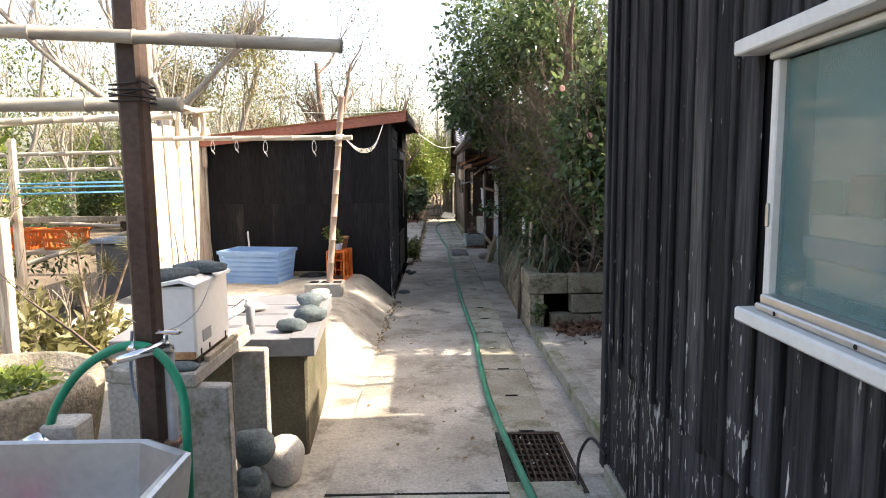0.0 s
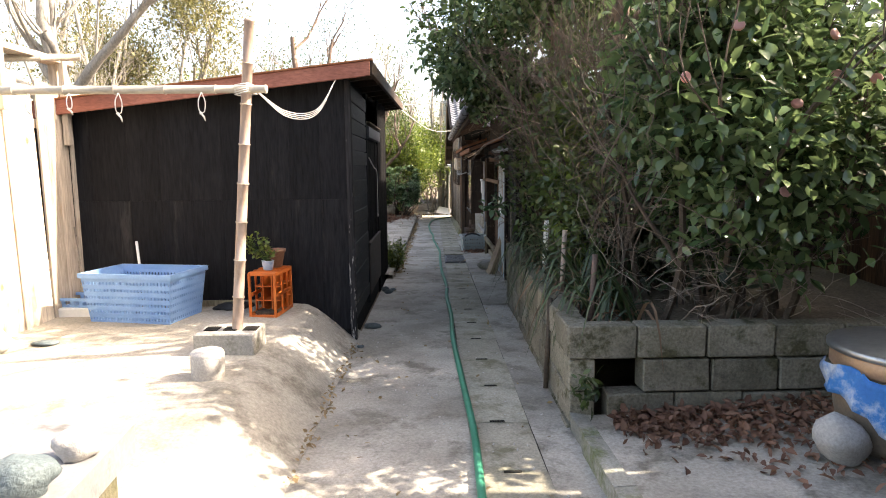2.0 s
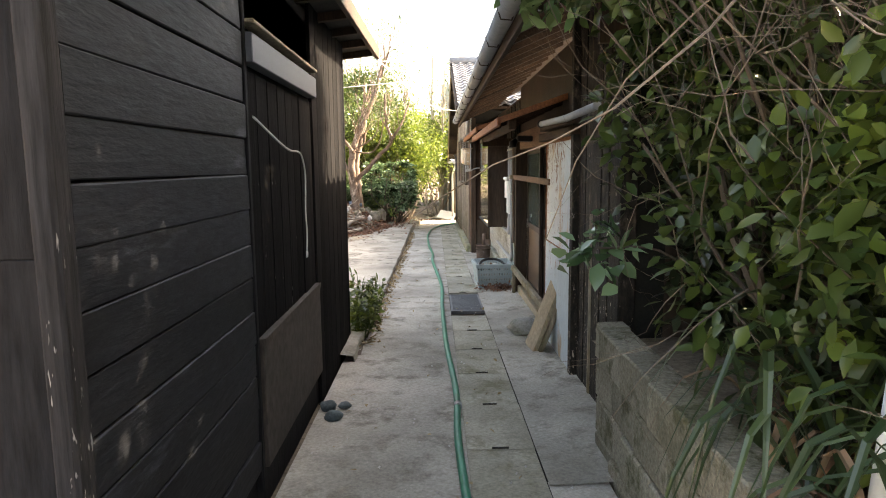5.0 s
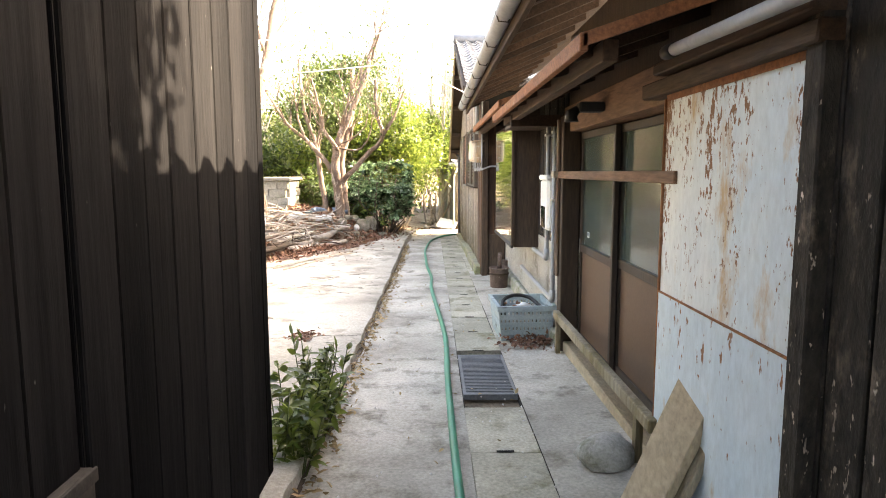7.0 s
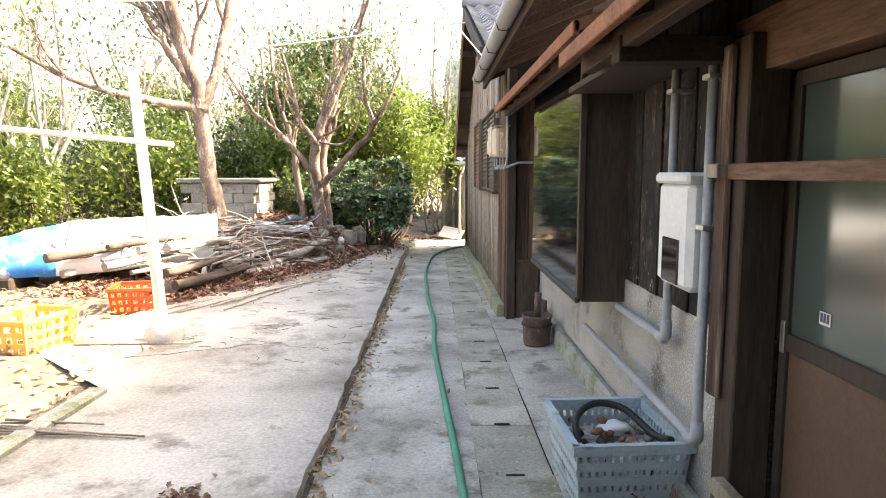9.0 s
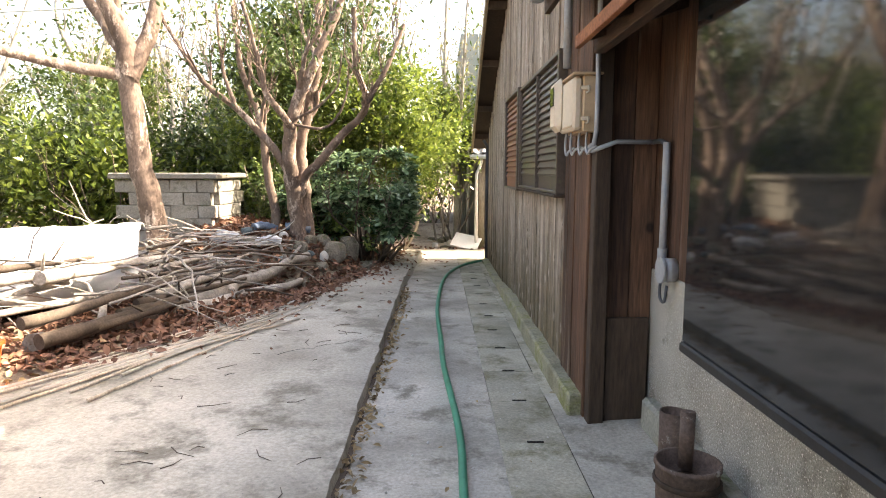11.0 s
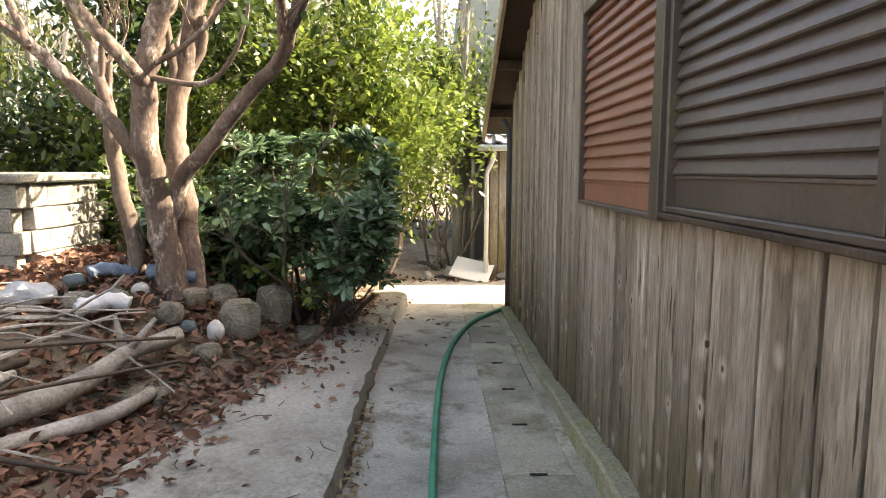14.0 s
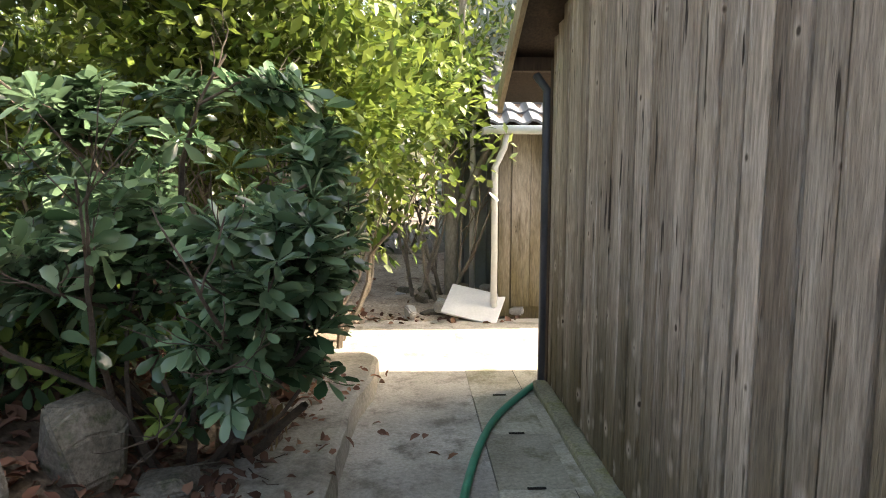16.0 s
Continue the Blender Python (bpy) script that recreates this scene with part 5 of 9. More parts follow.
# ---- plants ----
def tubes(lines, sides):
    """Many tapered tubes as one mesh: lines of (points, radii)."""
    vs, fs = [], []
    ang = [2 * math.pi * k / sides for k in range(sides)]
    for pts, rad in lines:
        pts = [Vector(p) for p in pts]
        base = len(vs)
        ref = None
        for i, p in enumerate(pts):
            d = pts[min(i + 1, len(pts) - 1)] - pts[max(i - 1, 0)]
            d = d.normalized() if d.length > 1e-6 else Vector((0, 0, 1))
            ref = d.orthogonal().normalized() if ref is None else ref - d * ref.dot(d)
            ref = ref.normalized() if ref.length > 1e-4 else d.orthogonal().normalized()
            s = d.cross(ref)
            for a in ang:
                vs.append(tuple(p + rad[i] * (math.cos(a) * ref + math.sin(a) * s)))
        for i in range(len(pts) - 1):
            for k in range(sides):
                a, b = base + i * sides + k, base + i * sides + (k + 1) % sides
                fs.append((a, b, b + sides, a + sides))
    return vs, [], fs


def leaf_mesh(name, c, length, width, material, parent, seed, detail=1, out=None, lift=0.3, fold=0.25, vary=0.35, label="", shape=(0.95, 0.8), droop=0.12, shape3=(0.45, 0.95, 0.8)):
    """Leaves at the points c (n x 3). out: directions in which they point, or none."""
    rg = np.random.default_rng(seed)
    c = np.asarray(c, float)
    n = len(c)
    d = rg.normal(size=(n, 3)) * 0.8
    if out is not None:
        d += np.asarray(out)
    d[:, 2] += lift - 0.2
    d /= np.linalg.norm(d, axis=1)[:, None] + 1e-9
    up = rg.normal(size=(n, 3)) * 0.5 + np.array([0, 0, 1.0])
    s = np.cross(d, up)
    s /= np.linalg.norm(s, axis=1)[:, None] + 1e-9
    nn = np.cross(s, d)
    L = length * (1 + vary * rg.uniform(-1, 1, (n, 1)))
    W = width * (1 + vary * rg.uniform(-1, 1, (n, 1))) * 0.5
    if detail == 1:
        v = np.stack([c, c + d * L * 0.5 + s * W + nn * W * fold, c + d * L, c + d * L * 0.5 - s * W + nn * W * fold], 1).reshape(-1, 3)
        f = np.array([[0, 2, 1], [0, 3, 2]])
        faces = (f[None] + 4 * np.arange(n)[:, None, None]).reshape(-1, 3)
    elif detail == 3:
        # broad leaf, widest towards a blunt tip
        st = [(t, w) for t, w in zip((0.3, 0.62, 0.88), shape3)]
        f1 = nn * W * fold
        rows3 = [c]
        for t, w in st:
            k = c + d * L * t - nn * L * droop * t * t * 1.6
            rows3 += [k + s * W * w + f1 * w, k, k - s * W * w + f1 * w]
        rows3.append(c + d * L - nn * L * droop * 1.6)
        v = np.stack(rows3, 1).reshape(-1, 3)
        tri = [(0, 2, 1), (0, 3, 2), (7, 8, 10), (8, 9, 10)]
        for a in (1, 4):
            tri += [(a, a + 1, a + 4), (a, a + 4, a + 3), (a + 1, a + 2, a + 5), (a + 1, a + 5, a + 4)]
        faces = (np.array(tri)[None] + 11 * np.arange(n)[:, None, None]).reshape(-1, 3)
    else:
        bend = -nn * L * droop
        k = [c, c + d * L * 0.35 + bend * 0.3, c + d * L * 0.7 + bend * 0.7, c + d * L + bend * 1.6]
        f1 = nn * W * fold
        v = np.stack([k[0], k[1] + s * W * shape[0] + f1, k[2] + s * W * shape[1] + f1, k[3], k[2] - s * W * shape[1] + f1, k[1] - s * W * shape[0] + f1, k[1], k[2]], 1).reshape(-1, 3)
        tri = [(0, 6, 1), (1, 6, 7), (1, 7, 2), (2, 7, 3), (0, 5, 6), (5, 4, 7), (5, 7, 6), (4, 3, 7)]
        faces = (np.array(tri)[None] + 8 * np.arange(n)[:, None, None]).reshape(-1, 3)
    me = bpy.data.meshes.new(name)
    me.vertices.add(len(v))
    me.vertices.foreach_set("co", v.ravel())
    me.loops.add(faces.size)
    me.loops.foreach_set("vertex_index", faces.ravel().astype(np.int32))
    me.polygons.add(len(faces))
    me.polygons.foreach_set("loop_start", np.arange(0, faces.size, 3, dtype=np.int32))
    me.update(calc_edges=True)
    me.validate()
    me.materials.append(material)
    ob = new(name, me)
    ob["kind"] = "stuff"
    if parent is not None:
        ob.parent = parent
    if label:
        ob["label"] = label
    return ob


def grow(rg, start, direction, length, radius, depth, lines, tips, wander=0.25, up=0.12, split=(2, 3), shrink=0.68, seg=4, spread=0.6):
    """A branching limb: adds to lines (points, radii) and to tips (point, direction)."""
    p, d = Vector(start), Vector(direction).normalized()
    pts, rad = [p.copy()], [radius]
    for i in range(seg):
        d = (d + Vector((rg.uniform(-1, 1), rg.uniform(-1, 1), rg.uniform(-1, 1))) * wander + Vector((0, 0, up))).normalized()
        p = p + d * (length / seg)
        pts.append(p.copy())
        rad.append(radius * (1 - (1 - shrink) * (i + 1) / seg))
        if depth <= 1:
            tips.append((p.copy(), d.copy()))
    lines.append((pts, rad))
    if depth <= 0:
        return
    for k in range(rg.randint(*split)):
        nd = (d + Vector((rg.uniform(-1, 1), rg.uniform(-1, 1), rg.uniform(-0.6, 0.9))) * spread).normalized()
        at = pts[rg.choice((len(pts) - 1, len(pts) - 1, len(pts) - 2, max(1, len(pts) - 3)))]
        grow(rg, at, nd, length * rg.uniform(0.6, 0.85), rad[-1] * rg.uniform(0.6, 0.85), depth - 1, lines, tips, wander, up, split, shrink, seg, spread)


def crown_pts(tips, per, spread, seed):
    rg = np.random.default_rng(seed)
    t = np.array([tuple(a) for a, b in tips])
    d = np.array([tuple(b) for a, b in tips])
    i = rg.integers(0, len(t), per)
    off = rg.normal(size=(per, 3)) * spread
    return t[i] + off, d[i] * 0.5 + off / (spread + 1e-6) * 0.35


def tree(name, label, limbs, depth, seed, leaf=None, bark=M_BARK, sides=7, m=None, group="", wander=0.25, up=0.12, split=(2, 3), spread=0.6, thin_above=0):
    """limbs: lists of (points, start radius, end radius, branches). leaf: (count, spread, length, width, material, detail)."""
    rg = random.Random(seed)
    t = thing(name, label, "tree" if "tree" in name else "shrub", group, m)
    lines, tips = [], []
    for pts, r0, r1, nb in limbs:
        q = curve_pts(pts, 5)
        n = len(q)
        rad = [r0 + (r1 - r0) * i / (n - 1) for i in range(n)]
        q = [p + Vector((rg.uniform(-1, 1), rg.uniform(-1, 1), 0)) * r0 * 0.15 for p in q]
        lines.append((q, rad))
        for b in range(nb):
            i = rg.randint(n // 2, n - 1)
            d = (q[i] - q[i - 1]).normalized()
            d = (d + Vector((rg.uniform(-1, 1), rg.uniform(-1, 1), rg.uniform(-0.3, 0.8))) * 0.8).normalized()
            grow(rg, q[i], d, rg.uniform(0.5, 1.0) * max(0.5, 16 * r0 * 0.5), rad[i] * 0.55, depth, lines, tips, wander, up, split, spread=spread)
    thick = [l for l in lines if l[1][0] > 0.02]
    thin = [l for l in lines if l[1][0] <= 0.02]
    part("trunk", tubes(thick, sides + 3), bark, t, shade=True)
    if thin:
        part("twig_tangle", tubes(thin, 4), bark, t)
    if leaf and tips:
        cnt, sp, ln, wd, ma, det = leaf
        c, o = crown_pts(tips, cnt, sp, seed)
        if thin_above:
            keep = (c[:, 2] < thin_above) | (np.random.default_rng(seed).uniform(size=len(c)) < 0.12)
            c, o = c[keep], o[keep]
        leaf_mesh("crown", c, ln, wd, ma, t, seed, det, o)
    return t, tips


def blob_pts(n, centre, radii, seed, hollow=0.55, lumps=9):
    """Points in uneven clumps inside an ellipsoid, denser near its skin."""
    rg = np.random.default_rng(seed)
    cl = rg.normal(size=(lumps, 3))
    cl /= np.linalg.norm(cl, axis=1)[:, None]
    cl *= rg.uniform(0.35, 0.8, (lumps, 1))
    i = rg.integers(0, lumps, n)
    d = rg.normal(size=(n, 3))
    d /= np.linalg.norm(d, axis=1)[:, None]
    r = rg.uniform(hollow, 1.0, (n, 1)) * rg.uniform(0.35, 0.6, lumps)[i][:, None]
    p = cl[i] + d * r
    return p * np.array(radii) + np.array(centre), d


# big tree and the forked tree at the far end of the yard
tree("tree", "large bare-limbed tree with reddish brown bark in the yard", [
    ([(-3.47, 23.8, -0.3), (-3.42, 23.8, 0.5), (-3.55, 23.75, 1.5), (-3.62, 23.7, 2.6), (-3.9, 23.6, 3.6), (-4.0, 23.4, 5.5)], 0.175, 0.08, 5),
    ([(-3.6, 23.72, 2.2), (-3.35, 23.9, 2.9), (-3.2, 24.1, 3.9), (-2.9, 24.3, 5.6)], 0.12, 0.05, 5),
    ([(-3.62, 23.7, 2.25), (-4.3, 23.3, 2.35), (-5.2, 22.8, 2.6), (-6.3, 22.2, 3.3)], 0.08, 0.03, 6),
    ([(-3.6, 23.7, 2.5), (-4.2, 24.1, 3.2), (-5.0, 24.6, 4.3)], 0.09, 0.04, 5)], 3, 5,
    leaf=(2200, 0.3, 0.09, 0.04, M_LEAFMID, 1), bark=M_BARK, m=pose(-0.2, 0.1, 0))
tree("tree", "forked tree with pale bark and a bent limb", [
    ([(-2.04, 25.12, -0.4), (-2.06, 25.1, 0.27), (-2.10, 25.0, 0.8), (-2.12, 24.9, 1.3), (-2.07, 24.83, 1.77), (-1.93, 24.77, 2.1), (-1.75, 24.7, 2.45), (-1.45, 24.85, 3.2), (-1.17, 25.0, 4.2)], 0.125, 0.05, 5),
    ([(-1.95, 25.27, -0.3), (-1.97, 25.25, 0.37), (-2.02, 25.23, 1.1), (-2.03, 25.22, 1.43), (-1.91, 25.21, 2.0), (-1.76, 25.2, 2.6), (-1.75, 25.4, 3.6)], 0.105, 0.05, 5),
    ([(-2.0, 25.1, 0.75), (-1.94, 25.05, 1.03), (-1.71, 24.94, 1.24), (-1.37, 24.83, 1.61), (-1.14, 24.72, 1.8), (-1.0, 24.61, 2.04), (-1.12, 24.5, 2.45), (-1.15, 24.5, 3.2)], 0.068, 0.035, 4),
    ([(-1.02, 24.62, 1.98), (-0.87, 24.45, 2.2), (-0.74, 24.4, 2.4), (-0.5, 24.5, 3.0)], 0.045, 0.025, 4),
    ([(-2.05, 24.82, 1.68), (-2.17, 24.57, 1.91), (-2.3, 24.43, 2.12), (-2.32, 24.3, 2.4), (-2.5, 24.2, 3.2)], 0.055, 0.025, 4),
    ([(-2.12, 25.0, 1.0), (-2.33, 24.88, 1.41), (-2.57, 24.76, 1.71), (-2.76, 24.64, 1.94), (-3.0, 24.52, 2.14), (-3.2, 24.4, 2.4), (-3.6, 24.3, 3.1)], 0.06, 0.025, 5),
    ([(-2.4, 25.36, -0.3), (-2.46, 25.35, 0.5), (-2.54, 25.33, 1.07), (-2.59, 25.32, 1.55), (-2.66, 25.31, 1.95), (-2.88, 25.3, 2.6), (-3.0, 25.4, 3.8)], 0.075, 0.035, 5),
    ([(-2.74, 24.62, 1.9), (-2.82, 24.6, 2.15), (-2.9, 24.6, 2.45), (-3.0, 24.7, 3.3)], 0.035, 0.018, 3),
    ([(-2.07, 24.82, 1.8), (-1.75, 24.67, 1.91), (-1.5, 24.58, 2.09), (-1.37, 24.5, 2.25), (-1.3, 24.4, 2.6)], 0.022, 0.01, 2),
    ([(-2.05, 24.82, 1.74), (-1.62, 24.69, 1.68), (-1.4, 24.62, 1.84), (-1.27, 24.56, 2.12), (-1.22, 24.5, 2.5)], 0.022, 0.01, 2)], 3, 9,
    leaf=(1500, 0.3, 0.09, 0.04, M_LEAFMID, 1), bark=M_BARK, m=pose(0.045, -0.12, 0))

# pittosporum shrub by the end of the slab
shrub = thing("shrub", "dense dark green evergreen shrub over rocks at the slab end", "shrub")
rg = random.Random(12)
lines, tips = [], []
for i in range(12):
    a = rg.uniform(0, 6.28)
    grow(rg, (-1.2 + 0.2 * math.cos(a), 26.0 + 0.12 * math.sin(a), -0.5), (1.0 * math.cos(a), 0.7 * math.sin(a), 1.0), 0.72, 0.028, 3, lines, tips, 0.22, 0.06, (2, 3))
# long low boughs that arch out and hang
for i, (x, y, z) in enumerate(((-2.25, 25.7, 0.7), (-2.3, 25.9, 0.2), (-0.45, 25.8, 0.15), (-0.35, 26.0, 0.5), (-0.5, 25.7, 0.95), (-1.3, 25.45, 0.5), (-0.9, 25.4, 0.2), (-1.9, 25.5, 0.45), (-0.4, 26.2, 1.15), (-1.6, 25.8, 1.2), (-1.0, 25.9, 1.3))):
    mid = ((-1.2 + x) / 2, (26.0 + y) / 2, max(z, 0.3) * 0.8)
    lines.append(([(-1.2, 26.0, -0.3), mid, (x, y, z)], [0.022, 0.015, 0.008]))
    for k in range(3):
        grow(rg, mid if k == 2 else (x, y, z), (x + 1.2 + rg.uniform(-0.4, 0.4), y - 26.0 + rg.uniform(-0.4, 0.4), rg.uniform(-0.2, 0.7)), 0.26, 0.008, 2, lines, tips, 0.3, 0.02, (2, 3))
lines = [l for l in lines if l[0][-1][0] < -0.42]
part("stem_tangle", tubes(lines, 5), M_DARKTWIG, shrub)
# leaves in flat whorls at the twig ends, large on the skin and small inside
rn = np.random.default_rng(7)
cen, dirs, cen2, dirs2 = [], [], [], []
pb, db = blob_pts(200, (-1.28, 25.95, 0.62), (1.15, 0.7, 0.8), 17, 0.5, 26)
pc, dc = blob_pts(240, (-1.55, 25.85, 0.12), (0.9, 0.5, 0.42), 18, 0.3, 16)
spots = [((*a,), (*b,)) for a, b in tips] + list(zip(pb, db)) + list(zip(pc, dc))
for c, d in spots:
    c, d = np.array(c), np.array(d)
    if c[2] < (0.12 if c[0] > -1.0 and c[1] < 26.0 else -0.08) or c[2] > 1.4 or c[0] > -0.4 or c[0] < -2.5 or c[1] < 25.25 or (c[0] < -1.1 and c[2] < 0.12 + 0.15 * math.sin(c[0] * 9)):
        continue
    d = d * 0.6 + np.array([0, -0.35, 0.6])
    d /= np.linalg.norm(d)
    small = c[2] < 0.45 and c[0] < -1.0 and rn.uniform() < 0.75
    if not small and rn.uniform() < 0.25:
        continue
    k = rn.integers(7, 11)
    ph = rn.uniform(0, 6.28)
    e1 = np.cross(d, [0.3, 0.9, 0.1])
    e1 /= np.linalg.norm(e1)
    e2 = np.cross(d, e1)
    for q in range(k):
        an = ph + 6.283 * q / k
        o = math.cos(an) * e1 + math.sin(an) * e2
        (cen2 if small else cen).append(c + o * 0.008)
        (dirs2 if small else dirs).append((o * 1.0 + d * 0.35) * 5.0)
leaf_mesh("foliage", np.array(cen), 0.13, 0.05, M_LEAFBLUE, shrub, 8, 3, np.array(dirs), 0.2, droop=0.1, vary=0.25)
leaf_mesh("inner_foliage", np.array(cen2), 0.08, 0.034, M_LEAFSUN, shrub, 9, 3, np.array(dirs2), 0.2, droop=0.1)

side = thing("bush", "dark evergreen bush between the tank and the shrub", "bush", "garden bushes")
pts, d = blob_pts(2600, (-2.62, 26.35, 0.55), (0.5, 0.5, 0.85), 21, 0.3, 14)
leaf_mesh("foliage", pts, 0.085, 0.038, M_LEAFMID, side, 22, 2, d)
rgb = random.Random(23)
lines, tips = [], []
for k in range(7):
    grow(rgb, (-2.62 + rgb.uniform(-0.15, 0.15), 26.35, -0.5), (rgb.uniform(-0.4, 0.4), rgb.uniform(-0.4, 0.4), 1), 0.6, 0.018, 2, lines, tips)
part("stem_tangle", tubes(lines, 5), M_DARKTWIG, side)
# thin bright saplings behind it
for i, (x, y, z, rx, rz, n, ma) in enumerate(((-1.0, 28.6, 1.7, 1.5, 1.5, 4200, M_LEAFLIGHT), (-2.6, 28.8, 1.5, 1.3, 1.3, 3600, M_LEAFLIGHT), (0.0, 30.4, 2.1, 0.9, 1.5, 2600, M_LEAFLIGHT),
                                              (-4.3, 28.2, 1.2, 1.3, 1.2, 3200, M_LEAFMID), (-6.2, 27.2, 1.2, 1.6, 1.3, 3600, M_LEAFMID), (-1.1, 27.5, 2.1, 1.4, 1.2, 4200, M_LEAFLIGHT), (-2.8, 27.3, 2.7, 1.4, 1.0, 3600, M_LEAFMID)   , (-2.2, 28.0, 3.6, 1.6, 0.8, 3000, M_LEAFMID))):
    s = thing("bush", "bright green leafy bush at the woodland edge", "bush", "woodland bushes")
    pts, d = blob_pts(int(n * 1.7), (x, y, z), (rx, 1.0, rz), 40 + i, 0.25, 18)
    leaf_mesh("foliage", pts, 0.115, 0.055, ma, s, 50 + i, 1, d)
    rg = random.Random(60 + i)
    lines, tips = [], []
    for k in range(6):
        grow(rg, (x + rg.uniform(-0.4, 0.4), y + rg.uniform(-0.3, 0.3), G(y) - 0.1), (rg.uniform(-0.4, 0.4), rg.uniform(-0.4, 0.4), 1), 1.0, 0.03, 2, lines, tips)
    part("stem_tangle", tubes(lines, 5), M_TWIG, s)

# woodland: prototypes copied about
protos = []
for i in range(4):
    rg = random.Random(80 + i)
    limbs = [([(0, 0, -0.3), (rg.uniform(-0.3, 0.3), rg.uniform(-0.2, 0.2), 1.2), (rg.uniform(-0.6, 0.6), rg.uniform(-0.3, 0.3), 2.8), (rg.uniform(-0.9, 0.9), rg.uniform(-0.3, 0.3), 4.6)], 0.1, 0.04, 5)]
    for k in range(3):
        a = rg.uniform(0, 6.28)
        limbs.append(([(0, 0, 0.6 + 0.3 * k), (0.5 * math.cos(a), 0.5 * math.sin(a), 1.6 + 0.3 * k), (1.0 * math.cos(a), 1.0 * math.sin(a), 3.4 + 0.2 * k)], 0.06, 0.025, 4))
    t, _ = tree("tree", "slender woodland tree with thin sunlit leaves", limbs, 3, 90 + i, leaf=(5200, 0.3, 0.125, 0.058, (M_LEAFFAR, M_LEAFLIGHT, M_LEAFMID, M_LEAFOLIVE)[i], 1), bark=M_BARKGREY,
                m=pose(-4.5 + i * 2.6, 31.5 + (i % 2) * 1.4, G(31)), group="woodland trees", spread=0.75, thin_above=3.6)
    protos.append(t)
rg = random.Random(17)
for x, y, k, sc in ((-7.0, 29.5, 0, 1.0), (-9.0, 27.5, 1, 1.05), (-11.5, 26.0, 2, 1.1), (-8.5, 31.5, 2, 1.2), (-11.5, 30.5, 0, 1.2), (-14, 28, 1, 1.2), (-6.0, 34, 1, 1.2), (-2.0, 35, 0, 1.3), (-9, 35.5, 3, 1.3),
                    (1.2, 39.5, 2, 1.2), (-13, 34, 0, 1.3), (-16, 24, 2, 1.2), (-17, 30, 3, 1.3), (-4.5, 38, 2, 1.3), (-10.5, 22.5, 0, 0.9), (-13.5, 20, 1, 0.95), (-14.5, 16, 0, 1.0), (-16, 11, 1, 1.1)):
    c = copy_thing(protos[k], pose(x, y, G(y) + 0.05, 0, 0, rg.uniform(0, 360)))
    c.scale = (sc, sc, sc * rg.uniform(0.9, 1.05))
# low evergreen screen under the woodland
for i, (x, y, z, rx, ry, rz, n) in enumerate(((-9.0, 25.6, 0.8, 2.2, 1.2, 1.0, 4200), (-12.5, 24.0, 0.8, 2.4, 1.4, 1.1, 4200), (-5.0, 30.6, 0.9, 2.6, 1.2, 1.3, 4500), (-9.5, 29.6, 1.0, 2.6, 1.3, 1.4, 4500), (-15, 26, 1.0, 2.8, 2, 1.3, 4500),
                                              (-1.6, 33.2, 0.8, 2.6, 1.2, 1.2, 4200), (-12.5, 18.5, 0.9, 1.6, 2.6, 1.1, 4200), (-13.5, 12.5, 1.0, 1.6, 2.8, 1.2, 4200), (-5.5, 36.5, 1.5, 5.0, 1.5, 2.0, 6000), (-15, 34, 1.5, 5.0, 2.5, 2.0, 6000), (-3.6, 27.6, 0.9, 1.6, 0.9, 1.5, 3000), (-5.8, 26.4, 0.8, 1.5, 0.9, 1.4, 3200), (-7.6, 24.4, 0.7, 1.5, 1.0, 1.2, 4200), (-9.5, 22.0, 0.8, 1.4, 1.4, 1.2, 3800))):
    s = thing("bush", "dark evergreen undergrowth beneath the woodland trees", "bush", "undergrowth")
    pts, d = blob_pts(int(n * 1.35), (x, y, z), (rx, ry, rz), 140 + i, 0.2, 24)
    leaf_mesh("foliage", pts, 0.14, 0.068, (M_LEAFMID if i % 2 else M_LEAFFAR) if i < 10 else M_LEAFLIGHT, s, 150 + i, 1, d)
    rgb = random.Random(170 + i)
    lines, tips = [], []
    for k in range(7):
        grow(rgb, (x + rgb.uniform(-0.6, 0.6) * rx, y + rgb.uniform(-0.4, 0.4) * ry, G(y) - 0.1), (rgb.uniform(-0.3, 0.3), rgb.uniform(-0.3, 0.3), 1), 0.9, 0.03, 2, lines, tips)
    part("stem_tangle", tubes(lines, 4), M_DARKTWIG, s)

# bare crowns above the green
bare = []
for i in range(3):
    rg = random.Random(180 + i)
    limbs = [([(0, 0, -0.3), (rg.uniform(-0.2, 0.2), 0, 1.5), (rg.uniform(-0.5, 0.5), rg.uniform(-0.3, 0.3), 3.0), (rg.uniform(-0.8, 0.8), 0.2, 5.8)], 0.09, 0.03, 8)]
    for k in range(4):
        a = 1.57 * k + rg.uniform(-0.5, 0.5)
        limbs.append(([(0, 0, 0.9 + 0.3 * k), (0.6 * math.cos(a), 0.5 * math.sin(a), 2.2 + 0.3 * k), (1.4 * math.cos(a), 1.1 * math.sin(a), 4.4 + 0.3 * k)], 0.055, 0.02, 7))
    t, _ = tree("bare_tree", "bare woodland tree with a fine spread of pale twigs", limbs, 4, 190 + i, leaf=(900, 0.25, 0.09, 0.04, M_LEAFOLIVE, 1), bark=M_BARKGREY, m=pose(-5.6 + 3.0 * i, 29.0 + 0.8 * i, G(29)), group="bare woodland trees", wander=0.2, spread=0.6)
    bare.append(t)
rg = random.Random(195)
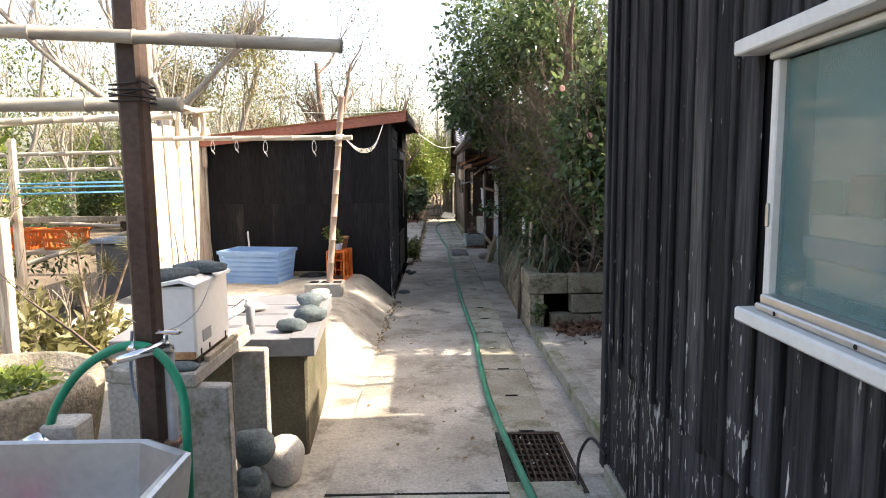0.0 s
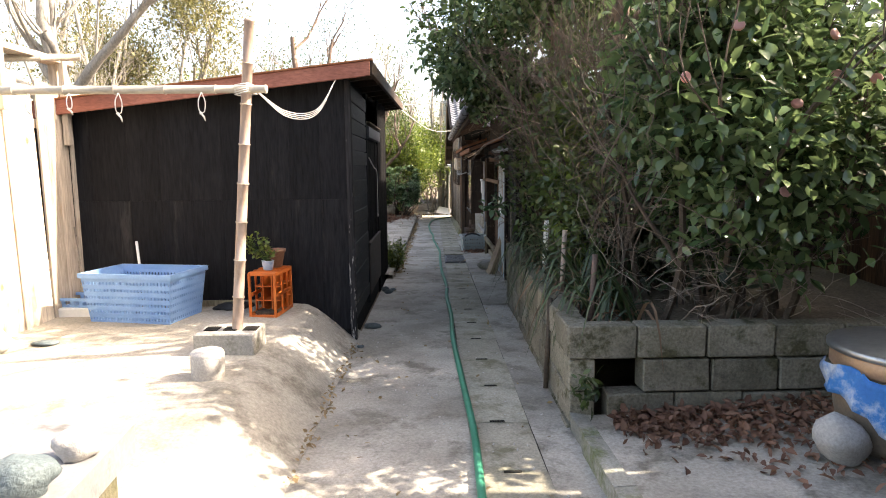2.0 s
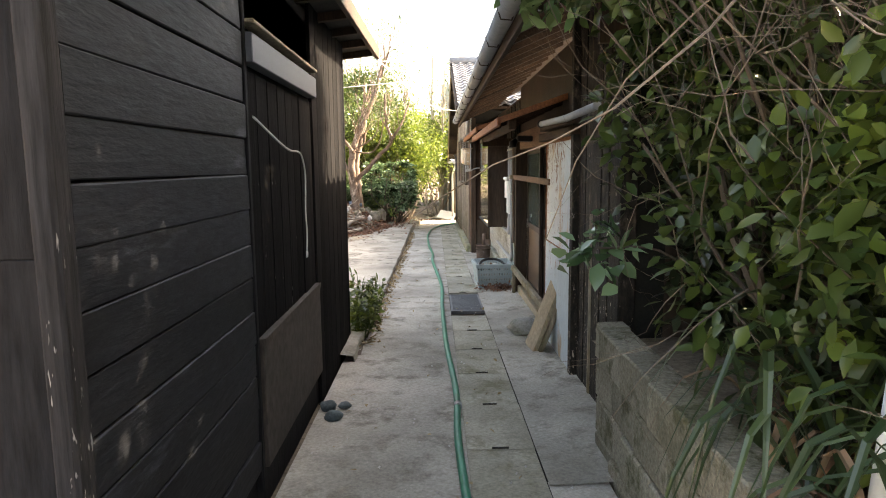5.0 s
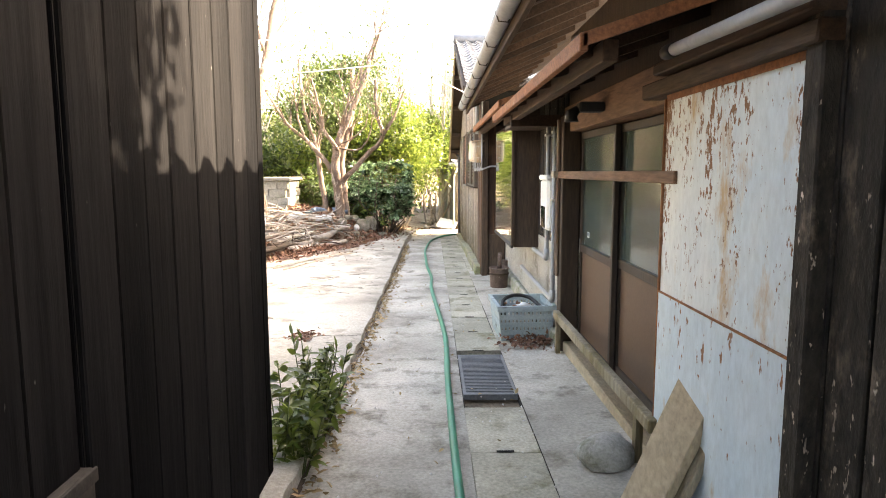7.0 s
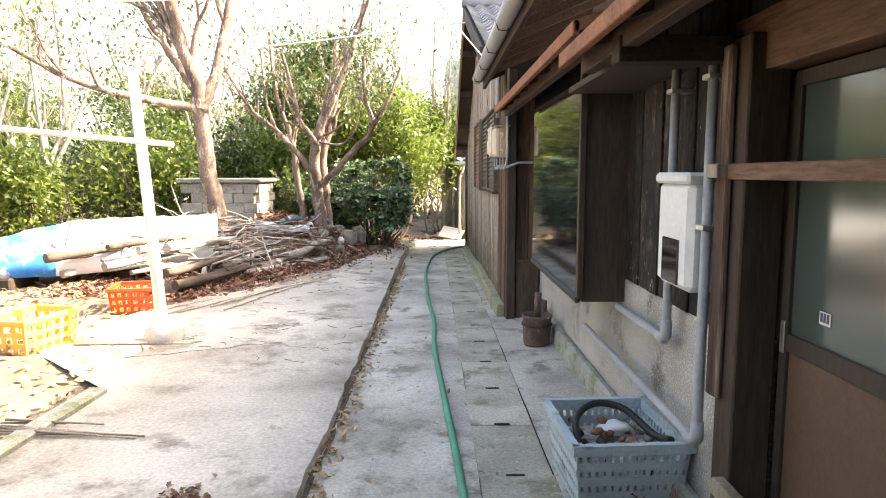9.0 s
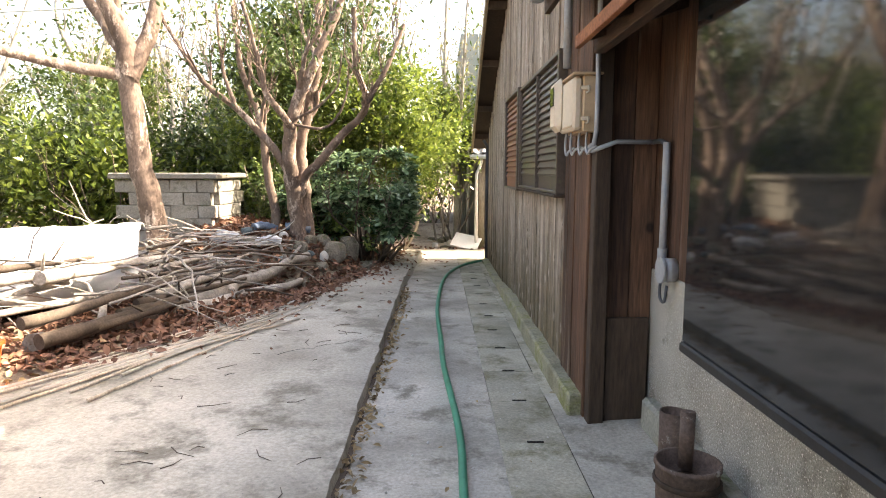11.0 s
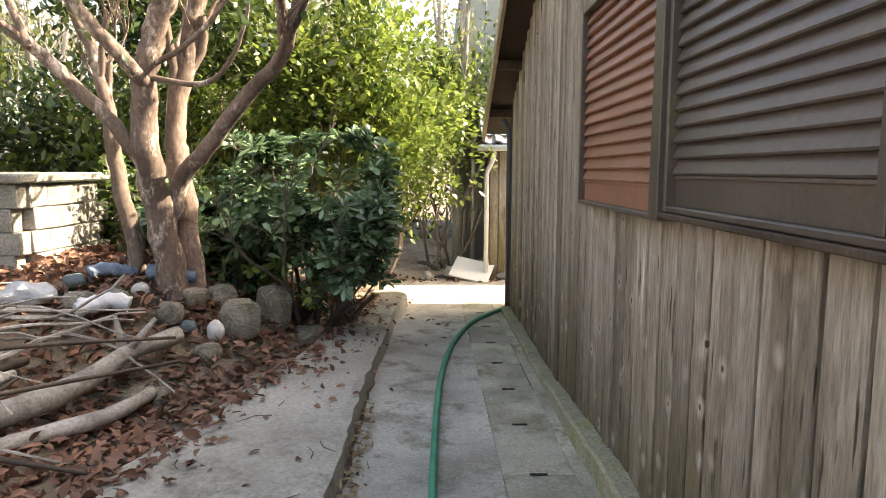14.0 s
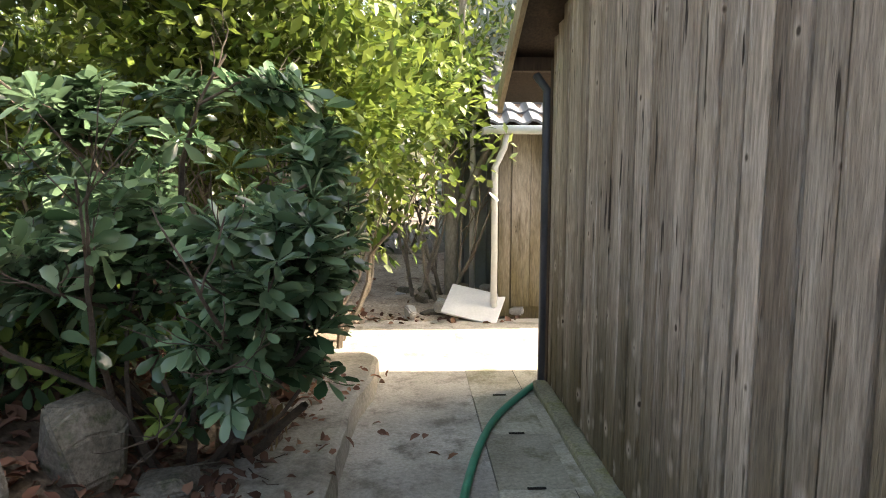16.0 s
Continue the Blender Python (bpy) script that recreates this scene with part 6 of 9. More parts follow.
for x, y, k, sc in ((-8.0, 26.5, 1, 1.0), (-10.5, 24.5, 2, 1.1), (-7.0, 22.6, 0, 0.85), (-12.5, 22.0, 0, 1.0), (-1.6, 30.0, 0, 1.0), (-6.4, 15.0, 1, 0.9), (-8.2, 17.8, 0, 0.95), (-3.0, 33.5, 1, 1.2)):
    c = copy_thing(bare[k], pose(x, y, G(y) + 0.03, 0, 0, rg.uniform(0, 360)))
    c.scale = (sc, sc, sc)

# pale bare trees behind the fence
tree("bare_tree", "tall bare tree with pale spreading limbs behind the fence", [
    ([(-5.0, 11.8, 0.0), (-5.05, 11.9, 1.3), (-5.0, 12.0, 2.3), (-5.2, 12.0, 3.4), (-5.3, 12.2, 5.2)], 0.17, 0.07, 6),
    ([(-5.0, 12.0, 2.2), (-5.6, 11.7, 2.7), (-6.4, 11.3, 3.4), (-7.2, 11.0, 4.3)], 0.09, 0.04, 6),
    ([(-5.0, 12.0, 2.3), (-4.5, 11.8, 2.8), (-3.8, 11.6, 3.4), (-2.9, 11.3, 4.2)], 0.085, 0.035, 11),
    ([(-5.05, 11.95, 1.9), (-5.9, 12.3, 2.6), (-6.9, 12.4, 3.6)], 0.08, 0.03, 10)], 4, 23, bark=M_BARKGREY, wander=0.22, spread=0.65)
tree("tree", "olive-leaved tree with fine twigs above the shed", [
    ([(-5.6, 17.0, 0.0), (-5.5, 17.0, 1.6), (-5.1, 17.1, 2.7), (-4.6, 17.0, 4.2)], 0.12, 0.05, 7),
    ([(-5.5, 17.0, 1.6), (-6.2, 17.2, 2.6), (-6.8, 17.0, 3.8)], 0.08, 0.03, 6)], 4, 29, leaf=(11000, 0.26, 0.09, 0.038, M_LEAFOLIVE, 1), bark=M_BARKGREY)
for i, (x, y) in enumerate(((-7.2, 16.0), (-8.6, 12.5), (-6.6, 20.5), (-9.0, 20.0))):
    tree("bare_tree", "slender bare tree with fine pale twigs against the sky", [
        ([(x, y, -0.2), (x + 0.2, y, 1.5), (x - 0.2, y + 0.1, 3.0), (x + 0.3, y, 5.4)], 0.1, 0.03, 8),
        ([(x + 0.1, y, 1.0), (x + 0.9, y, 2.2), (x + 1.4, y - 0.2, 4.2)], 0.06, 0.02, 6)], 4, 31 + i, leaf=(1500, 0.25, 0.09, 0.04, M_LEAFLIGHT if i % 2 else M_LEAFOLIVE, 1), bark=M_BARKGREY, wander=0.2, group="bare trees")
for i, (x, y, z, rx, ry, rz, n, ma) in enumerate(((-6.0, 8.5, 0.9, 1.2, 1.6, 1.1, 3000, M_LEAFMID), (-8.2, 9.0, 1.1, 1.5, 2.2, 1.4, 3600, M_LEAFMID), (-4.6, 14.6, 1.0, 1.2, 1.0, 1.0, 2600, M_LEAFMID), (-3.0, 4.9, 0.25, 0.55, 0.5, 0.35, 1500, M_LEAFOLIVE), (-4.2, 5.6, 1.2, 0.4, 0.5, 1.2, 900, M_LEAFLIGHT))):
    s = thing("bush", "garden bush with green leaves beside the drying racks", "bush", "garden bushes")
    pts, d = blob_pts(n, (x, y, z), (rx, ry, rz), 240 + i, 0.3, 12)
    leaf_mesh("foliage", pts, 0.1, 0.045, ma, s, 250 + i, 1, d)
    rgb = random.Random(270 + i)
    lines, tips = [], []
    for k in range(6):
        grow(rgb, (x + rgb.uniform(-0.4, 0.4) * rx, y + rgb.uniform(-0.4, 0.4) * ry, 0.0), (rgb.uniform(-0.3, 0.3), rgb.uniform(-0.3, 0.3), 1), max(0.3, rz * 0.7), 0.02, 2, lines, tips)
    part("stem_tangle", tubes(lines, 4), M_TWIG, s)

# ---- hedge in the planting bed ----
cam_shrub = thing("camellia", "glossy dark camellia shrub with pink flowers in the bed", "shrub")
rg = random.Random(41)
lines, tips = [], []
for i in range(16):
    x, y = rg.uniform(1.5, 2.6), rg.uniform(6.6, 7.6)
    grow(rg, (x, y, 0.35), (rg.uniform(-0.25, 0.25), rg.uniform(-0.5, 0.2), 1), 0.95, 0.028, 4, lines, tips, 0.2, 0.1, (2, 3), spread=0.65)
part("stem_tangle", tubes(lines, 5), M_DARKTWIG, cam_shrub)
p1, d1 = blob_pts(12500, (1.95, 6.72, 1.65), (1.15, 0.8, 1.2), 300, 0.4, 48)
p2, d2 = blob_pts(2000, (2.3, 7.0, 2.45), (0.9, 0.6, 0.7), 301, 0.5, 20)
sel = (p1[:, 0] > 1.22) & (p1[:, 2] > np.where(p1[:, 0] < 1.6, 1.5, 1.1) + 0.3 * np.sin(p1[:, 0] * 7.0)) | ((p1[:, 0] > 1.9) & (p1[:, 2] > 0.72 + 0.1 * np.sin(p1[:, 0] * 13.0)))
leaf_mesh("foliage", np.vstack([p1[sel], p2]), 0.095, 0.047, M_LEAFDARK, cam_shrub, 302, 2, np.vstack([d1[sel], d2]) * 0.7, 0.1)
rn = np.random.default_rng(5)
for i, (x, y, z) in enumerate(((1.45, 6.12, 1.85), (2.30, 6.2, 1.86), (2.05, 6.12, 1.70), (2.52, 6.2, 1.84), (1.62, 6.12, 1.72), (1.72, 6.1, 2.1), (2.2, 6.1, 2.05), (1.2, 6.2, 2.3), (2.0, 6.1, 1.25))):
    fl = part("flower", revolve([(0.004, 0), (0.022, 0.006), (0.032, 0.02), (0.028, 0.032), (0.012, 0.022)], 9), M_FLOWER, cam_shrub, "pale pink camellia flower")
    fl.matrix_basis = pose(x, y, z, 70 + rn.uniform(-25, 25), 0, rn.uniform(-40, 40))

hedge = thing("hedge", "overgrown leafy hedge with bare vines above the block wall", "hedge")
rg = random.Random(43)
lines, tips = [], []
for i in range(24):
    x, y = rg.uniform(1.35, 2.0), rg.uniform(6.9, 10.3)
    grow(rg, (x, y, 0.35), (rg.uniform(-0.35, 0.2), rg.uniform(-0.3, 0.3), 1), 1.0, 0.019, 4, lines, tips, 0.24, 0.08, (2, 3), spread=0.7)
part("stem_tangle", tubes(lines, 5), M_DARKTWIG, hedge)
cl = []
for k, (c, r, n) in enumerate((((1.45, 8.2, 1.6), (0.45, 0.7, 0.8), 900), ((1.35, 9.0, 1.5), (0.45, 1.0, 0.95), 1900), ((1.3, 10.0, 1.7), (0.4, 0.6, 0.8), 1400))):
    cl.append(blob_pts(n, c, r, 310 + k, 0.4, 16))
leaf_mesh("foliage", np.vstack([a for a, b in cl]), 0.075, 0.04, M_LEAFMID, hedge, 320, 2, np.vstack([b for a, b in cl]) * 0.6, 0.15)
big, dbig = blob_pts(900, (1.2, 8.3, 1.05), (0.3, 1.6, 0.6), 330, 0.3, 16)
leaf_mesh("low_foliage", big, 0.065, 0.034, M_LEAFMID, hedge, 331, 2, dbig * 0.6, 0.2)
# depth of the hedge: inner leaves coloured darker in place of its shade
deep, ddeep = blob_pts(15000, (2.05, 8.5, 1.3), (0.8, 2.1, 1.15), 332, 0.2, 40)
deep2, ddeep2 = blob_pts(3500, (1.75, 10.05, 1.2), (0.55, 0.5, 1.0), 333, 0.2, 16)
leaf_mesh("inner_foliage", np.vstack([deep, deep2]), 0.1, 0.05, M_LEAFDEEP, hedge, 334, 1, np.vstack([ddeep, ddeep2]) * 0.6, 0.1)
# broad light leaves of a climber on the outer face
climber = thing("climber", "climbing plant with broad yellow-green leaves over the hedge", "climber")
rg = random.Random(335)
cen, dirs, lines = [], [], []
for i in range(75):
    y = rg.uniform(8.0, 9.15)
    x = rg.uniform(1.14, 1.36)
    z = 0.62 + 1.35 * rg.random() ** 0.8
    if y > 8.75 and z > 1.5:
        z -= 0.5
    pts = curve_pts([(x + 0.3, y + rg.uniform(-0.2, 0.2), z - 0.25), (x + 0.12, y, z), (x, y + rg.uniform(-0.08, 0.08), z + rg.uniform(-0.08, 0.12))], 3)
    lines.append((pts, [0.0035 - 0.0003 * k for k in range(len(pts))]))
    for k in range(rg.randint(6, 13)):
        q = pts[rg.randint(2, len(pts) - 1)]
        cen.append((q.x + rg.gauss(0, 0.03), q.y + rg.gauss(0, 0.035), q.z + rg.gauss(0, 0.03)))
        dirs.append((rg.gauss(-0.5, 0.9), rg.gauss(-0.3, 0.9), rg.gauss(0.0, 0.6)))
part("stem_tangle", tubes(lines, 4), M_LEAFMID, climber)
leaf_mesh("foliage", cen, 0.075, 0.05, M_LEAFSUN, climber, 336, 3, np.array(dirs), 0.15, shape3=(0.85, 0.95, 0.55), droop=0.16)
sprig = thing("camellia_sprig", "dark glossy sprig reaching out over the path", "twig")
cen = [(0.82 + rg.gauss(0, 0.07), 9.55 + rg.gauss(0, 0.09), 1.0 + rg.gauss(0, 0.05)) for _ in range(46)]
part("stem", T(curve_pts([(1.3, 9.7, 0.8), (1.05, 9.6, 0.98), (0.8, 9.55, 1.0)], 5), 0.005, 5), M_DARKTWIG, sprig)
leaf_mesh("foliage", cen, 0.1, 0.05, M_LEAFBLUE, sprig, 337, 2, None, 0.2)
# bare vines and twigs
vines = thing("vines", "tangle of bare pale vines hanging through the hedge", "vine")
rg = random.Random(47)
for i in range(26):
    lines, tips = [], []
    for k in range(6):
        x, y, z = rg.uniform(0.98, 1.6), rg.uniform(6.25, 10.0), rg.uniform(0.6, 2.5)
        grow(rg, (x, y, z), (rg.uniform(-0.6, 0.3), rg.uniform(-0.8, 0.5), rg.uniform(-0.4, 0.7)), rg.uniform(0.25, 0.55), rg.uniform(0.002, 0.0045), 2, lines, tips, 0.3, 0.0, (1, 3), spread=0.9)
    part("vine", tubes(lines, 4), M_VINE, vines)
for i in range(20):
    lines, tips = [], []
    for k in range(5):
        x, y, z = rg.uniform(0.85, 1.35), rg.uniform(7.9, 9.4), rg.uniform(1.65, 2.35)
        if i > 9:
            x, y, z = rg.uniform(1.1, 1.75), rg.uniform(6.45, 7.7), rg.uniform(0.6, 1.7)
        grow(rg, (x, y, z), (rg.uniform(-0.7, 0.5), rg.uniform(-0.9, 0.3), rg.uniform(-0.2, 0.6)), rg.uniform(0.16, 0.32), rg.uniform(0.0012, 0.0026), 3, lines, tips, 0.25, 0.0, (2, 3), spread=0.8)
    part("dry_vine", tubes(lines, 3), M_VINE, vines)
brush = thing("bare_twigs", "dry bare twigs sprawling over the top of the block wall", "twigs")
lines, tips = [], []
for i in range(34):
    x, y = rg.uniform(1.35, 2.6), rg.uniform(6.35, 6.75)
    grow(rg, (x, y, rg.uniform(0.5, 0.8)), (rg.uniform(-0.9, 0.6), rg.uniform(-0.9, -0.1), rg.uniform(-0.1, 0.6)), rg.uniform(0.22, 0.36), rg.uniform(0.002, 0.0038), 2, lines, tips, 0.28, -0.03, (2, 3), spread=0.8)
part("twig_tangle", tubes(lines, 4), M_TWIG, brush)

over, otips = tree("evergreen_tree", "evergreen tree overhanging the path from the planting bed", [
    ([(1.75, 8.6, 0.35), (1.72, 8.7, 1.2), (1.6, 8.9, 2.0), (1.3, 9.3, 2.9), (1.1, 9.6, 3.9)], 0.12, 0.05, 6),
    ([(1.72, 8.7, 1.3), (2.0, 9.2, 2.2), (2.0, 9.8, 3.2)], 0.08, 0.04, 5),
    ([(1.65, 8.8, 1.8), (1.0, 9.6, 2.5), (0.4, 10.2, 2.8)], 0.06, 0.03, 5),
    ([(1.35, 9.2, 2.8), (1.5, 10.4, 3.2), (1.8, 11.2, 3.4)], 0.05, 0.025, 3),
    ([(1.7, 8.7, 1.6), (1.6, 7.8, 2.4), (1.5, 7.2, 3.3)], 0.07, 0.03, 6)], 3, 51, bark=M_BARK)
cl = []
for k, (c, r, n) in enumerate((((1.1, 9.6, 3.2), (1.25, 1.3, 0.95), 7500), ((1.6, 8.3, 3.4), (1.1, 0.9, 0.8), 3600), ((0.55, 10.3, 2.75), (0.6, 0.9, 0.5), 1700), ((2.6, 9.5, 2.8), (1.1, 1.6, 1.2), 5500), ((1.75, 11.25, 3.45), (0.85, 0.9, 0.5), 5200), ((0.95, 9.85, 2.25), (0.5, 0.7, 0.35), 2600), ((0.5, 9.75, 2.4), (0.35, 0.6, 0.28), 1100), ((1.5, 9.9, 2.1), (0.5, 0.6, 0.5), 2600))):
    cl.append(blob_pts(n, c, r, 340 + k, 0.4, 22))
leaf_mesh("crown", np.vstack([a for a, b in cl]), 0.085, 0.042, M_LEAFDARK, over, 350, 2, np.vstack([b for a, b in cl]) * 0.6, 0.1)

# strap-leaved plants at the foot of the hedge
strap = thing("strap_leaf_plants", "clump of arching strap leaves spilling over the wall", "plant")
rg = random.Random(53)
for clump in range(9):
    cy = 6.7 + clump * 0.29
    for nm, count, ma in (("leaf_clump", 17, M_GRASS), ("dead_leaf", 5, M_DEADSTRAP)):
        vs, fs = [], []
        for i in range(count):
            x, y = rg.uniform(1.14, 1.5), cy + rg.uniform(-0.16, 0.16)
            a = rg.uniform(0, 6.28)
            if rg.random() < 0.6:
                a = math.pi + rg.uniform(-0.9, 0.9)
            ln, h = rg.uniform(0.3, 0.6), rg.uniform(0.15, 0.45)
            w = rg.uniform(0.008, 0.015)
            if nm == "dead_leaf":
                ln, h, w = ln * 0.8, h * 0.5, w * 1.2
            b = len(vs)
            for k in range(7):
                t = k / 6
                px, py = x + math.cos(a) * ln * t, y + math.sin(a) * ln * t
                pz = 0.42 + h * math.sin(t * 2.4) * 1.2 - 0.35 * t * t * t
                ww = w * (1 - t ** 3) + 0.001
                vs += [(px - math.sin(a) * ww, py + math.cos(a) * ww, pz), (px, py, pz - ww * 0.5), (px + math.sin(a) * ww, py - math.cos(a) * ww, pz)]
            for k in range(6):
                q = b + 3 * k
                fs += [(q, q + 1, q + 4, q + 3), (q + 1, q + 2, q + 5, q + 4)]
        part(nm, (vs, [], fs), ma, strap)
# bare shrub in the recess
tree("bare_shrub", "leafless shrub with pale twigs in the recess", [
    ([(2.55, 5.2, 0.1), (2.52, 5.15, 1.0), (2.45, 5.1, 1.8), (2.3, 5.0, 2.6)], 0.03, 0.012, 6),
    ([(2.52, 5.15, 1.2), (2.3, 5.2, 1.9), (2.15, 5.2, 2.5)], 0.018, 0.008, 5)], 2, 57, bark=M_TWIG)
# weeds at the slab edge by the shed
weed = thing("weed", "bright green leafy weed growing at the slab edge", "plant")
rg = random.Random(59)
lines, cen, dirs = [], [], []
for i in range(46):
    x, y = rg.uniform(-0.66, -0.44), rg.uniform(12.84, 13.7)
    h = rg.uniform(0.15, 0.5)
    top = (x + rg.uniform(-0.08, 0.14), y + rg.uniform(-0.1, 0.1), G(y) + h)
    lines.append(([(x, y, G(y)), top], [0.005, 0.003]))
    for k in range(20):
        t = rg.uniform(0.2, 1.0)
        cen.append((x + (top[0] - x) * t, y + (top[1] - y) * t, G(y) + h * t))
        a = rg.uniform(0, 6.28)
        dirs.append((1.6 * math.cos(a), 1.6 * math.sin(a), 0.8))
part("stem_tangle", tubes(lines, 4), M_LEAFMID, weed)
leaf_mesh("foliage", cen, 0.085, 0.03, M_LEAFLIGHT, weed, 61, 2, np.array(dirs), 0.3)


# ---- things by the wash place ----
def bamboo(name, label, a, b, r, material, group="", knots=0.28):
    """A bamboo pole with node rings."""
    a, b = Vector(a), Vector(b)
    t = thing(name, label, "pole", group)
    n = max(2, int((b - a).length / knots))
    pts, rad = [], []
    for i in range(n + 1):
        p = a + (b - a) * i / n
        d = (b - a).normalized()
        for o, k in ((-0.008, 1.0), (-0.003, 1.12), (0.003, 1.12), (0.008, 0.98)):
            pts.append(p + d * o)
            rad.append(r * k * (1 - 0.12 * i / n))
    part("pole", T(pts, rad, 12), material, t)
    for i in range(1, n):
        p = a + (b - a) * i / n
        d = (b - a).normalized() * 0.003
        part("node_ring", T([p - d, p + d], r * 1.16 * (1 - 0.12 * i / n), 12), M_PALEWOOD, t)
    return t


def loop_rope(x, y, z, s, material=M_ROPE):
    t = thing("rope_loop", "short knotted loop of white rope hanging from the bamboo", "rope", "rope loops")
    pts = curve_pts([(x, y, z), (x + 0.018 * s, y - 0.01, z - 0.05 * s), (x + 0.012, y - 0.012, z - 0.1 * s), (x - 0.014 * s, y - 0.01, z - 0.09 * s), (x - 0.016 * s, y - 0.01, z - 0.04 * s), (x, y - 0.005, z)], 5)
    part("loop", T(pts, 0.0035, 6), material, t)
    part("knot", T([(x - 0.012, y - 0.012, z - 0.1 * s), (x + 0.012, y - 0.012, z - 0.125 * s), (x + 0.018, y - 0.012, z - 0.145 * s)], [0.008, 0.006, 0.003], 6), material, t)


def stone(x, y, z, rx, ry, rz, seed, material=M_STONE, label="blue-grey rounded stone resting on the sheet", rz_turn=0, group="stones", name="stone"):
    ob = part(name, lump(rx, ry, rz, seed), material)
    tagged(ob, label, "stone", group)
    ob.matrix_basis = pose(x, y, z, 0, 0, rz_turn)
    return ob


post = thing("steel_post", "dark brown painted steel post of the drying frame", "post")
part("shaft", B(-0.968, -0.894, 1.99, 2.066, -0.06, 2.6, bevel=0.011), M_POST, post)
for z, s in ((1.752, 0), (1.765, 1), (1.778, 2), (1.744, 3), (1.731, 1)):
    part("wire", T([(-0.984, 1.983, z), (-0.882, 1.982, z + 0.01 * (s - 1)), (-0.882, 2.073, z), (-0.984, 2.073, z + 0.005 * s), (-0.984, 1.983, z)], 0.0027, 5), M_BLACK, post)
part("tie_wire", T(curve_pts([(-0.984, 1.982, 1.063), (-0.88, 2.02, 1.01), (-0.80, 2.1, 1.055), (-0.93, 2.62, 1.08)], 5), 0.0022, 5), M_PVC, post)
bamboo("bamboo_pole", "grey bamboo drying pole lashed across the steel post", (-2.7, 1.957, 2.004), (-0.281, 1.957, 1.882), 0.022, M_BAMBOO, "drying poles")
bamboo("bamboo_pole", "thick grey bamboo drying pole tied to the steel post", (-2.86, 2.098, 1.744), (-0.819, 2.098, 1.731), 0.025, M_BAMBOO, "drying poles")
bamboo("bamboo_pole", "weathered bamboo rail along the top of the fence", (-4.4, 6.6, 2.05), (-2.75, 8.2, 2.33), 0.032, M_BAMBOO, "drying poles")
bamboo("bamboo_pole", "long bamboo rail resting on the fence", (-5.5, 6.3, 2.02), (-2.7, 6.75, 2.12), 0.035, M_BAMBOO, "drying poles")
for i, (a, b) in enumerate((((-6.5, 6.9, 1.55), (-3.1, 7.0, 1.6)), ((-6.2, 7.3, 1.75), (-3.2, 7.2, 1.78)), ((-6.0, 8.2, 1.0), (-3.2, 8.0, 0.85)), ((-6.0, 8.5, 0.75), (-3.3, 7.6, 0.65)), ((-4.6, 7.2, 0.55), (-3.3, 7.4, 0.95)))):
    bamboo("bamboo_pole", "old bamboo pole stacked on the garden rack", a, b, 0.025, M_BAMBOO, "rack poles")
for i, (z, y) in enumerate(((1.42, 6.8), (1.36, 6.82), (1.46, 6.78))):
    rp = thing("blue_rope", "blue plastic line stretched between the rack posts", "rope", "blue lines")
    part("line", T([(-5.6, 7.0, z), (-4.3, 6.6, z - 0.02), (-3.07, 6.62, z)], 0.011, 6), M_BLUEROPE, rp)
for x, y in ((-2.75, 4.05), (-4.3, 6.6), (-5.6, 7.0)):
    wp = thing("white_post", "peeling white painted wooden post in the garden", "post", "garden posts")
    part("shaft", B(x - 0.035, x + 0.035, y - 0.035, y + 0.035, -0.05, 1.25 if x > -3 else 1.9, bevel=0.006, jit=0.006), M_PALEWOOD, wp)

# steel sink
sink = thing("sink", "stainless steel wash sink on legs beside the post", "sink")
bm = bmesh.new()
rim = [(-1.6, 1.835), (-0.86, 1.835), (-0.70, 1.735), (-0.70, 1.15), (-1.6, 1.15)]


def inset(pts, d):
    cx, cy = sum(p[0] for p in pts) / len(pts), sum(p[1] for p in pts) / len(pts)
    return [(x + (cx - x) * d / 0.4, y + (cy - y) * d / 0.34) for x, y in pts]


rings = []
for pts, z in ((inset(rim, 0.03), 0.45), (rim, 0.70), (rim, 0.725), (inset(rim, 0.012), 0.73), (inset(rim, 0.03), 0.725), (inset(rim, 0.05), 0.50)):
    rings.append([bm.verts.new((x, y, z)) for x, y in pts])
for a, b in zip(rings, rings[1:]):
    for k in range(5):
        bm.faces.new((a[k], a[(k + 1) % 5], b[(k + 1) % 5], b[k]))
bm.faces.new(rings[-1])
bm.faces.new(rings[0][::-1])
part("basin", bm, M_STEEL, sink)
for x, y in ((-1.55, 1.2), (-0.77, 1.2), (-1.55, 1.78), (-0.80, 1.72)):
    part("leg", T([(x, y, G(y)), (x, y, 0.5)], 0.016, 8), M_STEEL, sink)
scoop = thing("pink_scoop", "bright pink plastic scoop lying in the sink", "scoop")
part("bowl", lump(0.05, 0.06, 0.05, 3, 0.1, 2), M_PINK, scoop).matrix_basis = pose(-1.32, 1.60, 0.49)
part("handle", T([(-1.32, 1.60, 0.51), (-1.45, 1.62, 0.60)], 0.01, 6), M_PINK, scoop)

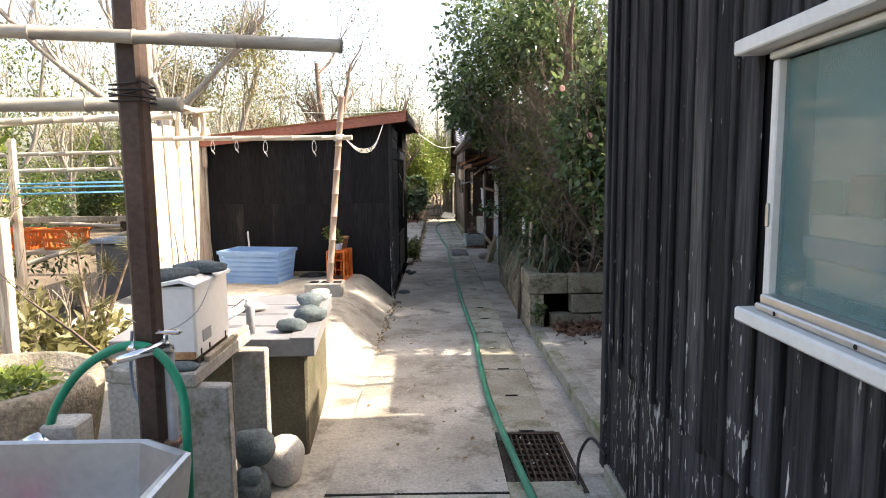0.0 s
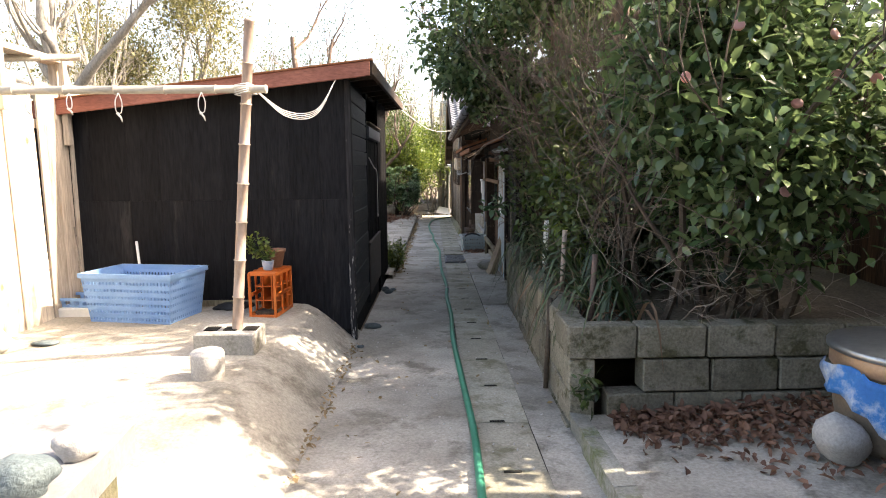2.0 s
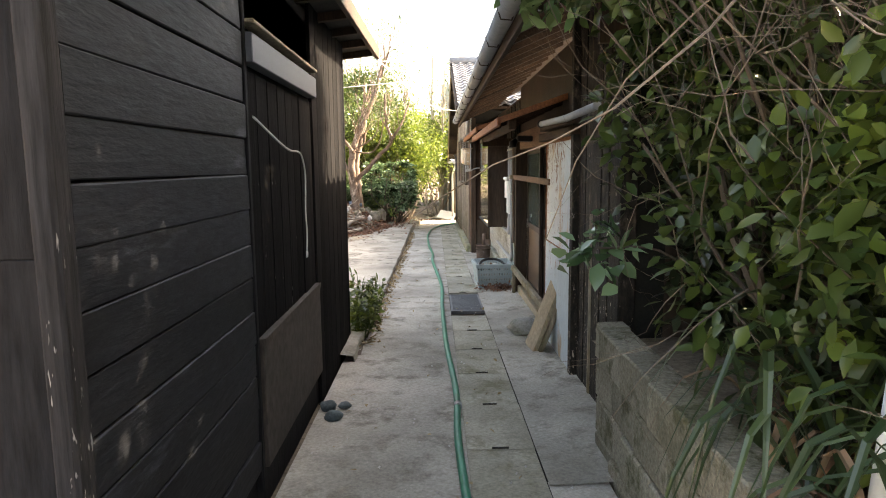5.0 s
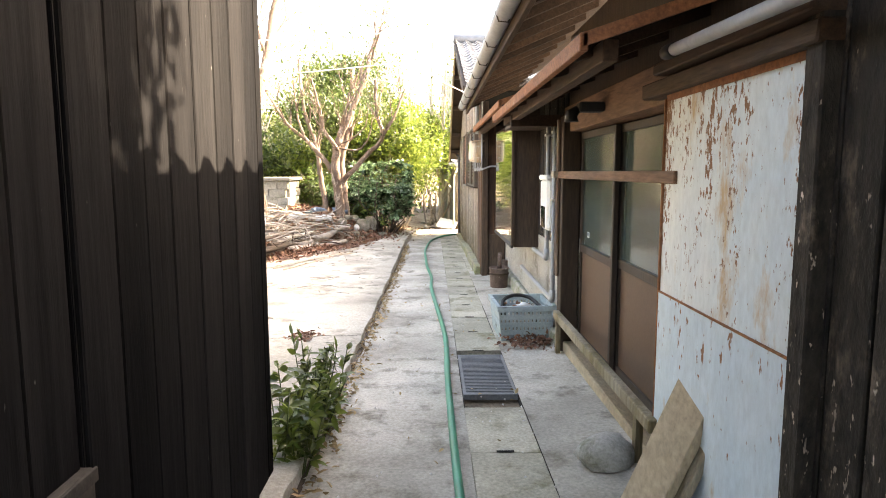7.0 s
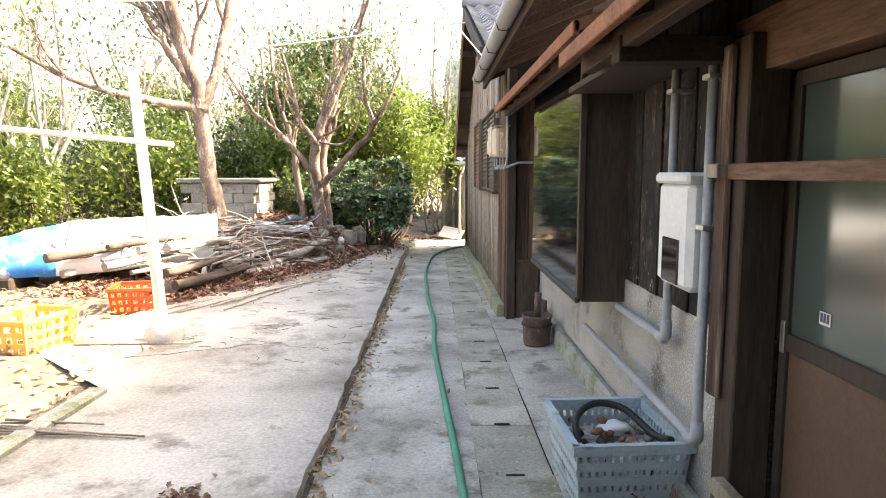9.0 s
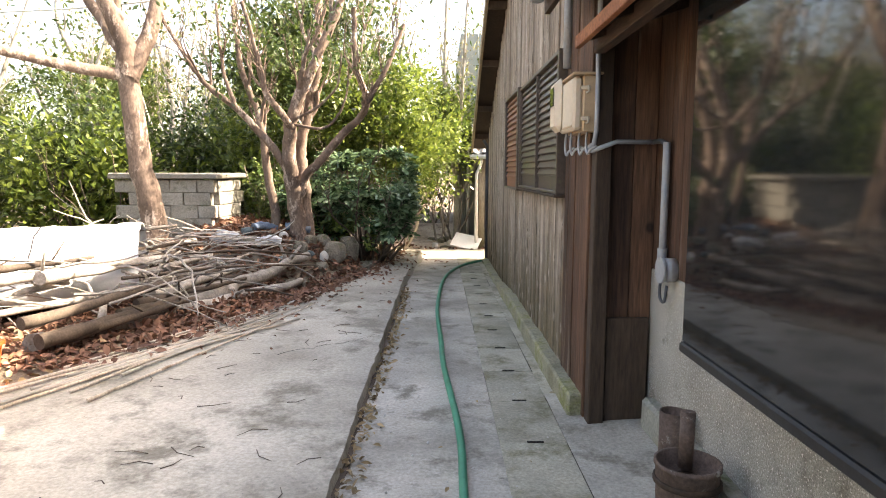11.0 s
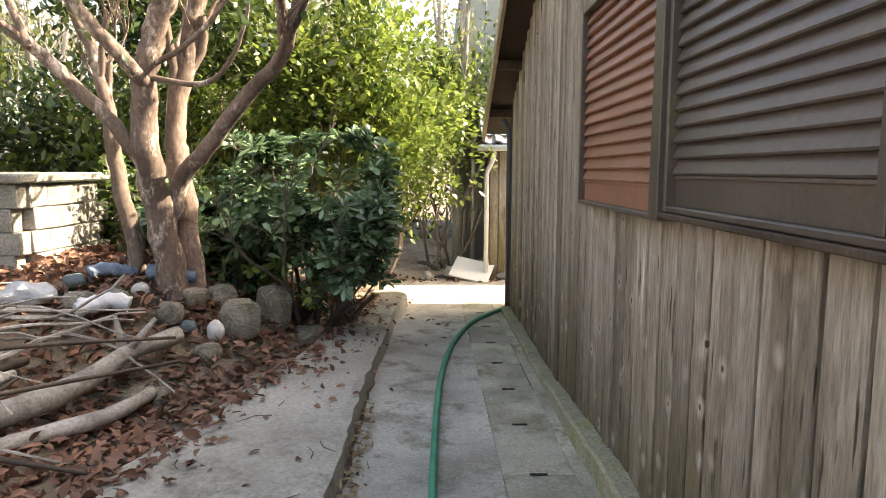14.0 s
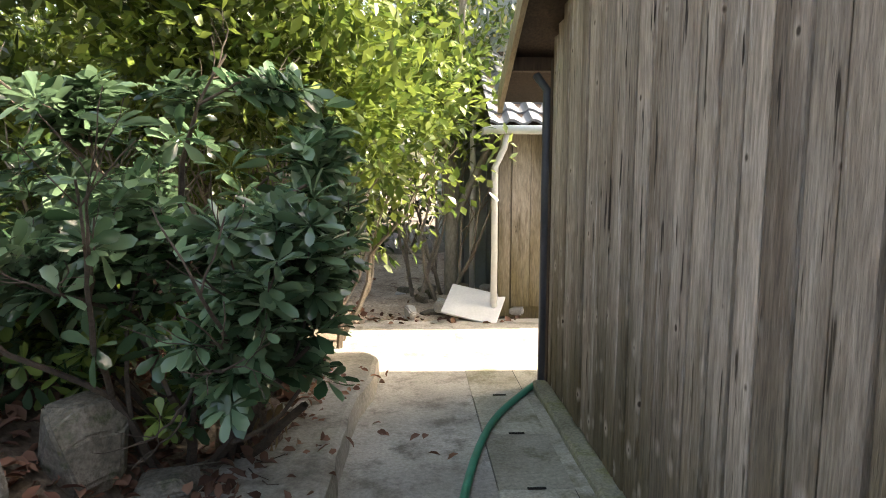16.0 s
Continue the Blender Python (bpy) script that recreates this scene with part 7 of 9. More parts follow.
# standpipe with tap and the arched green hose
tap = thing("standpipe", "grey standpipe with chrome tap tied to the post", "tap")
part("pipe", T([(-0.872, 2.03, G(2.0)), (-0.872, 2.03, 0.96)], 0.0175, 10), M_PVC, tap)
part("tap_body", T([(-0.872, 2.03, 0.943), (-0.872, 1.995, 0.969), (-0.905, 1.95, 0.96), (-0.983, 1.915, 0.943)], [0.019, 0.021, 0.016, 0.012], 10), M_CHROME, tap)
hd = part("tap_handle", B(-0.925, -0.82, 1.998, 2.024, 1.0, 1.013, bevel=0.004), M_CHROME, tap)
part("spindle", T([(-0.872, 2.011, 0.969), (-0.872, 2.011, 1.004)], 0.009, 8), M_CHROME, tap)
part("strap", B(-0.898, -0.846, 2.005, 2.058, 0.63, 0.643), M_RUSTEDGE, tap)
arch = thing("green_hose", "bright green garden hose arching over the tap", "hose")
part("hose", T(curve_pts([(-1.314, 2.07, 0.56), (-1.278, 2.052, 0.717), (-1.179, 2.034, 0.861), (-1.053, 2.0, 0.947), (-0.945, 1.975, 0.974), (-0.864, 1.96, 0.942), (-0.80, 1.94, 0.834), (-0.776, 1.90, 0.69), (-0.776, 1.89, 0.5)], 6), 0.0145, 12), M_HOSE2, arch)
part("clip", T([(-0.972, 1.98, 0.96), (-0.945, 1.975, 0.974)], 0.018, 10), M_CHROME, arch)
tp = thing("tap_block", "small grey concrete tap block with a chrome valve", "block")
part("block", B(-1.314, -1.197, 2.03, 2.15, G(2.1), 0.69, bevel=0.007), M_BLOCKOLD, tp)
part("valve", T([(-1.35, 1.998, 0.645), (-1.296, 1.99, 0.663), (-1.242, 1.99, 0.627)], [0.02, 0.025, 0.018], 8), M_CHROME, tp)
cab = thing("electric_cable", "dark blue cable hanging behind the post", "cable")
part("wire", T(curve_pts([(-1.04, 2.14, 0.98), (-1.05, 2.14, 0.8), (-0.99, 2.12, 0.57), (-1.04, 2.12, 0.2), (-1.05, 2.12, -0.02)], 6), 0.0055, 6), M_CLOTHBLUE, cab)

# stone basin with plants
bas = thing("stone_basin", "round rough stone basin filled with low green plants", "basin")
bs = part("bowl", revolve([(0.30, -0.05), (0.42, 0.1), (0.47, 0.35), (0.49, 0.5), (0.47, 0.55), (0.42, 0.55), (0.40, 0.48), (0.1, 0.46)], 28), M_ROCK, bas)
bs.matrix_basis = pose(-2.15, 3.0, 0.0)
pts, d = blob_pts(900, (-2.15, 3.0, 0.50), (0.4, 0.4, 0.05), 71, 0.1, 20)
leaf_mesh("plants", pts, 0.045, 0.03, M_LEAFLIGHT, bas, 72, 1, d)

# pine shoots
pine = thing("pine_bush", "young pine with tufts of yellow-green needles", "bush")
rg = random.Random(77)
lines, stems = [], []
for tx, ty, tz in ((-2.75, 5.3, 0.75), (-2.55, 5.35, 0.92), (-2.95, 5.2, 0.62), (-3.1, 5.5, 0.9), (-2.7, 5.1, 0.45), (-3.25, 5.2, 0.5)):
    stems.append(([(-2.95, 5.4, 0.0), ((tx - 2.95) / 2, (ty + 5.4) / 2, tz * 0.5), (tx, ty, tz)], [0.025, 0.018, 0.01]))
    for k in range(110):
        d = Vector((rg.gauss(0, 1), rg.gauss(0, 1), rg.gauss(0.5, 0.8))).normalized() * rg.uniform(0.09, 0.16)
        c = Vector((tx, ty, tz)) + Vector((rg.gauss(0, 0.02), rg.gauss(0, 0.02), rg.gauss(0, 0.03)))
        lines.append(([c, c + d], [0.0022, 0.0012]))
part("stem_tangle", tubes(stems, 6), M_BARK, pine)
part("needle_tuft", tubes(lines, 3), M_LEAFOLIVE, pine)
tree("bare_branch", "crooked dark bare branches of a pruned shrub", [
    ([(-1.9, 3.9, 0.1), (-1.75, 3.9, 0.45), (-1.55, 3.85, 0.55), (-1.35, 3.8, 0.78)], 0.02, 0.01, 3), ([(-1.9, 3.9, 0.2), (-2.2, 3.9, 0.5), (-2.6, 4.0, 0.75)], 0.014, 0.006, 3)], 1, 79, bark=M_DARKTWIG)
# rubble and sticks in the sunlit garden
rb2 = thing("brushwood", "pile of sunlit sticks and broken boards on the ground", "brushwood")
rg = random.Random(83)
for i in range(34):
    x, y = rg.uniform(-3.4, -1.9), rg.uniform(3.4, 5.2)
    a, l = rg.uniform(0, 6.28), rg.uniform(0.2, 0.6)
    z = rg.uniform(0.03, 0.22)
    part("stick", T([(x, y, z), (x + l * math.cos(a), y + l * math.sin(a), z + rg.uniform(-0.02, 0.1))], rg.uniform(0.006, 0.018), 5), M_TWIG if i % 2 else M_PALEWOOD, rb2)

# concrete bench
bench = thing("concrete_bench", "bench of mossy concrete slabs on upright panels", "bench")
bm = bmesh.new()
vsb = [bm.verts.new(p) for p in ((-1.38, 2.58, 0.655), (-0.975, 2.50, 0.655), (-0.965, 3.24, 0.655), (-1.42, 3.24, 0.655), (-1.38, 2.58, 0.715), (-0.975, 2.50, 0.715), (-0.965, 3.24, 0.715), (-1.42, 3.24, 0.715))]
for f in ((3, 2, 1, 0), (4, 5, 6, 7), (0, 1, 5, 4), (1, 2, 6, 5), (2, 3, 7, 6), (3, 0, 4, 7)):
    bm.faces.new([vsb[k] for k in f])
bmesh.ops.bevel(bm, geom=bm.edges[:], offset=0.007, segments=1, affect="EDGES")
part("top", bm, M_BLOCKOLD, bench)
part("front_panel", B(-1.12, -0.855, 2.53, 2.60, G(2.6), 0.652, bevel=0.008, jit=0.004), M_BLOCKOLD, bench)
part("left_panel", B(-1.38, -1.135, 2.59, 2.65, G(2.6), 0.652, bevel=0.008), M_BLOCKOLD, bench)
part("side_panel", B(-1.02, -0.85, 3.08, 3.14, G(3), 0.652, bevel=0.008, jit=0.004), M_BLOCKOLD, bench)
part("rail", B(-0.998, -0.97, 2.66, 3.23, 0.7165, 0.742, bevel=0.004), M_GREYWOOD, bench)

# white enamel box
wb = thing("white_box", "white enamel metal box with rusty lower edge and lid", "box")
part("body", B(-1.22, -1.0, 2.60, 3.02, 0.745, 1.05, bevel=0.009), M_WHITE, wb)
bm = bmesh.new()
prof = [(-1.232, 1.05), (-1.05, 1.082), (-0.988, 1.06), (-0.988, 1.048), (-1.05, 1.069), (-1.232, 1.038)]
ra = [bm.verts.new((x, 2.585, z)) for x, z in prof]
rb3 = [bm.verts.new((x, 3.035, z)) for x, z in prof]
for k in range(6):
    bm.faces.new((ra[k], ra[(k + 1) % 6], rb3[(k + 1) % 6], rb3[k]))
bm.faces.new(ra[::-1])
bm.faces.new(rb3)
bmesh.ops.recalc_face_normals(bm, faces=bm.faces)
part("lid", bm, M_WHITE, wb)
part("rust_band", B(-1.215, -1.005, 2.5945, 2.5995, 0.747, 0.778, jit=0.004), M_RUSTBAND, wb, "rusted lower edge")
part("base_strip", B(-1.21, -1.003, 2.61, 3.0, 0.716, 0.745), M_DARKWOOD, wb)
part("label_plate", B(-0.9995, -0.997, 2.67, 2.77, 0.80, 0.85), M_PVC, wb)
for yy in (2.64, 2.74, 2.95):
    part("vent_notch", B(-0.9995, -0.997, yy, yy + 0.012, 0.755, 0.78), M_DARKHOLE, wb)
stone(-1.135, 2.70, 1.062, 0.115, 0.054, 0.055, 1, label="long dark stone weighing down the box lid", rz_turn=25)
stone(-1.06, 2.84, 1.078, 0.12, 0.056, 0.05, 2, label="long dark stone weighing down the box lid", rz_turn=-10)
stone(-1.04, 2.552, 0.714, 0.065, 0.036, 0.038, 4, label="small dark stone on the bench edge", rz_turn=5)
ep = thing("elbow_pipe", "white plastic pipe elbow with a blue sleeve", "pipe")
part("pipe", T([(-1.26, 3.34, 0.69), (-1.15, 3.42, 0.745), (-1.055, 3.5, 0.79)], 0.022, 10), M_OFFWHITE, ep)
part("sleeve", T([(-1.20, 3.385, 0.72), (-1.12, 3.445, 0.76)], 0.026, 10), M_CLOTHBLUE, ep)
part("elbow", T([(-1.065, 3.49, 0.80), (-1.04, 3.5, 0.782), (-1.04, 3.5, 0.627)], [0.026, 0.026, 0.022], 10), M_PVC, ep)

# work slab with metal sheet, narrowing towards its back
def tapered(bm):
    for v in bm.verts:
        v.co.x -= 0.115 * max(0.0, (v.co.y - 3.4) / 1.26)
    return bm


ws = thing("work_slab", "low mossy concrete work slab capped with zinc sheet", "table")
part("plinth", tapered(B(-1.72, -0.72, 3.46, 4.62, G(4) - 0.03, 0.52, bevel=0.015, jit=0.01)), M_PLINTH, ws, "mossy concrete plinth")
part("metal_top", tapered(B(-1.78, -0.665, 3.385, 4.66, 0.525, 0.625, bevel=0.005)), M_ZINC, ws, "zinc sheet top with folded edge")
for yy in (3.66, 3.69, 3.98, 4.01, 4.3):
    part("seam", T([(-1.76, yy, 0.626), (-0.95, yy + 0.008, 0.626)], 0.003, 5), M_DARKPIPE, ws)
part("lip", tapered(B(-0.80, -0.66, 3.38, 4.665, 0.62, 0.632, bevel=0.003)), M_ZINC, ws)
stone(-0.825, 3.56, 0.63, 0.085, 0.06, 0.068, 5, rz_turn=15)
stone(-0.765, 3.78, 0.63, 0.1, 0.07, 0.10, 6, rz_turn=20)
stone(-0.85, 4.22, 0.63, 0.09, 0.065, 0.095, 7, label="angular blue-grey and pale stone on the sheet")
stone(-1.22, 4.12, 0.625, 0.10, 0.065, 0.055, 8, M_PALESTONE, "flat pale stone on the zinc sheet")
stone(-0.82, 4.42, 0.63, 0.06, 0.055, 0.08, 9, M_PALESTONE, "pale round stone at the sheet corner")
# stones on the ground between bench and slab
for x, y, z, rx, rz, sd, ma in ((-0.80, 3.16, -0.07, 0.11, 0.24, 11, M_PALESTONE), (-0.89, 2.96, 0.12, 0.1, 0.17, 12, M_STONE), (-0.9, 2.93, -0.07, 0.09, 0.20, 13, M_STONE), (-0.86, 2.78, -0.06, 0.06, 0.1, 14, M_STONE), (-0.865, 2.78, 0.04, 0.055, 0.075, 15, M_STONE), (-0.86, 2.79, 0.11, 0.05, 0.07, 16, M_STONE)):
    stone(x, y, z, rx, rx * 0.9, rz, sd, ma, "rounded stone piled against the work slab")

# ---- terrace before the shed ----
def crate(name, label, m, w, d, h, t, material, rows, cols, rim=0.02, hole=(0.22, 0.82, 0.3, 0.86)):
    """An open plastic crate with real slots in all four sides."""
    c = thing(name, label, "crate", m=m)
    def side(L, rows, cols, nm, place):
        vs, fs = [], []
        us = [0.0]
        for i in range(cols):
            a = L * (i + hole[0]) / cols
            us += [a, L * (i + hole[1]) / cols]
        us.append(L)
        zs = [0.0]
        for j in range(rows):
            zs += [h * 0.88 * (j + hole[2]) / rows, h * 0.88 * (j + hole[3]) / rows]
        zs.append(h)
        n = len(us)
        for o in (0, t):
            for z in zs:
                for u in us:
                    vs.append(place(u, z, o))
        k = n * len(zs)
        for j in range(len(zs) - 1):
            for i in range(n - 1):
                opening = i % 2 == 1 and j % 2 == 1 and j < len(zs) - 1
                q = (j * n + i, j * n + i + 1, (j + 1) * n + i + 1, (j + 1) * n + i)
                if not opening:
                    fs.append(q)
                    fs.append(tuple(k + a for a in q[::-1]))
                else:
                    for a, b in zip(q, q[1:] + q[:1]):
                        fs.append((b, a, k + a, k + b))
        part(nm, (vs, [], fs), material, c)
    f = lambda z: 0.88 + 0.12 * z / h
    side(w, rows, cols, "front", lambda u, z, o: ((u - w / 2) * f(z), (-d / 2 + o) * f(z), z))
    side(w, rows, cols, "back", lambda u, z, o: ((u - w / 2) * f(z), (d / 2 - o) * f(z), z))
    c2 = max(2, int(cols * d / w))
    side(d, rows, c2, "side", lambda u, z, o: ((-w / 2 + o) * f(z), (u - d / 2) * f(z), z))
    side(d, rows, c2, "side", lambda u, z, o: ((w / 2 - o) * f(z), (u - d / 2) * f(z), z))
    part("floor", B(-w / 2 * 0.88, w / 2 * 0.88, -d / 2 * 0.88, d / 2 * 0.88, 0.0, t), material, c)
    bm = bmesh.new()
    o = 0.012
    for a in ((-w / 2 - o, w / 2 + o, -d / 2 - o, -d / 2 + t + 0.004), (-w / 2 - o, w / 2 + o, d / 2 - t - 0.004, d / 2 + o), (-w / 2 - o, -w / 2 + t + 0.004, -d / 2, d / 2), (w / 2 - t - 0.004, w / 2 + o, -d / 2, d / 2)):
        box(bm, *a, h - rim, h + 0.003)
    part("rim", bm, material, c)
    return c


bb = crate("blue_bin", "large pale blue plastic bin with slotted sides on the terrace", pose(-2.25, 8.02, 0.185, 0, 0, -11), 0.80, 0.52, 0.40, 0.012, M_BLUEBIN, 6, 26, 0.035, (0.26, 0.74, 0.32, 0.74))
tr_ = crate("blue_tray", "small blue plastic tray with soil", pose(-2.88, 8.18, 0.26, 0, 0, -8), 0.34, 0.26, 0.08, 0.01, M_BLUEBIN, 1, 4)
wt = thing("foam_box", "white foam box under the blue tray", "box")
part("body", B(-3.06, -2.70, 8.02, 8.32, 0.18, 0.262, bevel=0.008), M_OFFWHITE, wt)
st_ = thing("stake", "thin white stake standing behind the bin", "stake")
part("shaft", T([(-2.45, 8.42, 0.18), (-2.48, 8.40, 0.78)], 0.012, 6), M_OFFWHITE, st_)
st2 = thing("stake", "thin bent rod standing in the tray", "stake")
part("shaft", T(curve_pts([(-2.9, 8.3, 0.2), (-2.93, 8.3, 0.6), (-2.96, 8.3, 0.92)], 4), 0.006, 5), M_TWIG, st2)
rag = part("rag", lump(0.16, 0.08, 0.07, 21, 0.35, 3), M_BLACK)
tagged(rag, "crumpled dark cloth beside the bin", "cloth")
rag.matrix_basis = pose(-1.62, 8.28, 0.18, 0, 0, 15)

# orange bottle crate standing on end, with pots on it
oc = thing("orange_crate", "orange plastic bottle crate standing on its side", "crate", m=pose(-1.245, 8.14, 0.185, 0, 0, -6))
W, D, H = 0.235, 0.42, 0.37
for x in (-W / 2, W / 2 - 0.022):
    for y in (-D / 2, D / 2 - 0.022):
        part("corner_post", B(x, x + 0.022, y, y + 0.022, 0.0, H, bevel=0.004), M_ORANGE, oc)
for z in (0.0, 0.165, H - 0.03):
    for x in (-W / 2, W / 2 - 0.012):
        part("side_rail", B(x, x + 0.012, -D / 2 + 0.022, D / 2 - 0.022, z, z + 0.03, bevel=0.003), M_ORANGE, oc)
for z in (0.0, H - 0.022):
    part("end_rail", B(-W / 2 + 0.022, W / 2 - 0.022, -D / 2, -D / 2 + 0.02, z, z + 0.022, bevel=0.003), M_ORANGE, oc)
part("back_panel", B(-W / 2 + 0.022, W / 2 - 0.022, D / 2 - 0.012, D / 2, 0.0, H), M_ORANGE, oc)
for y in (-0.06, 0.07):
    for x in (-W / 2, W / 2 - 0.01):
        part("side_bar", B(x, x + 0.01, y, y + 0.035, 0.03, H - 0.03, bevel=0.002), M_ORANGE, oc)
for z in (0.115, 0.235):
    part("shelf", B(-W / 2 + 0.012, W / 2 - 0.012, -D / 2 + 0.12, D / 2 - 0.012, z, z + 0.009), M_ORANGE, oc)
for x in (-0.04, 0.035):
    part("divider", B(x, x + 0.008, -D / 2 + 0.12, D / 2 - 0.012, 0.02, H - 0.03), M_ORANGE, oc)
for y in (-0.19, -0.08, 0.03, 0.14):
    part("top_bar", B(-W / 2, W / 2, y, y + 0.045, H - 0.006, H + 0.006, bevel=0.002), M_ORANGE, oc)
pad = part("wood_lump", lump(0.085, 0.05, 0.06, 24, 0.3, 3), M_DARKWOOD)
tagged(pad, "dark lump of wood inside the orange crate", "wood")
pad.matrix_basis = pose(-1.26, 8.0, 0.187)
pot = thing("plant_pot", "brown clay pot on the orange crate", "pot")
pb = part("pot", revolve([(0.045, 0), (0.05, 0.01), (0.075, 0.13), (0.085, 0.135), (0.085, 0.155), (0.074, 0.155), (0.068, 0.12), (0.02, 0.11)], 20), M_TERRA, pot)
pb.matrix_basis = pose(-1.21, 8.22, 0.565)
cup = thing("blue_cup", "blue and white glazed cup with a leafy plant", "cup")
cb = part("cup", revolve([(0.035, 0), (0.04, 0.005), (0.05, 0.075), (0.052, 0.08), (0.046, 0.08), (0.04, 0.06), (0.01, 0.05)], 20), M_CUP, cup)
cb.matrix_basis = pose(-1.24, 8.06, 0.565)
rg = random.Random(91)
lines, cen, dirs = [], [], []
for i in range(12):
    tx, tz = rg.uniform(-0.18, 0.06), rg.uniform(0.1, 0.27)
    lines.append((curve_pts([(-1.24, 8.07, 0.63), (-1.24 + tx * 0.6, 8.06, 0.63 + tz * 0.5), (-1.24 + tx, 8.05 + rg.uniform(-0.05, 0.05), 0.60 + tz)], 3), [0.004] * 7))
    for k in range(12):
        t = rg.uniform(0.4, 1.05)
        cen.append((-1.24 + tx * t + rg.gauss(0, 0.012), 8.06 + rg.gauss(0, 0.025), 0.61 + tz * t + rg.gauss(0, 0.015)))
        a = rg.uniform(0, 6.28)
        dirs.append((math.cos(a), math.sin(a), 0.6))
part("stem_tangle", tubes(lines, 5), M_LEAFMID, cup)
leaf_mesh("foliage", cen, 0.036, 0.03, M_LEAFLIGHT, cup, 92, 2, np.array(dirs), 0.3)

# hollow block, bamboo mast and rail
hb = thing("concrete_block", "hollow concrete block holding the bamboo mast", "block")
part("block", B(-1.44, -1.04, 6.86, 7.16, 0.16, 0.33, bevel=0.008, jit=0.004), M_BLOCKOLD, hb)
for i in range(3):
    part("hollow", B(-1.40 + i * 0.13, -1.31 + i * 0.13, 6.95, 7.05, 0.326, 0.3345), M_DARKHOLE, hb)
bamboo("bamboo_mast", "tan bamboo mast standing in the hollow block", (-1.19, 7.0, 0.30), (-0.985, 6.9, 2.32), 0.036, M_BAMBOO2, knots=0.24)
bamboo("bamboo_rail", "pale bamboo rail lashed to the mast and fence", (-3.05, 6.82, 1.90), (-0.88, 6.82, 1.895), 0.028, M_BAMBOO)
for x, s in ((-2.33, 1.0), (-2.08, 0.9), (-1.78, 1.2), (-1.27, 1.2)):
    loop_rope(x, 6.80, 1.875, s, M_ROPE)
lash = thing("rope_lashing", "white rope lashing round mast and rail", "rope")
for i in range(5):
    part("turn", T([(-1.06, 6.78, 1.86 + i * 0.014), (-0.98, 6.78, 1.88 + i * 0.012), (-0.97, 6.96, 1.88 + i * 0.012), (-1.07, 6.95, 1.87 + i * 0.01), (-1.06, 6.78, 1.86 + i * 0.014)], 0.004, 5), M_ROPE, lash)
for i in range(4):
    cl_ = thing("rope", "slack white rope from the mast to the shed eave", "rope", "slack ropes")
    part("line", T(curve_pts([(-0.98, 6.9, 1.91), (-0.86, 7.3, 1.80 - i * 0.012), (-0.74, 7.8, 1.86 - i * 0.012), (-0.66, 8.26, 2.14)], 7), 0.003, 5), M_ROPE, cl_)
cyl = thing("stone_post_stub", "short pale concrete cylinder on the terrace", "stone")
part("body", revolve([(0.085, 0), (0.094, 0.012), (0.097, 0.165), (0.088, 0.182), (0.02, 0.186)], 20), M_PALESTONE, cyl).matrix_basis = pose(-1.19, 6.42, 0.165)
stone(-2.84, 7.02, 0.18, 0.10, 0.08, 0.16, 31, M_PALESTONE, "pale squarish stone by the fence foot")
stone(-2.62, 7.2, 0.18, 0.09, 0.06, 0.03, 32, M_STONE, "flat dark stone on the terrace")
stone(-3.1, 6.75, 0.18, 0.1, 0.08, 0.13, 33, M_PALESTONE, "pale stone by the fence foot")

# board fence
fence = thing("board_fence", "tall fence of pale sun-bleached upright boards", "fence")
rg = random.Random(95)
y = 6.66
i = 0
while y < 8.44:
    w = rg.uniform(0.15, 0.23)
    tilt = rg.uniform(-0.02, 0.02)
    z1 = 2.10 + rg.uniform(-0.05, 0.06)
    x0 = -3.02 + (0.012 if i % 2 else 0)
    vs0, e0, fs0 = prism(0, w - 0.006, 0, z1 - 0.16, 0, 0.018, 0.003)
    vs1 = [(x0 + d, y + a + tilt * b + (-0.1 + 0.09 * (y - 6.6) / 1.8) * (b / 2.0 - 0.0), 0.16 + b) for a, b, d in vs0]
    part("board", (vs1, [], fs0), M_PALEWOOD, fence)
    y += w
    i += 1
for yy in (6.62, 7.5, 8.4):
    part("post", B(-3.11, -3.03, yy - 0.04, yy + 0.04, -0.05, 2.38, bevel=0.006), M_PALEWOOD, fence)
for z in (0.6, 1.75):
    part("rail", B(-3.06, -3.025, 6.6, 8.45, z, z + 0.07), M_PALEWOOD, fence)
part("top_rail", B(-3.12, -2.96, 7.55, 8.5, 2.30, 2.345, bevel=0.005), M_PALEWOOD, fence)
part("brace", B(-2.99, -2.94, 8.30, 8.36, 1.62, 2.36, bevel=0.004), M_PALEWOOD, fence)
part("brace", B(-2.99, -2.94, 7.50, 7.55, 1.85, 2.36, bevel=0.004), M_PALEWOOD, fence)
# rack and bins seen past the fence
rk_ = thing("garden_rack", "low wooden rack with crates and a dark bin", "rack")
for x, y in ((-5.8, 7.4), (-3.7, 7.5), (-5.8, 8.3), (-3.7, 8.3)):
    part("leg", B(x, x + 0.08, y, y + 0.08, -0.05, 1.05, bevel=0.006), M_DARKWOOD, rk_)
part("shelf", B(-5.9, -3.55, 7.35, 8.45, 0.62, 0.66, bevel=0.005), M_GREYWOOD, rk_)
part("top_rail", B(-5.9, -3.55, 7.35, 7.43, 1.0, 1.06, bevel=0.005), M_GREYWOOD, rk_)
db = thing("dark_bin", "dark blue-grey plastic bin with a lid", "bin")
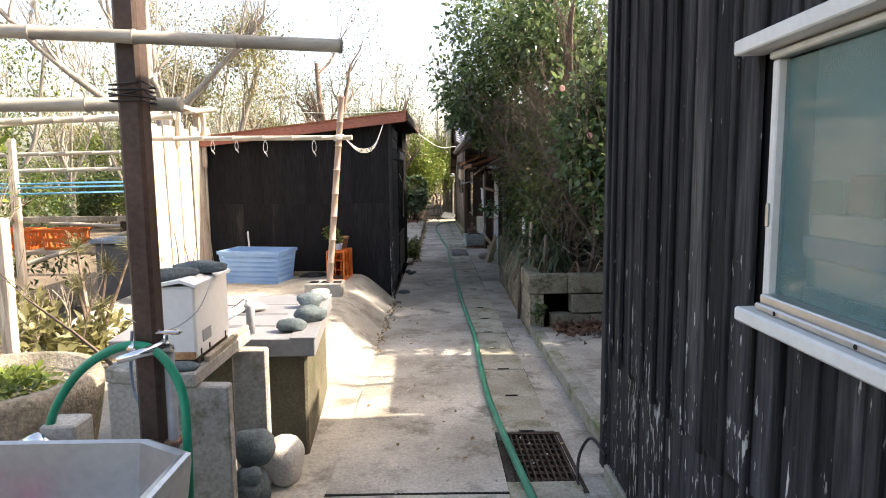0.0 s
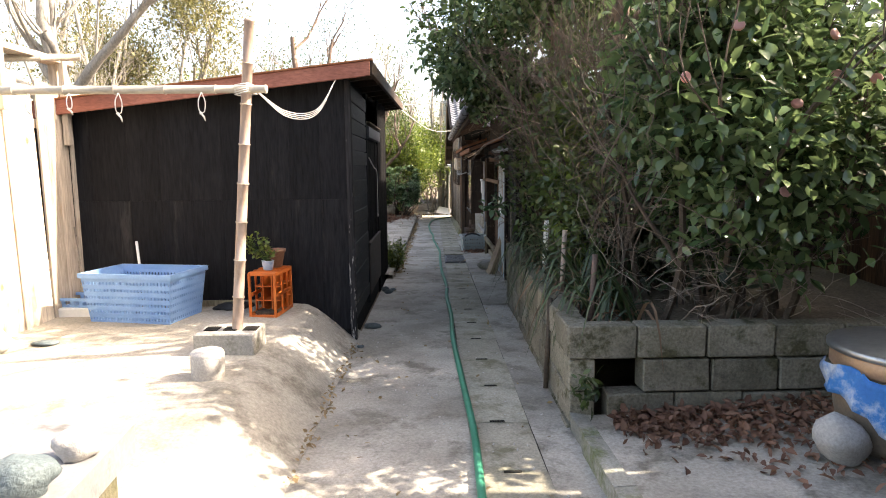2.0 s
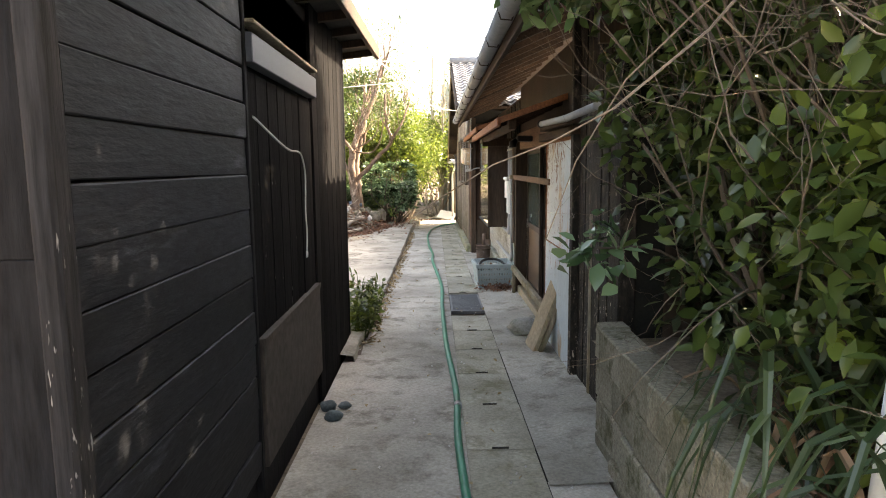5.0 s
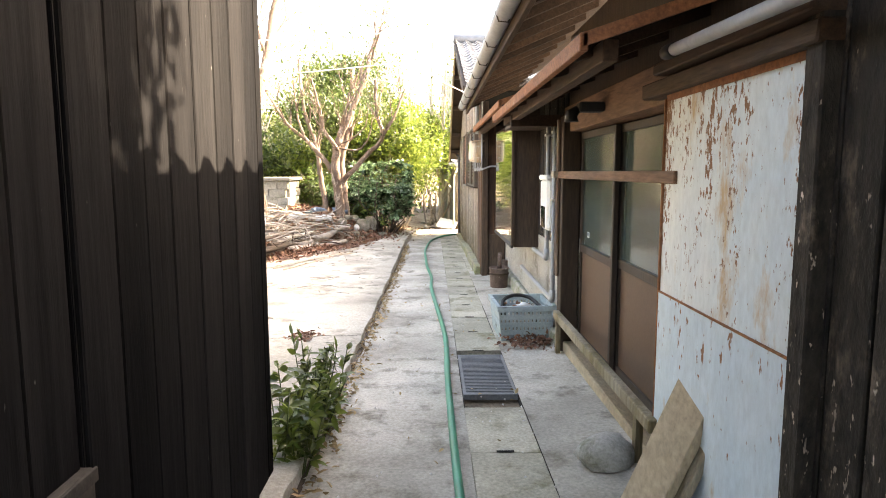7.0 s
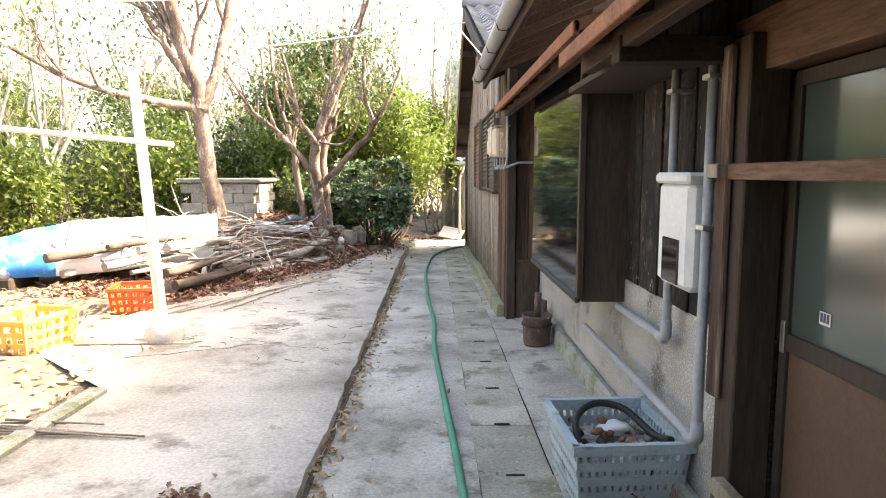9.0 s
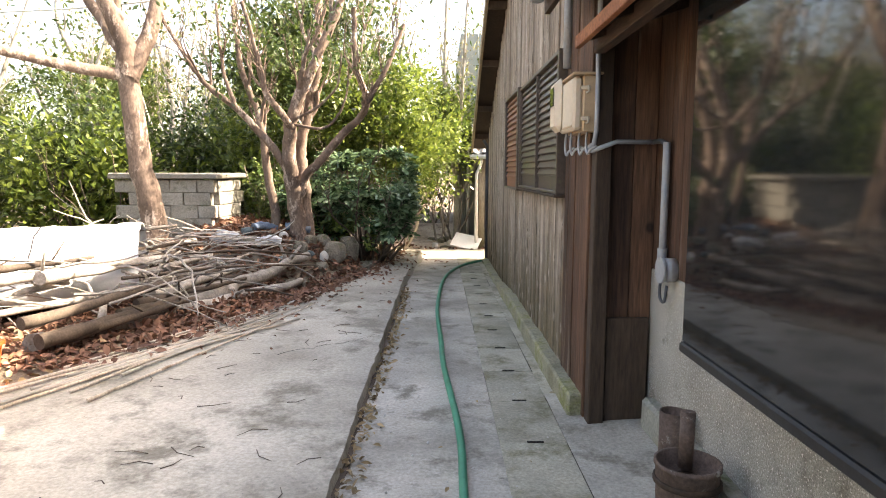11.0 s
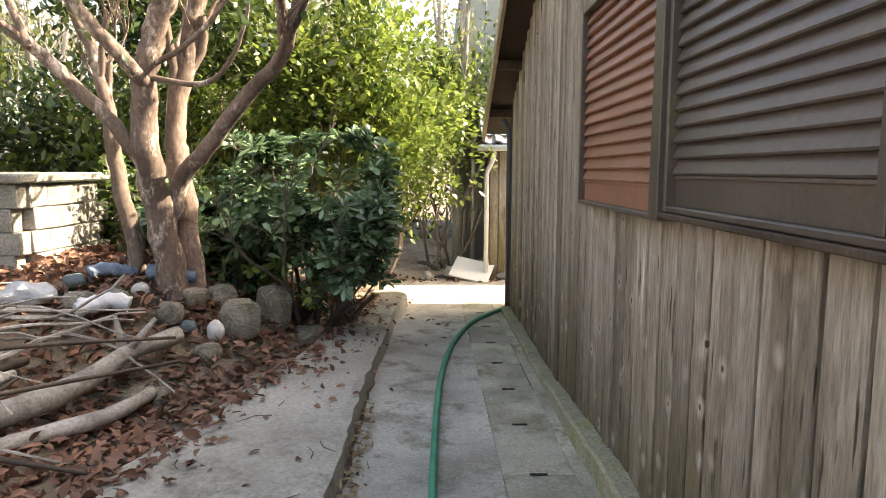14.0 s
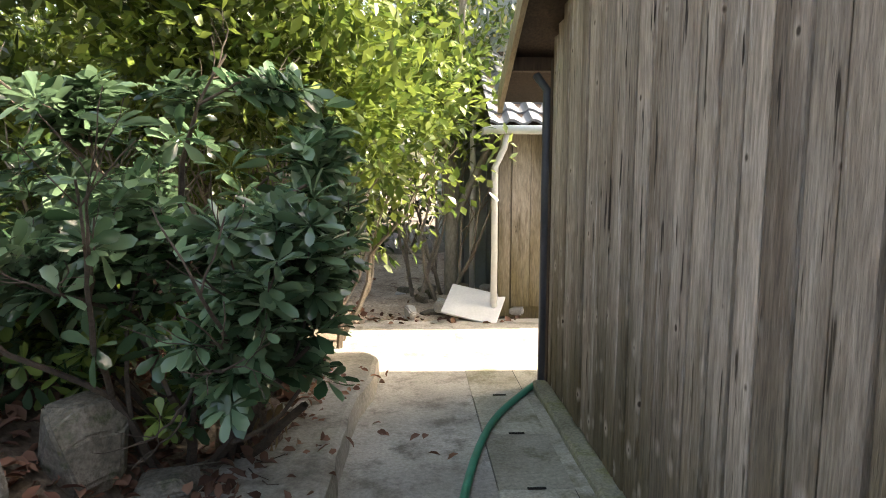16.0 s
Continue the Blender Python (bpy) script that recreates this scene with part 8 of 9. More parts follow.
part("body", B(-3.75, -3.25, 7.0, 7.4, 0.05, 0.78, bevel=0.02), M_DARKPIPE, db)
part("lid", B(-3.79, -3.21, 6.96, 7.44, 0.78, 0.83, bevel=0.012), M_CLOTHBLUE, db)
for i, (x, y, z) in enumerate(((-4.45, 7.7, 0.66), (-5.0, 7.7, 0.66))):
    crate("orange_crate", "faded orange crate on the garden rack", pose(x, y, z, 0, 0, 4), 0.42, 0.34, 0.24, 0.012, M_ORANGE, 2, 6)

# ---- recess on the right ----
tub = thing("lidded_tub", "brown round tub with a metal lid and blue cloth", "tub")
tb = part("body", revolve([(0.27, 0), (0.31, 0.05), (0.345, 0.25), (0.35, 0.40), (0.345, 0.42)], 30), M_BROWNJAR, tub)
tb.matrix_basis = pose(2.42, 5.62, 0.06)
part("rim_band", revolve([(0.352, 0.0), (0.36, 0.01), (0.36, 0.075), (0.352, 0.085)], 30), M_COPPER, tub).matrix_basis = pose(2.42, 5.62, 0.44)
part("lid", revolve([(0.345, 0.0), (0.375, 0.0), (0.375, 0.025), (0.36, 0.032), (0.2, 0.045), (0.02, 0.05)], 30), M_STEEL, tub).matrix_basis = pose(2.42, 5.62, 0.525)
vs, fs = [], []
rg = random.Random(97)
for i in range(19):
    a = math.radians(150 + i * 8)
    top = 0.46 - 0.02 * math.sin(i)
    dn = 0.10 + 0.26 * smooth(i / 17) + rg.uniform(-0.02, 0.02)
    for k in range(7):
        t = k / 6
        rr = 0.372 + 0.018 * math.sin(i * 1.9 + t * 3) + 0.012 * t
        vs.append((2.42 + rr * math.cos(a), 5.62 + rr * math.sin(a), top - dn * t))
for i in range(18):
    for k in range(6):
        fs.append((i * 7 + k, i * 7 + k + 1, (i + 1) * 7 + k + 1, (i + 1) * 7 + k))
cl2 = part("blue_cloth", (vs, [], fs), M_TARPBLUE, shade=True)
tagged(cl2, "crumpled blue and white plastic sheet hung on the tub", "sheet")
cl2.modifiers.new("thick", "SOLIDIFY").thickness = 0.004
stone(2.0, 5.50, 0.06, 0.115, 0.115, 0.21, 35, M_PALESTONE, "grey round stone ball on the recess floor")
cableh = thing("black_cable", "black cable looping from the house footing to the drain", "cable")
part("wire", T(curve_pts([(0.84, 3.05, 0.09), (0.80, 3.2, 0.12), (0.74, 3.2, 0.03), (0.70, 3.05, -0.05), (0.71, 2.95, -0.06)], 6), 0.008, 6), M_BLACK, cableh)
fern = thing("fern", "small green fern in the wall gap", "plant")
rg = random.Random(99)
cen = [(1.02 + rg.gauss(0, 0.03), 6.22 + rg.gauss(0, 0.03), 0.12 + rg.uniform(-0.08, 0.12)) for _ in range(45)]
leaf_mesh("fronds", cen, 0.075, 0.025, M_LEAFMID, fern, 100, 2, None, 0.2)
pv = thing("white_pipe", "white plastic pipe standing in the hedge foot", "pipe")
part("pipe", T([(1.16, 8.5, 0.38), (1.17, 8.46, 0.92)], 0.026, 10), M_OFFWHITE, pv)
for (x, y, z0, z1, ma) in ((1.12, 6.62, 0.4, 0.86, M_RUSTDRUM), (1.06, 7.25, 0.38, 0.95, M_BAMBOO2), (0.905, 6.95, -0.1, 0.52, M_DARKTWIG)):
    sk = thing("stake", "old stake standing by the block wall", "stake", "hedge stakes")
    part("shaft", T([(x, y, z0), (x + 0.03, y + 0.03, z1)], 0.018, 7), ma, sk)

# ---- hose along the path ----
hose = thing("garden_hose", "long faded green hose lying along the path", "hose")
hp = [(0.62, 1.2), (0.50, 2.3), (0.44, 2.95), (0.375, 3.9), (0.352, 4.5), (0.358, 5.4), (0.37, 6.2), (0.35, 7.0), (0.315, 8.4), (0.325, 9.4), (0.30, 10.5), (0.315, 11.3), (0.27, 12.6), (0.255, 14.2), (0.262, 15.5),
      (0.20, 16.8), (0.13, 18.2), (0.13, 19.2), (0.05, 20.5), (0.03, 21.3), (-0.005, 22.4), (0.0, 23.3), (0.05, 24.6), (0.16, 25.6), (0.38, 26.5), (0.68, 27.1), (0.95, 27.45), (1.6, 27.9)]
part("hose", T(curve_pts([(x, y, G(y) + 0.025) for x, y in hp], 6), 0.0215, 12), M_HOSE, hose)
part("joint", T([(0.318, 11.0, G(11) + 0.027), (0.318, 11.06, G(11.06) + 0.027)], 0.025, 12), M_PVC, hose)

# ---- along the old house ----
pl = thing("leaning_plank", "thick weathered plank leaning on the rusty sheet", "plank")
bm = B(-0.14, 0.14, 0, 0.62, -0.02, 0.02, bevel=0.005, jit=0.003)
part("board", bm, M_PLANK, pl).matrix_basis = Matrix(((0.12, 0.21, -0.97, 0.98), (-0.95, -0.23, -0.18, 12.42), (0.0, 0.955, 0.16, -0.235), (0, 0, 0, 1)))
bm = B(-0.15, 0.12, 0, 0.60, -0.018, 0.018, bevel=0.005, jit=0.003)
part("board", bm, M_GREYWOOD, pl).matrix_basis = Matrix(((0.12, 0.21, -0.97, 1.025), (-0.95, -0.23, -0.18, 12.36), (0.0, 0.955, 0.16, -0.235), (0, 0, 0, 1)))
cbk = part("broken_block", lump(0.15, 0.11, 0.15, 41, 0.28, 2), M_BLOCKOLD)
tagged(cbk, "broken lump of concrete block beside the plank", "block")
cbk.matrix_basis = pose(1.0, 12.93, G(12.9) + 0.02, 0, 0, 20)
gb = crate("grey_bin", "faded grey-blue plastic crate full of shells", pose(0.955, 15.66, G(15.6) + 0.018, 0, 0, 3), 0.50, 0.56, 0.31, 0.014, M_GREYBIN, 4, 14, 0.04, (0.3, 0.72, 0.4, 0.8))
shl = thing("shells", "heap of shells and scraps inside the crate", "shell", kind="stuff")
rg = random.Random(101)
for i in range(60):
    s = part("shell", lump(rg.uniform(0.02, 0.045), rg.uniform(0.015, 0.035), rg.uniform(0.02, 0.05), i, 0.3, 1), (M_SHELL, M_BLACK, M_PALESTONE, M_TERRA)[i % 4], shl)
    s.matrix_basis = pose(0.955 + rg.uniform(-0.19, 0.19), 15.66 + rg.uniform(-0.22, 0.22), G(15.6) + 0.20 + rg.uniform(-0.02, 0.05), rg.uniform(-40, 40), rg.uniform(-40, 40), rg.uniform(0, 360))
part("fill", B(0.74, 1.17, 15.42, 15.90, G(15.6) + 0.06, G(15.6) + 0.21, bevel=0.02), M_SHELL, shl)
ring = thing("rubber_hose_piece", "curved black rubber hose lying in the crate", "hose")
part("hose", T(curve_pts([(0.78, 15.55, -0.06), (0.80, 15.72, 0.02), (0.92, 15.84, 0.045), (1.05, 15.80, 0.03), (1.13, 15.62, -0.02), (1.16, 15.48, 0.01)], 6), 0.017, 10), M_BLACK, ring)
bagw = part("plastic_bag", lump(0.08, 0.06, 0.05, 44, 0.35, 3), M_OFFWHITE)
tagged(bagw, "crumpled white plastic bag on the shells", "bag")
bagw.matrix_basis = pose(0.98, 15.74, -0.06)

drum = thing("rusty_bucket", "rusty paint-spotted bucket with a pipe stub", "bucket")
dm = part("body", revolve([(0.11, 0), (0.115, 0.02), (0.125, 0.24), (0.132, 0.245), (0.132, 0.262), (0.12, 0.262), (0.11, 0.2), (0.02, 0.19)], 22), M_RUSTDRUM, drum)
dm.matrix_basis = pose(1.02, 18.25, G(18.2) + 0.03)
part("pipe_stub", T([(1.03, 18.3, -0.1), (1.04, 18.32, 0.13)], 0.03, 12), M_RUSTDRUM, drum)
part("band", revolve([(0.127, 0), (0.134, 0.004), (0.134, 0.02), (0.127, 0.024)], 22), M_IRON, drum).matrix_basis = pose(1.02, 18.25, G(18.2) + 0.20)
cp = thing("clay_pipe", "upright brown clay pipe beside the wall", "pipe")
part("pipe", revolve([(0.06, 0), (0.062, 0.3), (0.055, 0.3), (0.05, 0.05)], 18), M_RUSTDRUM, cp).matrix_basis = pose(1.13, 18.72, G(18.7) + 0.03)

unit = thing("water_heater_box", "white plastic fuse box mounted between grey pipes", "box")
part("body", B(1.10, 1.235, 15.245, 15.585, 0.70, 1.13, bevel=0.025), M_OFFWHITE, unit)
part("hood", B(1.085, 1.235, 15.235, 15.59, 1.12, 1.165, bevel=0.012), M_OFFWHITE, unit)
part("dark_window", B(1.092, 1.103, 15.33, 15.50, 0.72, 0.90, bevel=0.003), M_BLACKGLASS, unit)
for i, (y, z0, x) in enumerate(((15.62, 0.42, 1.17), (15.20, 0.12, 1.15))):
    pp = thing("wall_pipe", "grey plastic pipe running down the house wall", "pipe", "wall pipes")
    pts = [(x, y, 1.62), (x, y, z0 + 0.06), (x, y + 0.015, z0 + 0.015), (x, y + 0.06, z0), (x, y + (0.75 if i == 0 else 1.85), z0 - (0.005 if i == 0 else -0.02))]
    part("pipe", T(pts, 0.0195, 12), M_PVC, pp)
    part("elbow", T([(x, y, z0 + 0.09), (x, y, z0 + 0.02), (x, y + 0.02, z0), (x, y + 0.08, z0)], 0.025, 12), M_PVC, pp)
    for z in (1.5, 0.95):
        part("clip", B(x - 0.03, 1.24, y - 0.032, y + 0.032, z, z + 0.02, bevel=0.003), M_STEEL, pp)
sock = thing("eave_light", "small dark wall lamp under the pent roof", "lamp")
part("base", B(1.06, 1.22, 13.95, 14.06, 1.56, 1.62, bevel=0.01), M_BLACK, sock)
part("shade", T([(1.06, 14.0, 1.58), (1.02, 14.0, 1.55), (1.02, 14.0, 1.50)], [0.025, 0.04, 0.045], 10), M_BLACK, sock)
disc = thing("house_badge", "small round blue and white badge on the lintel", "badge")
part("disc", T([(1.217, 15.02, 1.60), (1.212, 15.02, 1.60)], 0.028, 18), M_PVC, disc)
part("band", B(1.209, 1.2115, 14.995, 15.045, 1.592, 1.606), M_CLOTHBLUE, disc)
gpipe = thing("eave_pipe", "thick grey pipe running under the eave", "pipe")
part("pipe", T([(1.05, 10.6, 1.62), (1.05, 11.4, 1.612), (1.05, 12.42, 1.64)], 0.023, 12), M_PVC, gpipe)
part("elbow", T([(1.05, 12.38, 1.639), (1.05, 12.46, 1.642), (1.10, 12.5, 1.66)], 0.028, 12), M_BLACK, gpipe)

# meter box and conduits
mb = thing("meter_box", "cream plastic electricity meter box with hinged cover", "meter")
part("cover", B(0.748, 0.80, 19.38, 19.78, 1.335, 1.625, bevel=0.014), M_CREAM, mb)
part("back_box", B(0.80, 0.897, 19.36, 19.78, 1.325, 1.63, bevel=0.006), M_BEIGE, mb)
part("window_bulge", B(0.705, 0.775, 19.68, 19.90, 1.345, 1.66, bevel=0.034), M_CREAM, mb)
part("window", B(0.699, 0.707, 19.735, 19.85, 1.50, 1.61, bevel=0.002), M_BLACKGLASS, mb)
part("top_flange", B(0.74, 0.905, 19.345, 19.82, 1.629, 1.644, bevel=0.004), M_BEIGE, mb)
for z in (1.385, 1.55):
    part("latch", B(0.785, 0.835, 19.345, 19.362, z, z + 0.02, bevel=0.003), M_CREAM, mb)
    part("latch_hook", T([(0.825, 19.348, z + 0.02), (0.825, 19.34, z - 0.012), (0.81, 19.34, z - 0.018)], 0.005, 6), M_CREAM, mb)
part("sill_strip", B(0.744, 0.749, 19.40, 19.66, 1.352, 1.362), M_BEIGE, mb)
for i, (x, y) in enumerate(((0.80, 19.74), (0.81, 19.63), (0.83, 19.50), (0.85, 19.40))):
    part("cable_loop", T(curve_pts([(x - 0.01, y + 0.028, 1.34), (x - 0.015, y + 0.025, 1.25), (x - 0.01, y, 1.205), (x, y - 0.025, 1.23), (x + 0.03, y - 0.04, 1.25)], 5), 0.0075, 8), M_PVC, mb)
cd = thing("conduit", "grey electrical conduit with a round junction box", "conduit")
part("upper_pipe", T([(0.87, 19.335, 2.2), (0.87, 19.335, 1.33), (0.865, 19.36, 1.26), (0.85, 19.42, 1.24)], 0.013, 8), M_PVC, cd)
part("link_pipe", T([(0.87, 19.72, 1.25), (0.87, 19.40, 1.22), (0.89, 19.32, 1.235), (0.99, 19.36, 1.27), (1.20, 19.38, 1.27)], 0.013, 8), M_PVC, cd)
part("drop_pipe", T([(1.205, 19.18, 1.26), (1.205, 19.18, 0.56)], 0.02, 8), M_PVC, cd)
part("collar", T([(1.205, 19.18, 0.70), (1.205, 19.18, 0.62)], 0.026, 10), M_PVC, cd)
part("corner_link", T(curve_pts([(1.20, 19.38, 1.27), (1.205, 19.28, 1.27), (1.205, 19.18, 1.25)], 4), 0.014, 8), M_DARKPIPE, cd)
part("junction_box", T([(1.235, 19.07, 0.60), (1.17, 19.07, 0.60)], 0.062, 20), M_PVC, cd)
part("junction_lid", T([(1.172, 19.07, 0.60), (1.155, 19.07, 0.60)], 0.068, 20), M_PVC, cd)
part("loop", T(curve_pts([(1.20, 19.17, 0.55), (1.19, 19.15, 0.45), (1.19, 19.08, 0.43), (1.19, 19.05, 0.52)], 5), 0.008, 6), M_DARKPIPE, cd)
pw = thing("vent_pipe", "grey pipe rising beside the meter box", "pipe")
part("pipe", T([(0.85, 20.10, 1.78), (0.85, 20.10, 2.5)], 0.03, 10), M_PVC, pw)

# ---- yard beyond the shed ----
yc = crate("yellow_crate", "yellow plastic crate bleached by the sun", pose(-3.2, 18.05, G(18) + 0.06, 0, 0, 80), 0.60, 0.42, 0.30, 0.014, M_YELLOW, 3, 6, 0.03)
oc2 = crate("orange_crate", "orange bottle crate lying beside the white post", pose(-3.12, 19.75, G(19.7) + 0.06, 0, 0, 12), 0.46, 0.5, 0.27, 0.014, M_CRATERED, 3, 6, 0.025)
wpole = thing("clothes_post", "white painted clothes post with a cross arm", "post")
part("shaft", T([(-2.21, 18.28, G(18.3)), (-2.28, 18.27, 0.9), (-2.35, 18.26, 2.02)], [0.05, 0.046, 0.04], 12), M_OFFWHITE, wpole)
part("cross_arm", T([(-2.02, 18.2, 1.40), (-3.4, 18.2, 1.53), (-5.5, 18.2, 1.72)], 0.024, 10), M_OFFWHITE, wpole)
part("base", lump(0.17, 0.15, 0.26, 51, 0.15, 3), M_PALESTONE, wpole).matrix_basis = pose(-2.2, 18.28, G(18.3) + 0.03)
wp2 = thing("clothes_post", "far white clothes post in the yard", "post")
part("shaft", T([(-5.5, 18.2, G(18)), (-5.5, 18.2, 2.0)], 0.035, 10), M_OFFWHITE, wp2)
bf = thing("bamboo_fence", "low white garden rail by the trees", "fence")
for x in (-7.4, -6.9, -6.4):
    part("post", T([(x, 19.2, -0.4), (x, 19.2, 0.45)], 0.03, 8), M_OFFWHITE, bf)
part("rail", T([(-7.8, 19.2, 0.35), (-6.1, 19.2, 0.3)], 0.022, 8), M_OFFWHITE, bf)

# tarpaulin over a boat-shaped heap
boat = thing("covered_boat", "upturned boat covered by a white and blue tarpaulin", "boat")
vs, fs = [], []
NL, NA = 26, 16
for i in range(NL + 1):
    u = i / NL
    wid = 0.72 * (1 - 0.55 * max(0, 0.35 - u) / 0.35) * (1 - 0.25 * smooth((u - 0.7) / 0.3))
    for k in range(NA + 1):
        a = math.pi * k / NA
        n1 = 0.05 * noise.noise(Vector((u * 9, k * 0.7, 1)))
        x = -5.55 + 2.3 * u + math.cos(a) * wid * 0.35
        y = 20.9 + 1.9 * u - math.cos(a) * wid
        z = G(21) + 0.28 + 0.02 * u + (0.62 + n1) * max(0.0, math.sin(a)) ** 0.75 * (0.72 + 0.28 * smooth(u / 0.4)) + n1 * 0.4
        vs.append((x, y, z))
for i in range(NL):
    for k in range(NA):
        fs.append((i * (NA + 1) + k, i * (NA + 1) + k + 1, (i + 1) * (NA + 1) + k + 1, (i + 1) * (NA + 1) + k))
cut = 8 * NA


def trimmed(faces):
    """The vertices that these faces use, and the faces renumbered."""
    used = sorted({k for f in faces for k in f})
    at = {k: i for i, k in enumerate(used)}
    return [vs[k] for k in used], [], [tuple(at[k] for k in f) for f in faces]


cover = part("cover", trimmed(fs[cut:]), M_TARPWHITE, boat, "white tarpaulin", shade=True)
blue = part("blue_cover", trimmed(fs[:cut]), M_TARPBLUE, boat, "blue and white tarpaulin", shade=True)
for o in (cover, blue):
    o.modifiers.new("thick", "SOLIDIFY").thickness = 0.01
for u in (0.36, 0.7):
    i = int(u * NL)
    part("rope", T([Vector(vs[i * (NA + 1) + k]) + Vector((0, 0, 0.012)) for k in range(NA + 1)], 0.008, 5), M_BLACK, boat)
for x, y in ((-5.3, 20.9), (-4.2, 21.7), (-3.6, 22.2)):
    part("trestle", B(x - 0.25, x + 0.25, y - 0.3, y + 0.3, G(y) - 0.02, G(y) + 0.28, bevel=0.02), M_DARKWOOD, boat)
for i in range(4):
    x = -5.0 + i * 0.4
    part("top_stick", T([(x, 22.2 + i * 0.2, 0.40), (x + 0.7, 22.7 + i * 0.22, 0.46)], 0.02, 6), M_LOG, boat)

# water tank of blocks
tank = thing("block_tank", "old square tank of weathered concrete blocks", "tank")
for c in range(7):
    z = -0.35 + c * 0.19
    off = 0.2 if c % 2 else 0
    x = -4.72 + off
    while x < -3.32:
        part("block", B(x, min(x + 0.392, -3.28), 25.15, 25.3, z, z + 0.184, bevel=0.008, jit=0.008), M_TANK, tank)
        x += 0.4
    y = 25.15 + off
    while y < 26.3:
        part("block", B(-3.41, -3.26, max(y, 25.305), y + 0.392, z, z + 0.184, bevel=0.008, jit=0.008), M_TANK, tank)
        y += 0.4
part("cap", B(-4.78, -3.2, 25.08, 26.5, 0.985, 1.065, bevel=0.015, jit=0.01), M_TANK, tank)

# log pile and brushwood
rg = random.Random(103)


def log(a, b, r0, r1, seed, material=M_LOG, label="bleached fallen log lying on the leaf litter", bend=0.06, name="log", group="log pile"):
    rl_ = random.Random(seed)
    a, b = Vector(a), Vector(b)
    t = thing(name, label, "log", group)
    pts = [a + (b - a) * k / 5 + Vector((rl_.uniform(-bend, bend), rl_.uniform(-bend, bend), rl_.uniform(-bend, bend) * 0.4)) * (b - a).length * 0.5 for k in range(6)]
    q = curve_pts(pts, 3)
    part("trunk", T(q, [r0 + (r1 - r0) * i / (len(q) - 1) + rl_.uniform(-0.1, 0.1) * r0 for i in range(len(q))], 9), material, t)
    for k in range(rl_.randint(0, 2)):
        p = q[rl_.randint(4, len(q) - 2)]
        part("stub", T([p, p + Vector((rl_.uniform(-0.2, 0.2), rl_.uniform(-0.2, 0.2), rl_.uniform(0.08, 0.25)))], [r1 * 0.6, r1 * 0.3], 6), material, t)
    return t


log((-3.1, 20.6, -0.26), (-2.45, 23.0, -0.28), 0.10, 0.085, 1, label="long peeled log at the edge of the slab", bend=0.03)
log((-2.45, 22.9, -0.27), (-1.85, 24.4, -0.05), 0.085, 0.055, 2, bend=0.08)
log((-2.6, 22.2, -0.28), (-1.75, 24.0, -0.33), 0.06, 0.04, 3)
for i in range(52):
    x, y = rg.uniform(-4.7, -2.65), rg.uniform(20.9, 23.8)
    a = rg.uniform(0.75, 1.35)
    l = rg.uniform(0.9, 2.0)
    z = -0.24 + 0.5 * smooth((-2.4 - x) / 1.0) * rg.uniform(0.15, 1.0)
    log((x - 0.3 * l * math.cos(a), y - 0.4 * l * math.sin(a), z), (x + 0.6 * l * math.cos(a) * 0.8, y + 0.6 * l * math.sin(a), z + rg.uniform(-0.03, 0.1)), rg.uniform(0.022, 0.065), rg.uniform(0.015, 0.035), 200 + i, M_LOG if i % 3 else M_DARKTWIG, "weathered branch stacked in the log pile", 0.05)
brush = thing("brushwood", "tangle of bleached bare branches on the log pile", "brushwood")
for i in range(150):
    lines, tips = [], []
    x, y, z = rg.uniform(-4.6, -2.5), rg.uniform(21.0, 24.3), rg.uniform(-0.05, 0.35)
    grow(rg, (x, y, z), (rg.uniform(-0.6, 1.0), rg.uniform(-0.6, 0.9), rg.uniform(-0.1, 0.16)), rg.uniform(0.5, 1.3), rg.uniform(0.006, 0.02), 0, lines, tips, 0.22, -0.03, (1, 3), spread=0.7, shrink=0.4, seg=6)
    part("branch", tubes(lines, 5), M_LOG, brush)
for a, b in (((-2.9, 21.6, 0.12), (-1.6, 24.0, -0.1)), ((-2.8, 22.8, 0.2), (-1.7, 24.2, 0.0)), ((-2.2, 23.0, -0.25), (-1.6, 22.9, -0.3))):
    t = thing("branch", "thin dark branch lying across the pile", "branch", "loose branches")
    part("stick", T(curve_pts([a, ((a[0] + b[0]) / 2, (a[1] + b[1]) / 2 - 0.1, (a[2] + b[2]) / 2 + 0.06), b], 4), [0.018 - 0.001 * k for k in range(9)], 6), M_DARKTWIG, t)
# bamboo canes on the slab
for i in range(17):
    y0 = 19.6 + rg.uniform(-0.3, 0.6)
    off = rg.uniform(0, 0.28) + (0.45 if i > 13 else 0)
    c = thing("bamboo_cane", "thin dry bamboo cane lying on the slab", "cane", "bamboo canes")
    a = (-2.75 + off, y0, G(y0) + slab_h(y0) + 0.02)
    b = (-1.35 + off * 0.5 - rg.uniform(0, 0.5), 22.6 - rg.uniform(0, 1.2), 0)
    part("cane", T([a, ((a[0] + b[0]) / 2 + rg.uniform(-0.04, 0.04), (a[1] + b[1]) / 2, G((a[1] + b[1]) / 2) + slab_h((a[1] + b[1]) / 2) + 0.02), (b[0], b[1], G(b[1]) + slab_h(b[1]) + 0.015)], [0.011, 0.009, 0.005], 6), M_PALEWOOD if i % 3 else M_BAMBOO, c)
